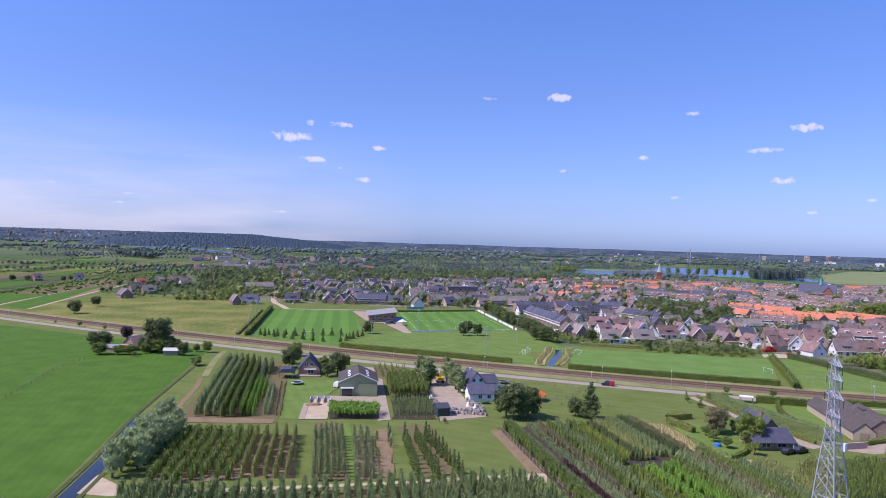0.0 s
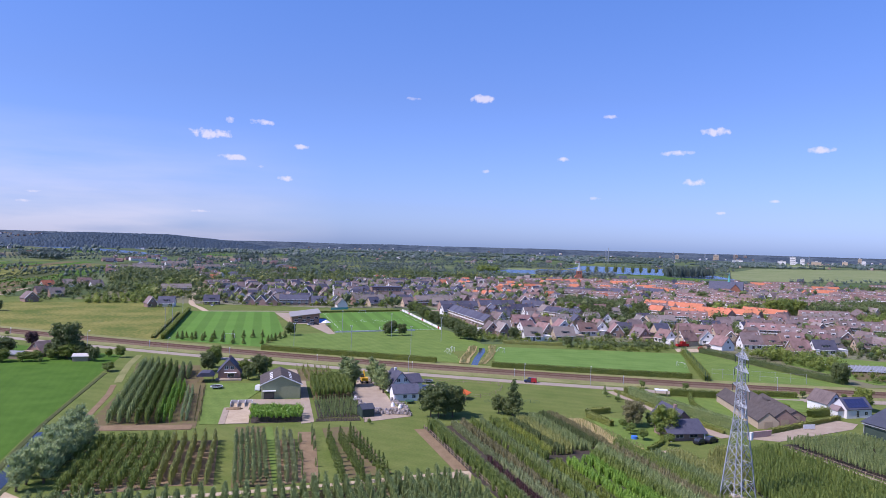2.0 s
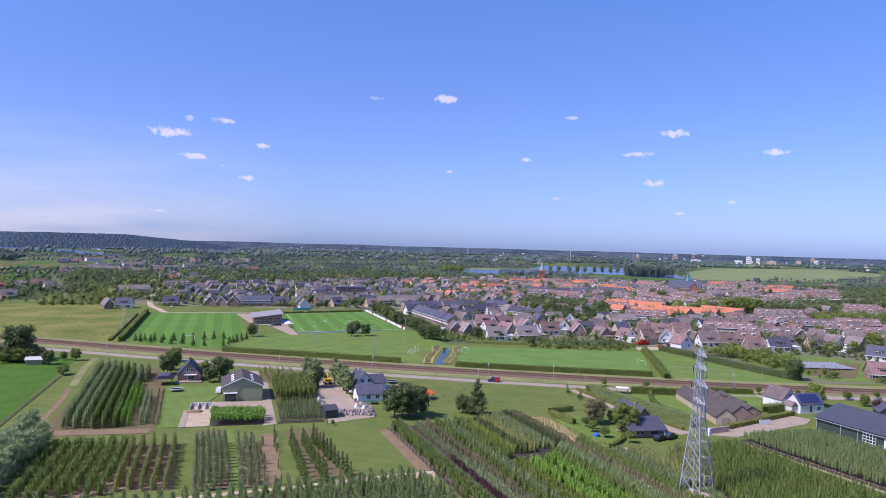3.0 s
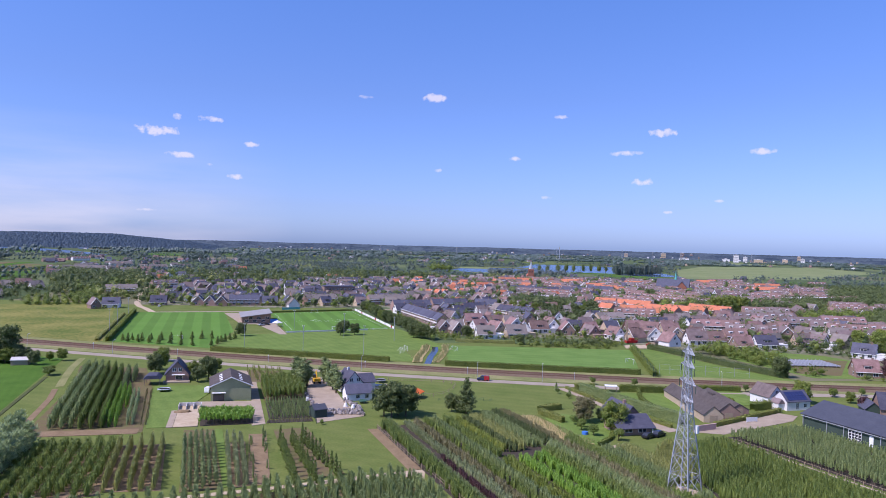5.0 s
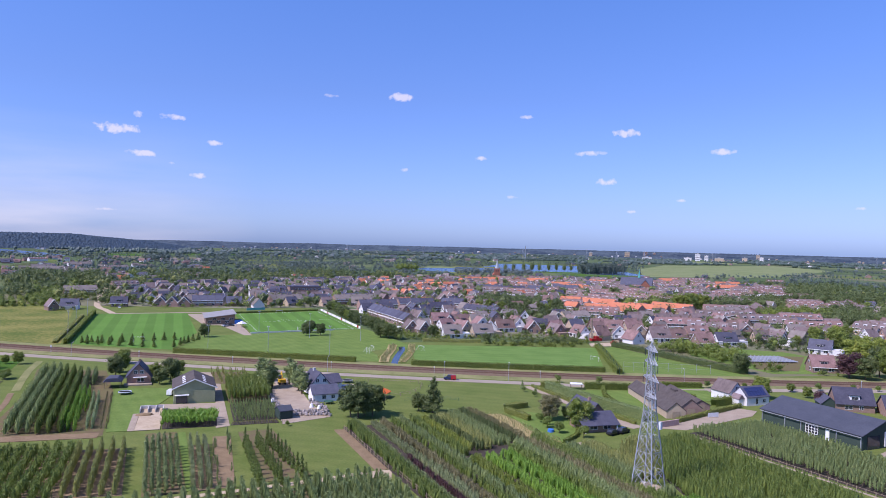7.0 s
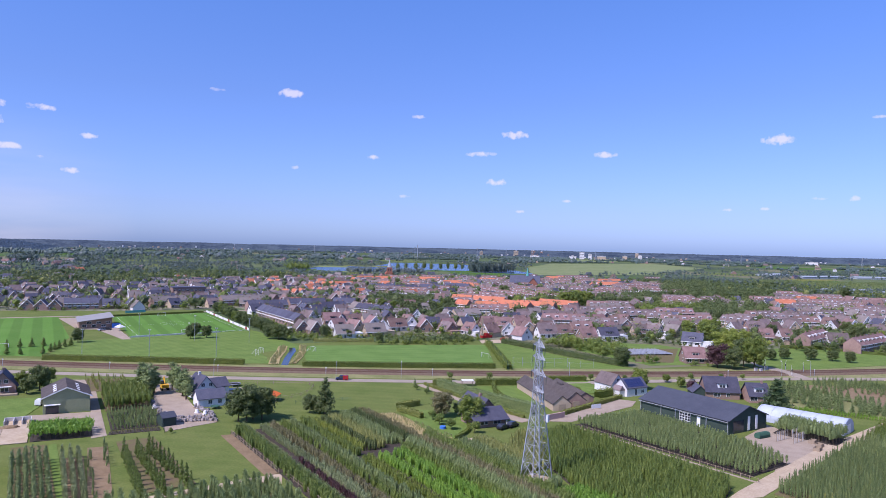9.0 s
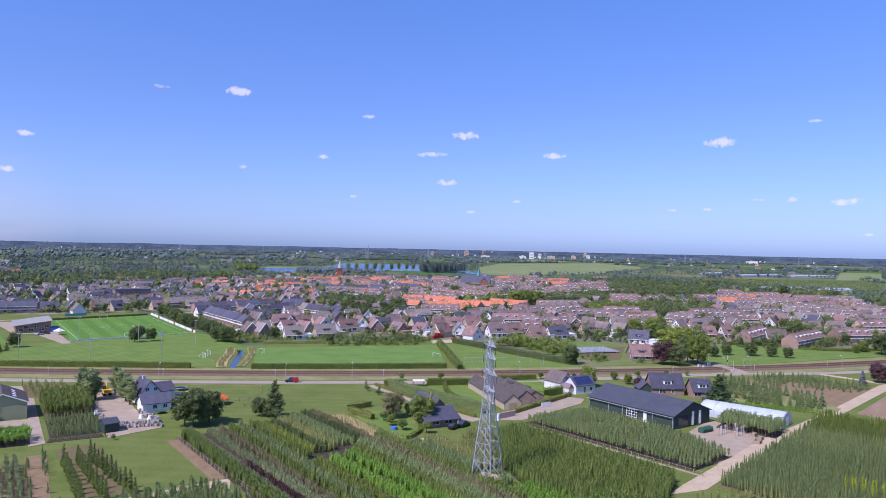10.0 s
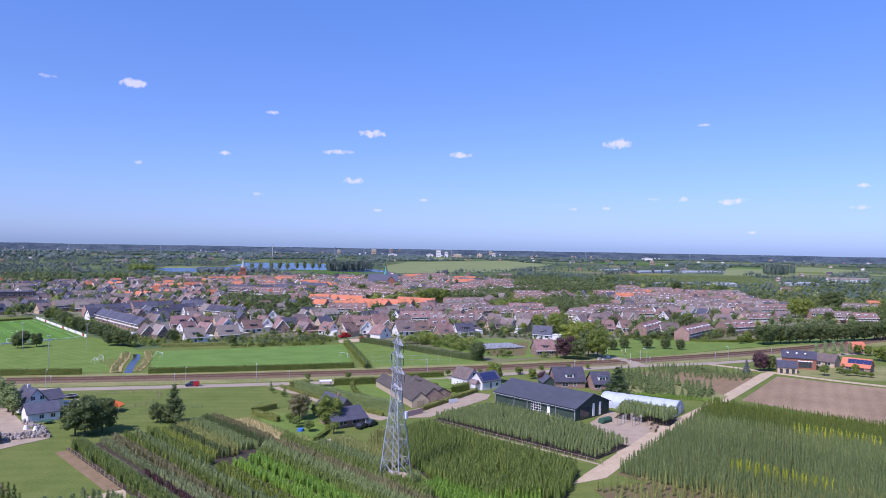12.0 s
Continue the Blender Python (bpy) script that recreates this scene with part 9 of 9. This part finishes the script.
# level crossing
for x, y, t in ((248, 243, 30), (258, 241, 30), (249, 229, 210), (261, 234, 210)):
    ob = thing("crossing_signal", "level crossing signal with red and white barrier", "crossing signal", pose(x, y, 0, 0, 0, t), "crossing signals")
    bm = bmesh.new()
    bar(bm, (0, 0, 0), (0, 0, 3.4), 0.09, 6)
    part("mast", bm, STEEL, ob)
    part("signal_head", boxes((-0.45, 0.45, -0.15, 0.05, 2.4, 3.2)), RUBBER, ob, "dark signal plate")
    bm = bmesh.new()
    bar(bm, (0.3, 0, 1.0), (0.9, 0, 5.2), 0.07)
    part("barrier", bm, BOARD, ob, "raised white barrier arm")
    part("lamp", boxes((-0.3, 0.3, -0.2, -0.15, 2.6, 2.9)), RED_PAINT, ob, "red signal lamp")
for x, y in ((244, 241), (243, 243), (252, 246)):
    ob = thing("relay_cabinet", "grey railway relay cabinet", "cabinet", pose(x, y, 0))
    part("body", boxes((-0.7, 0.7, -0.4, 0.4, 0, 1.6)), CONCRETE, ob)
    part("lid", boxes((-0.78, 0.78, -0.48, 0.48, 1.6, 1.7)), STEEL, ob)
for x in range(-260, 380, 40):
    ob = thing("railway_post", "slim grey post beside the railway", "post", pose(x, rail_y(x) - 7.5, 0), "railway posts")
    part("post", boxes((-0.08, 0.08, -0.08, 0.08, 0, 3.2)), STEEL, ob)
    part("plate", boxes((-0.25, 0.25, -0.1, -0.08, 2.6, 3.1)), BOARD, ob)
bench = thing("garden_shelter", "pale flat-roofed garden shelter behind a hedge", "shelter", front((103.6, 245), (107.8, 243.6)))
part("roof", boxes((-2.2, 2.2, 0, 3, 2.0, 2.2)), BOARD, bench)
for x in (-2, 2):
    for y in (0.2, 2.8):
        part("post", boxes((x - 0.08, x + 0.08, y - 0.08, y + 0.08, 0, 2.0)), WOOD, bench)
glasshouse = thing("cold_house", "pale steel frame of allotment cold houses", "greenhouse", front((212, 296), (238, 292)))
for i in range(14):
    bm = bmesh.new()
    for y in (0, 9, 18):
        bar(bm, (-13 + 2 * i, y, 0), (-13 + 2 * i, y, 1.3), 0.07)
    bar(bm, (-13 + 2 * i, 0, 0.82), (-13 + 2 * i, 18, 0.82), 0.12)
    part("frame", bm, STEEL, glasshouse)
part("cover", boxes((-13, 13, 0, 18, 0.66, 0.7)), SMOKED, glasshouse, "grey shading net")

# ---------------------------------------------------------------- far buildings and masts
for i, (x, y, w, d, h, m, word) in enumerate((
    (1990, 3905, 45, 20, 42, "e", "tall pale apartment tower on the far edge of town"), (2080, 3860, 20, 20, 30, "k", "brick apartment block on the far edge of town"), (2130, 3945, 40, 18, 46, "k", "reddish apartment tower on the far edge of town"),
    (2180, 3930, 26, 18, 40, "k", "reddish apartment tower on the far edge of town"), (2083, 3311, 40, 30, 44, "w", "white factory tower in the far town"), (2120, 3290, 30, 30, 34, "w", "white factory block in the far town"),
    (2050, 3350, 60, 30, 18, "w", "white factory hall in the far town"), (2180, 3270, 70, 30, 20, "e", "pale factory hall in the far town"), (2620, 3560, 30, 16, 44, "e", "far pale apartment tower"), (1800, 4000, 30, 16, 34, "e", "far grey apartment tower"),
    (2350, 3300, 40, 20, 24, "e", "far pale office building"), (2450, 3300, 30, 20, 30, "w", "far white office building"), (1900, 3500, 80, 30, 14, "w", "far long white hall"), (3050, 2700, 90, 30, 16, "w", "far white hall among fields"))):
    az = math.degrees(math.atan2(x, y))
    w, h = w * 0.62, h * 0.8
    ob = thing("apartment_tower" if h > 20 else "factory_hall", word, "building", pose(x, y, 0, 0, 0, -az), "far town")
    part("wall", boxes((-w / 2, w / 2, 0, d, 0, h)), WALL[m], ob)
    part("roof", boxes((-w / 2 - 1, w / 2 + 1, -1, d + 1, h, h + 1.5), (-w / 6, w / 8, d * 0.3, d * 0.7, h + 1.5, h + 4)), CONCRETE, ob)
    for f in range(3 if h > 20 else 1):
        part("window_band", boxes((-w * 0.42, w * 0.42, -0.4, -0.05, h * (0.2 + 0.26 * f), h * (0.2 + 0.26 * f) + h * 0.06)), DOOR, ob)
for x0, y0, x1, y1, d in ((1309, 1267, 1391, 1293, 40), (1289, 1164, 1440, 1180, 30), (1441, 1154, 1560, 1130, 30), (847, 722, 910, 708, 26), (890, 672, 935, 664, 22), (1096, 667, 1150, 655, 30), (930, 690, 970, 680, 20)):
    ob = thing("greenhouse", "long low pale greenhouse among far fields", "greenhouse", front((x0, y0), (x1, y1)), "far greenhouses")
    shell(ob, math.hypot(x1 - x0, y1 - y0), d, 3.6, 2.0, FAR_GLASS, FAR_GLASS, along=True, eave=0.3)


def far_mast(x, y, h, w, label, name):
    ob = thing(name, label, "pylon", pose(x, y, 0, 0, 0, 20), "far pylons")
    bm = bmesh.new()
    for sx, sy in ((-1, -1), (1, -1), (1, 1), (-1, 1)):
        bar(bm, (sx * w, sy * w, 0), (sx * 0.5, sy * 0.5, h), 0.4)
    for i in range(6):
        z0, z1 = h * i / 6, h * (i + 1) / 6
        a, b = w + (0.5 - w) * i / 6, w + (0.5 - w) * (i + 1) / 6
        bar(bm, (-a, -a, z0), (b, -b, z1), 0.25)
        bar(bm, (a, -a, z0), (-b, -b, z1), 0.25)
    part("lattice", bm, STEEL, ob)
    for z, r in ((0.72, 7), (0.85, 6), (0.95, 4)):
        bm = bmesh.new()
        bar(bm, (-r, 0, h * z), (r, 0, h * z), 0.4)
        part("cross_arm", bm, STEEL, ob)


for x, y, h in ((1086, 2446, 49), (1050, 3060, 47), (1330, 2700, 45), (1560, 2900, 45), (1900, 2900, 45), (2400, 2500, 44), (2900, 2300, 44), (640, 3300, 42), (3300, 1900, 44), (300, 3500, 42)):
    far_mast(x, y, h, 3.5, "far grey lattice power pylon", "power_pylon")
chimney = thing("chimney_stack", "far slender pale chimney stack", "chimney", pose(1040, 3000, 0))
bm = bmesh.new()
bmesh.ops.create_cone(bm, cap_ends=True, segments=12, radius1=2.4, radius2=1.6, depth=54)
bm.transform(Matrix.Translation((0, 0, 27)))
part("shaft", bm, STEEL, chimney)
part("cap", boxes((-1.8, 1.8, -1.8, 1.8, 54, 55)), STEEL, chimney)


# ---------------------------------------------------------------- garden things
def ring(bm, r, z, thick, n=20):
    for i in range(n):
        a, b = 6.28318 * i / n, 6.28318 * (i + 1) / n
        bar(bm, (r * math.cos(a), r * math.sin(a), z), (r * math.cos(b), r * math.sin(b), z), thick)


def trampoline(x, y, colour, label):
    ob = thing("trampoline", label, "trampoline", pose(x, y, 0.1))
    bm = bmesh.new()
    ring(bm, 2.0, 0.8, 0.16)
    part("rim_pad", bm, colour, ob, "padded rim")
    bm = bmesh.new()
    bmesh.ops.create_cone(bm, cap_ends=True, segments=20, radius1=1.9, radius2=1.9, depth=0.05)
    bm.transform(Matrix.Translation((0, 0, 0.8)))
    part("jumping_mat", bm, RUBBER, ob, "black jumping mat")
    for i in range(6):
        a = 1.047 * i
        bm = bmesh.new()
        bar(bm, (2.0 * math.cos(a), 2.0 * math.sin(a), 0), (2.0 * math.cos(a), 2.0 * math.sin(a), 0.8), 0.05)
        part("leg", bm, STEEL, ob)


trampoline(-50.2, 252.8, PLASTIC, "round trampoline with a pale rim on the lawn")
trampoline(24.0, 266.2, SMOKED, "round trampoline with a grey rim beside the paddock")
plant("young", 86.2, 248.2, 3.2, name="young_tree", label="young tree in a planting strip beside the driveway")
plant("young", 87.7, 238.3, 3.2, name="young_tree", label="young tree in a planting strip beside the driveway")

shed_wall = slab(WOOD, (-1.7, 1.7, -1.2, 1.2, 0, 2.1))
shed_roof = bpy.data.meshes.new("roof")
bm = prism(bmesh.new(), ((-1.95, 2.05), (0, 2.9), (1.95, 2.05), (1.95, 2.17), (0, 3.04), (-1.95, 2.17)), -1.4, 1.4)
bm.to_mesh(shed_roof)
bm.free()
shed_roof.materials.append(FIBRE)
white_wall = slab(BOARD, (-2.2, 2.2, -1.5, 1.5, 0, 2.5), (-2.3, 2.3, -1.6, 1.6, 2.5, 2.65))
shed_rng = random.Random(19)
for x, y, turn, grow, code in HOUSE_SPOTS[:190]:
    if shed_rng.random() < 0.5:
        continue
    t, back = math.radians(turn), shed_rng.uniform(13.5, 16.5)
    u = shed_rng.uniform(-4, 4)
    sx, sy = x + math.cos(t) * u - math.sin(t) * back, y + math.sin(t) * u + math.cos(t) * back
    if min((sx - h[0] + math.sin(math.radians(h[2])) * 4.5) ** 2 + (sy - h[1] - math.cos(math.radians(h[2])) * 4.5) ** 2 for h in HOUSE_SPOTS[:260]) < 64:
        continue
    if shed_rng.random() < 0.3:
        ob = thing("garden_room", "white flat-roofed garden room behind a house", "garden room", pose(sx, sy, 0, 0, 0, turn), "garden rooms")
        part("wall", white_wall, None, ob)
    else:
        ob = thing("garden_shed", "small wooden garden shed behind a house", "shed", pose(sx, sy, 0, 0, 0, turn + shed_rng.choice((0, 90))), "garden sheds")
        part("wall", shed_wall, None, ob)
        part("roof", shed_roof, None, ob)
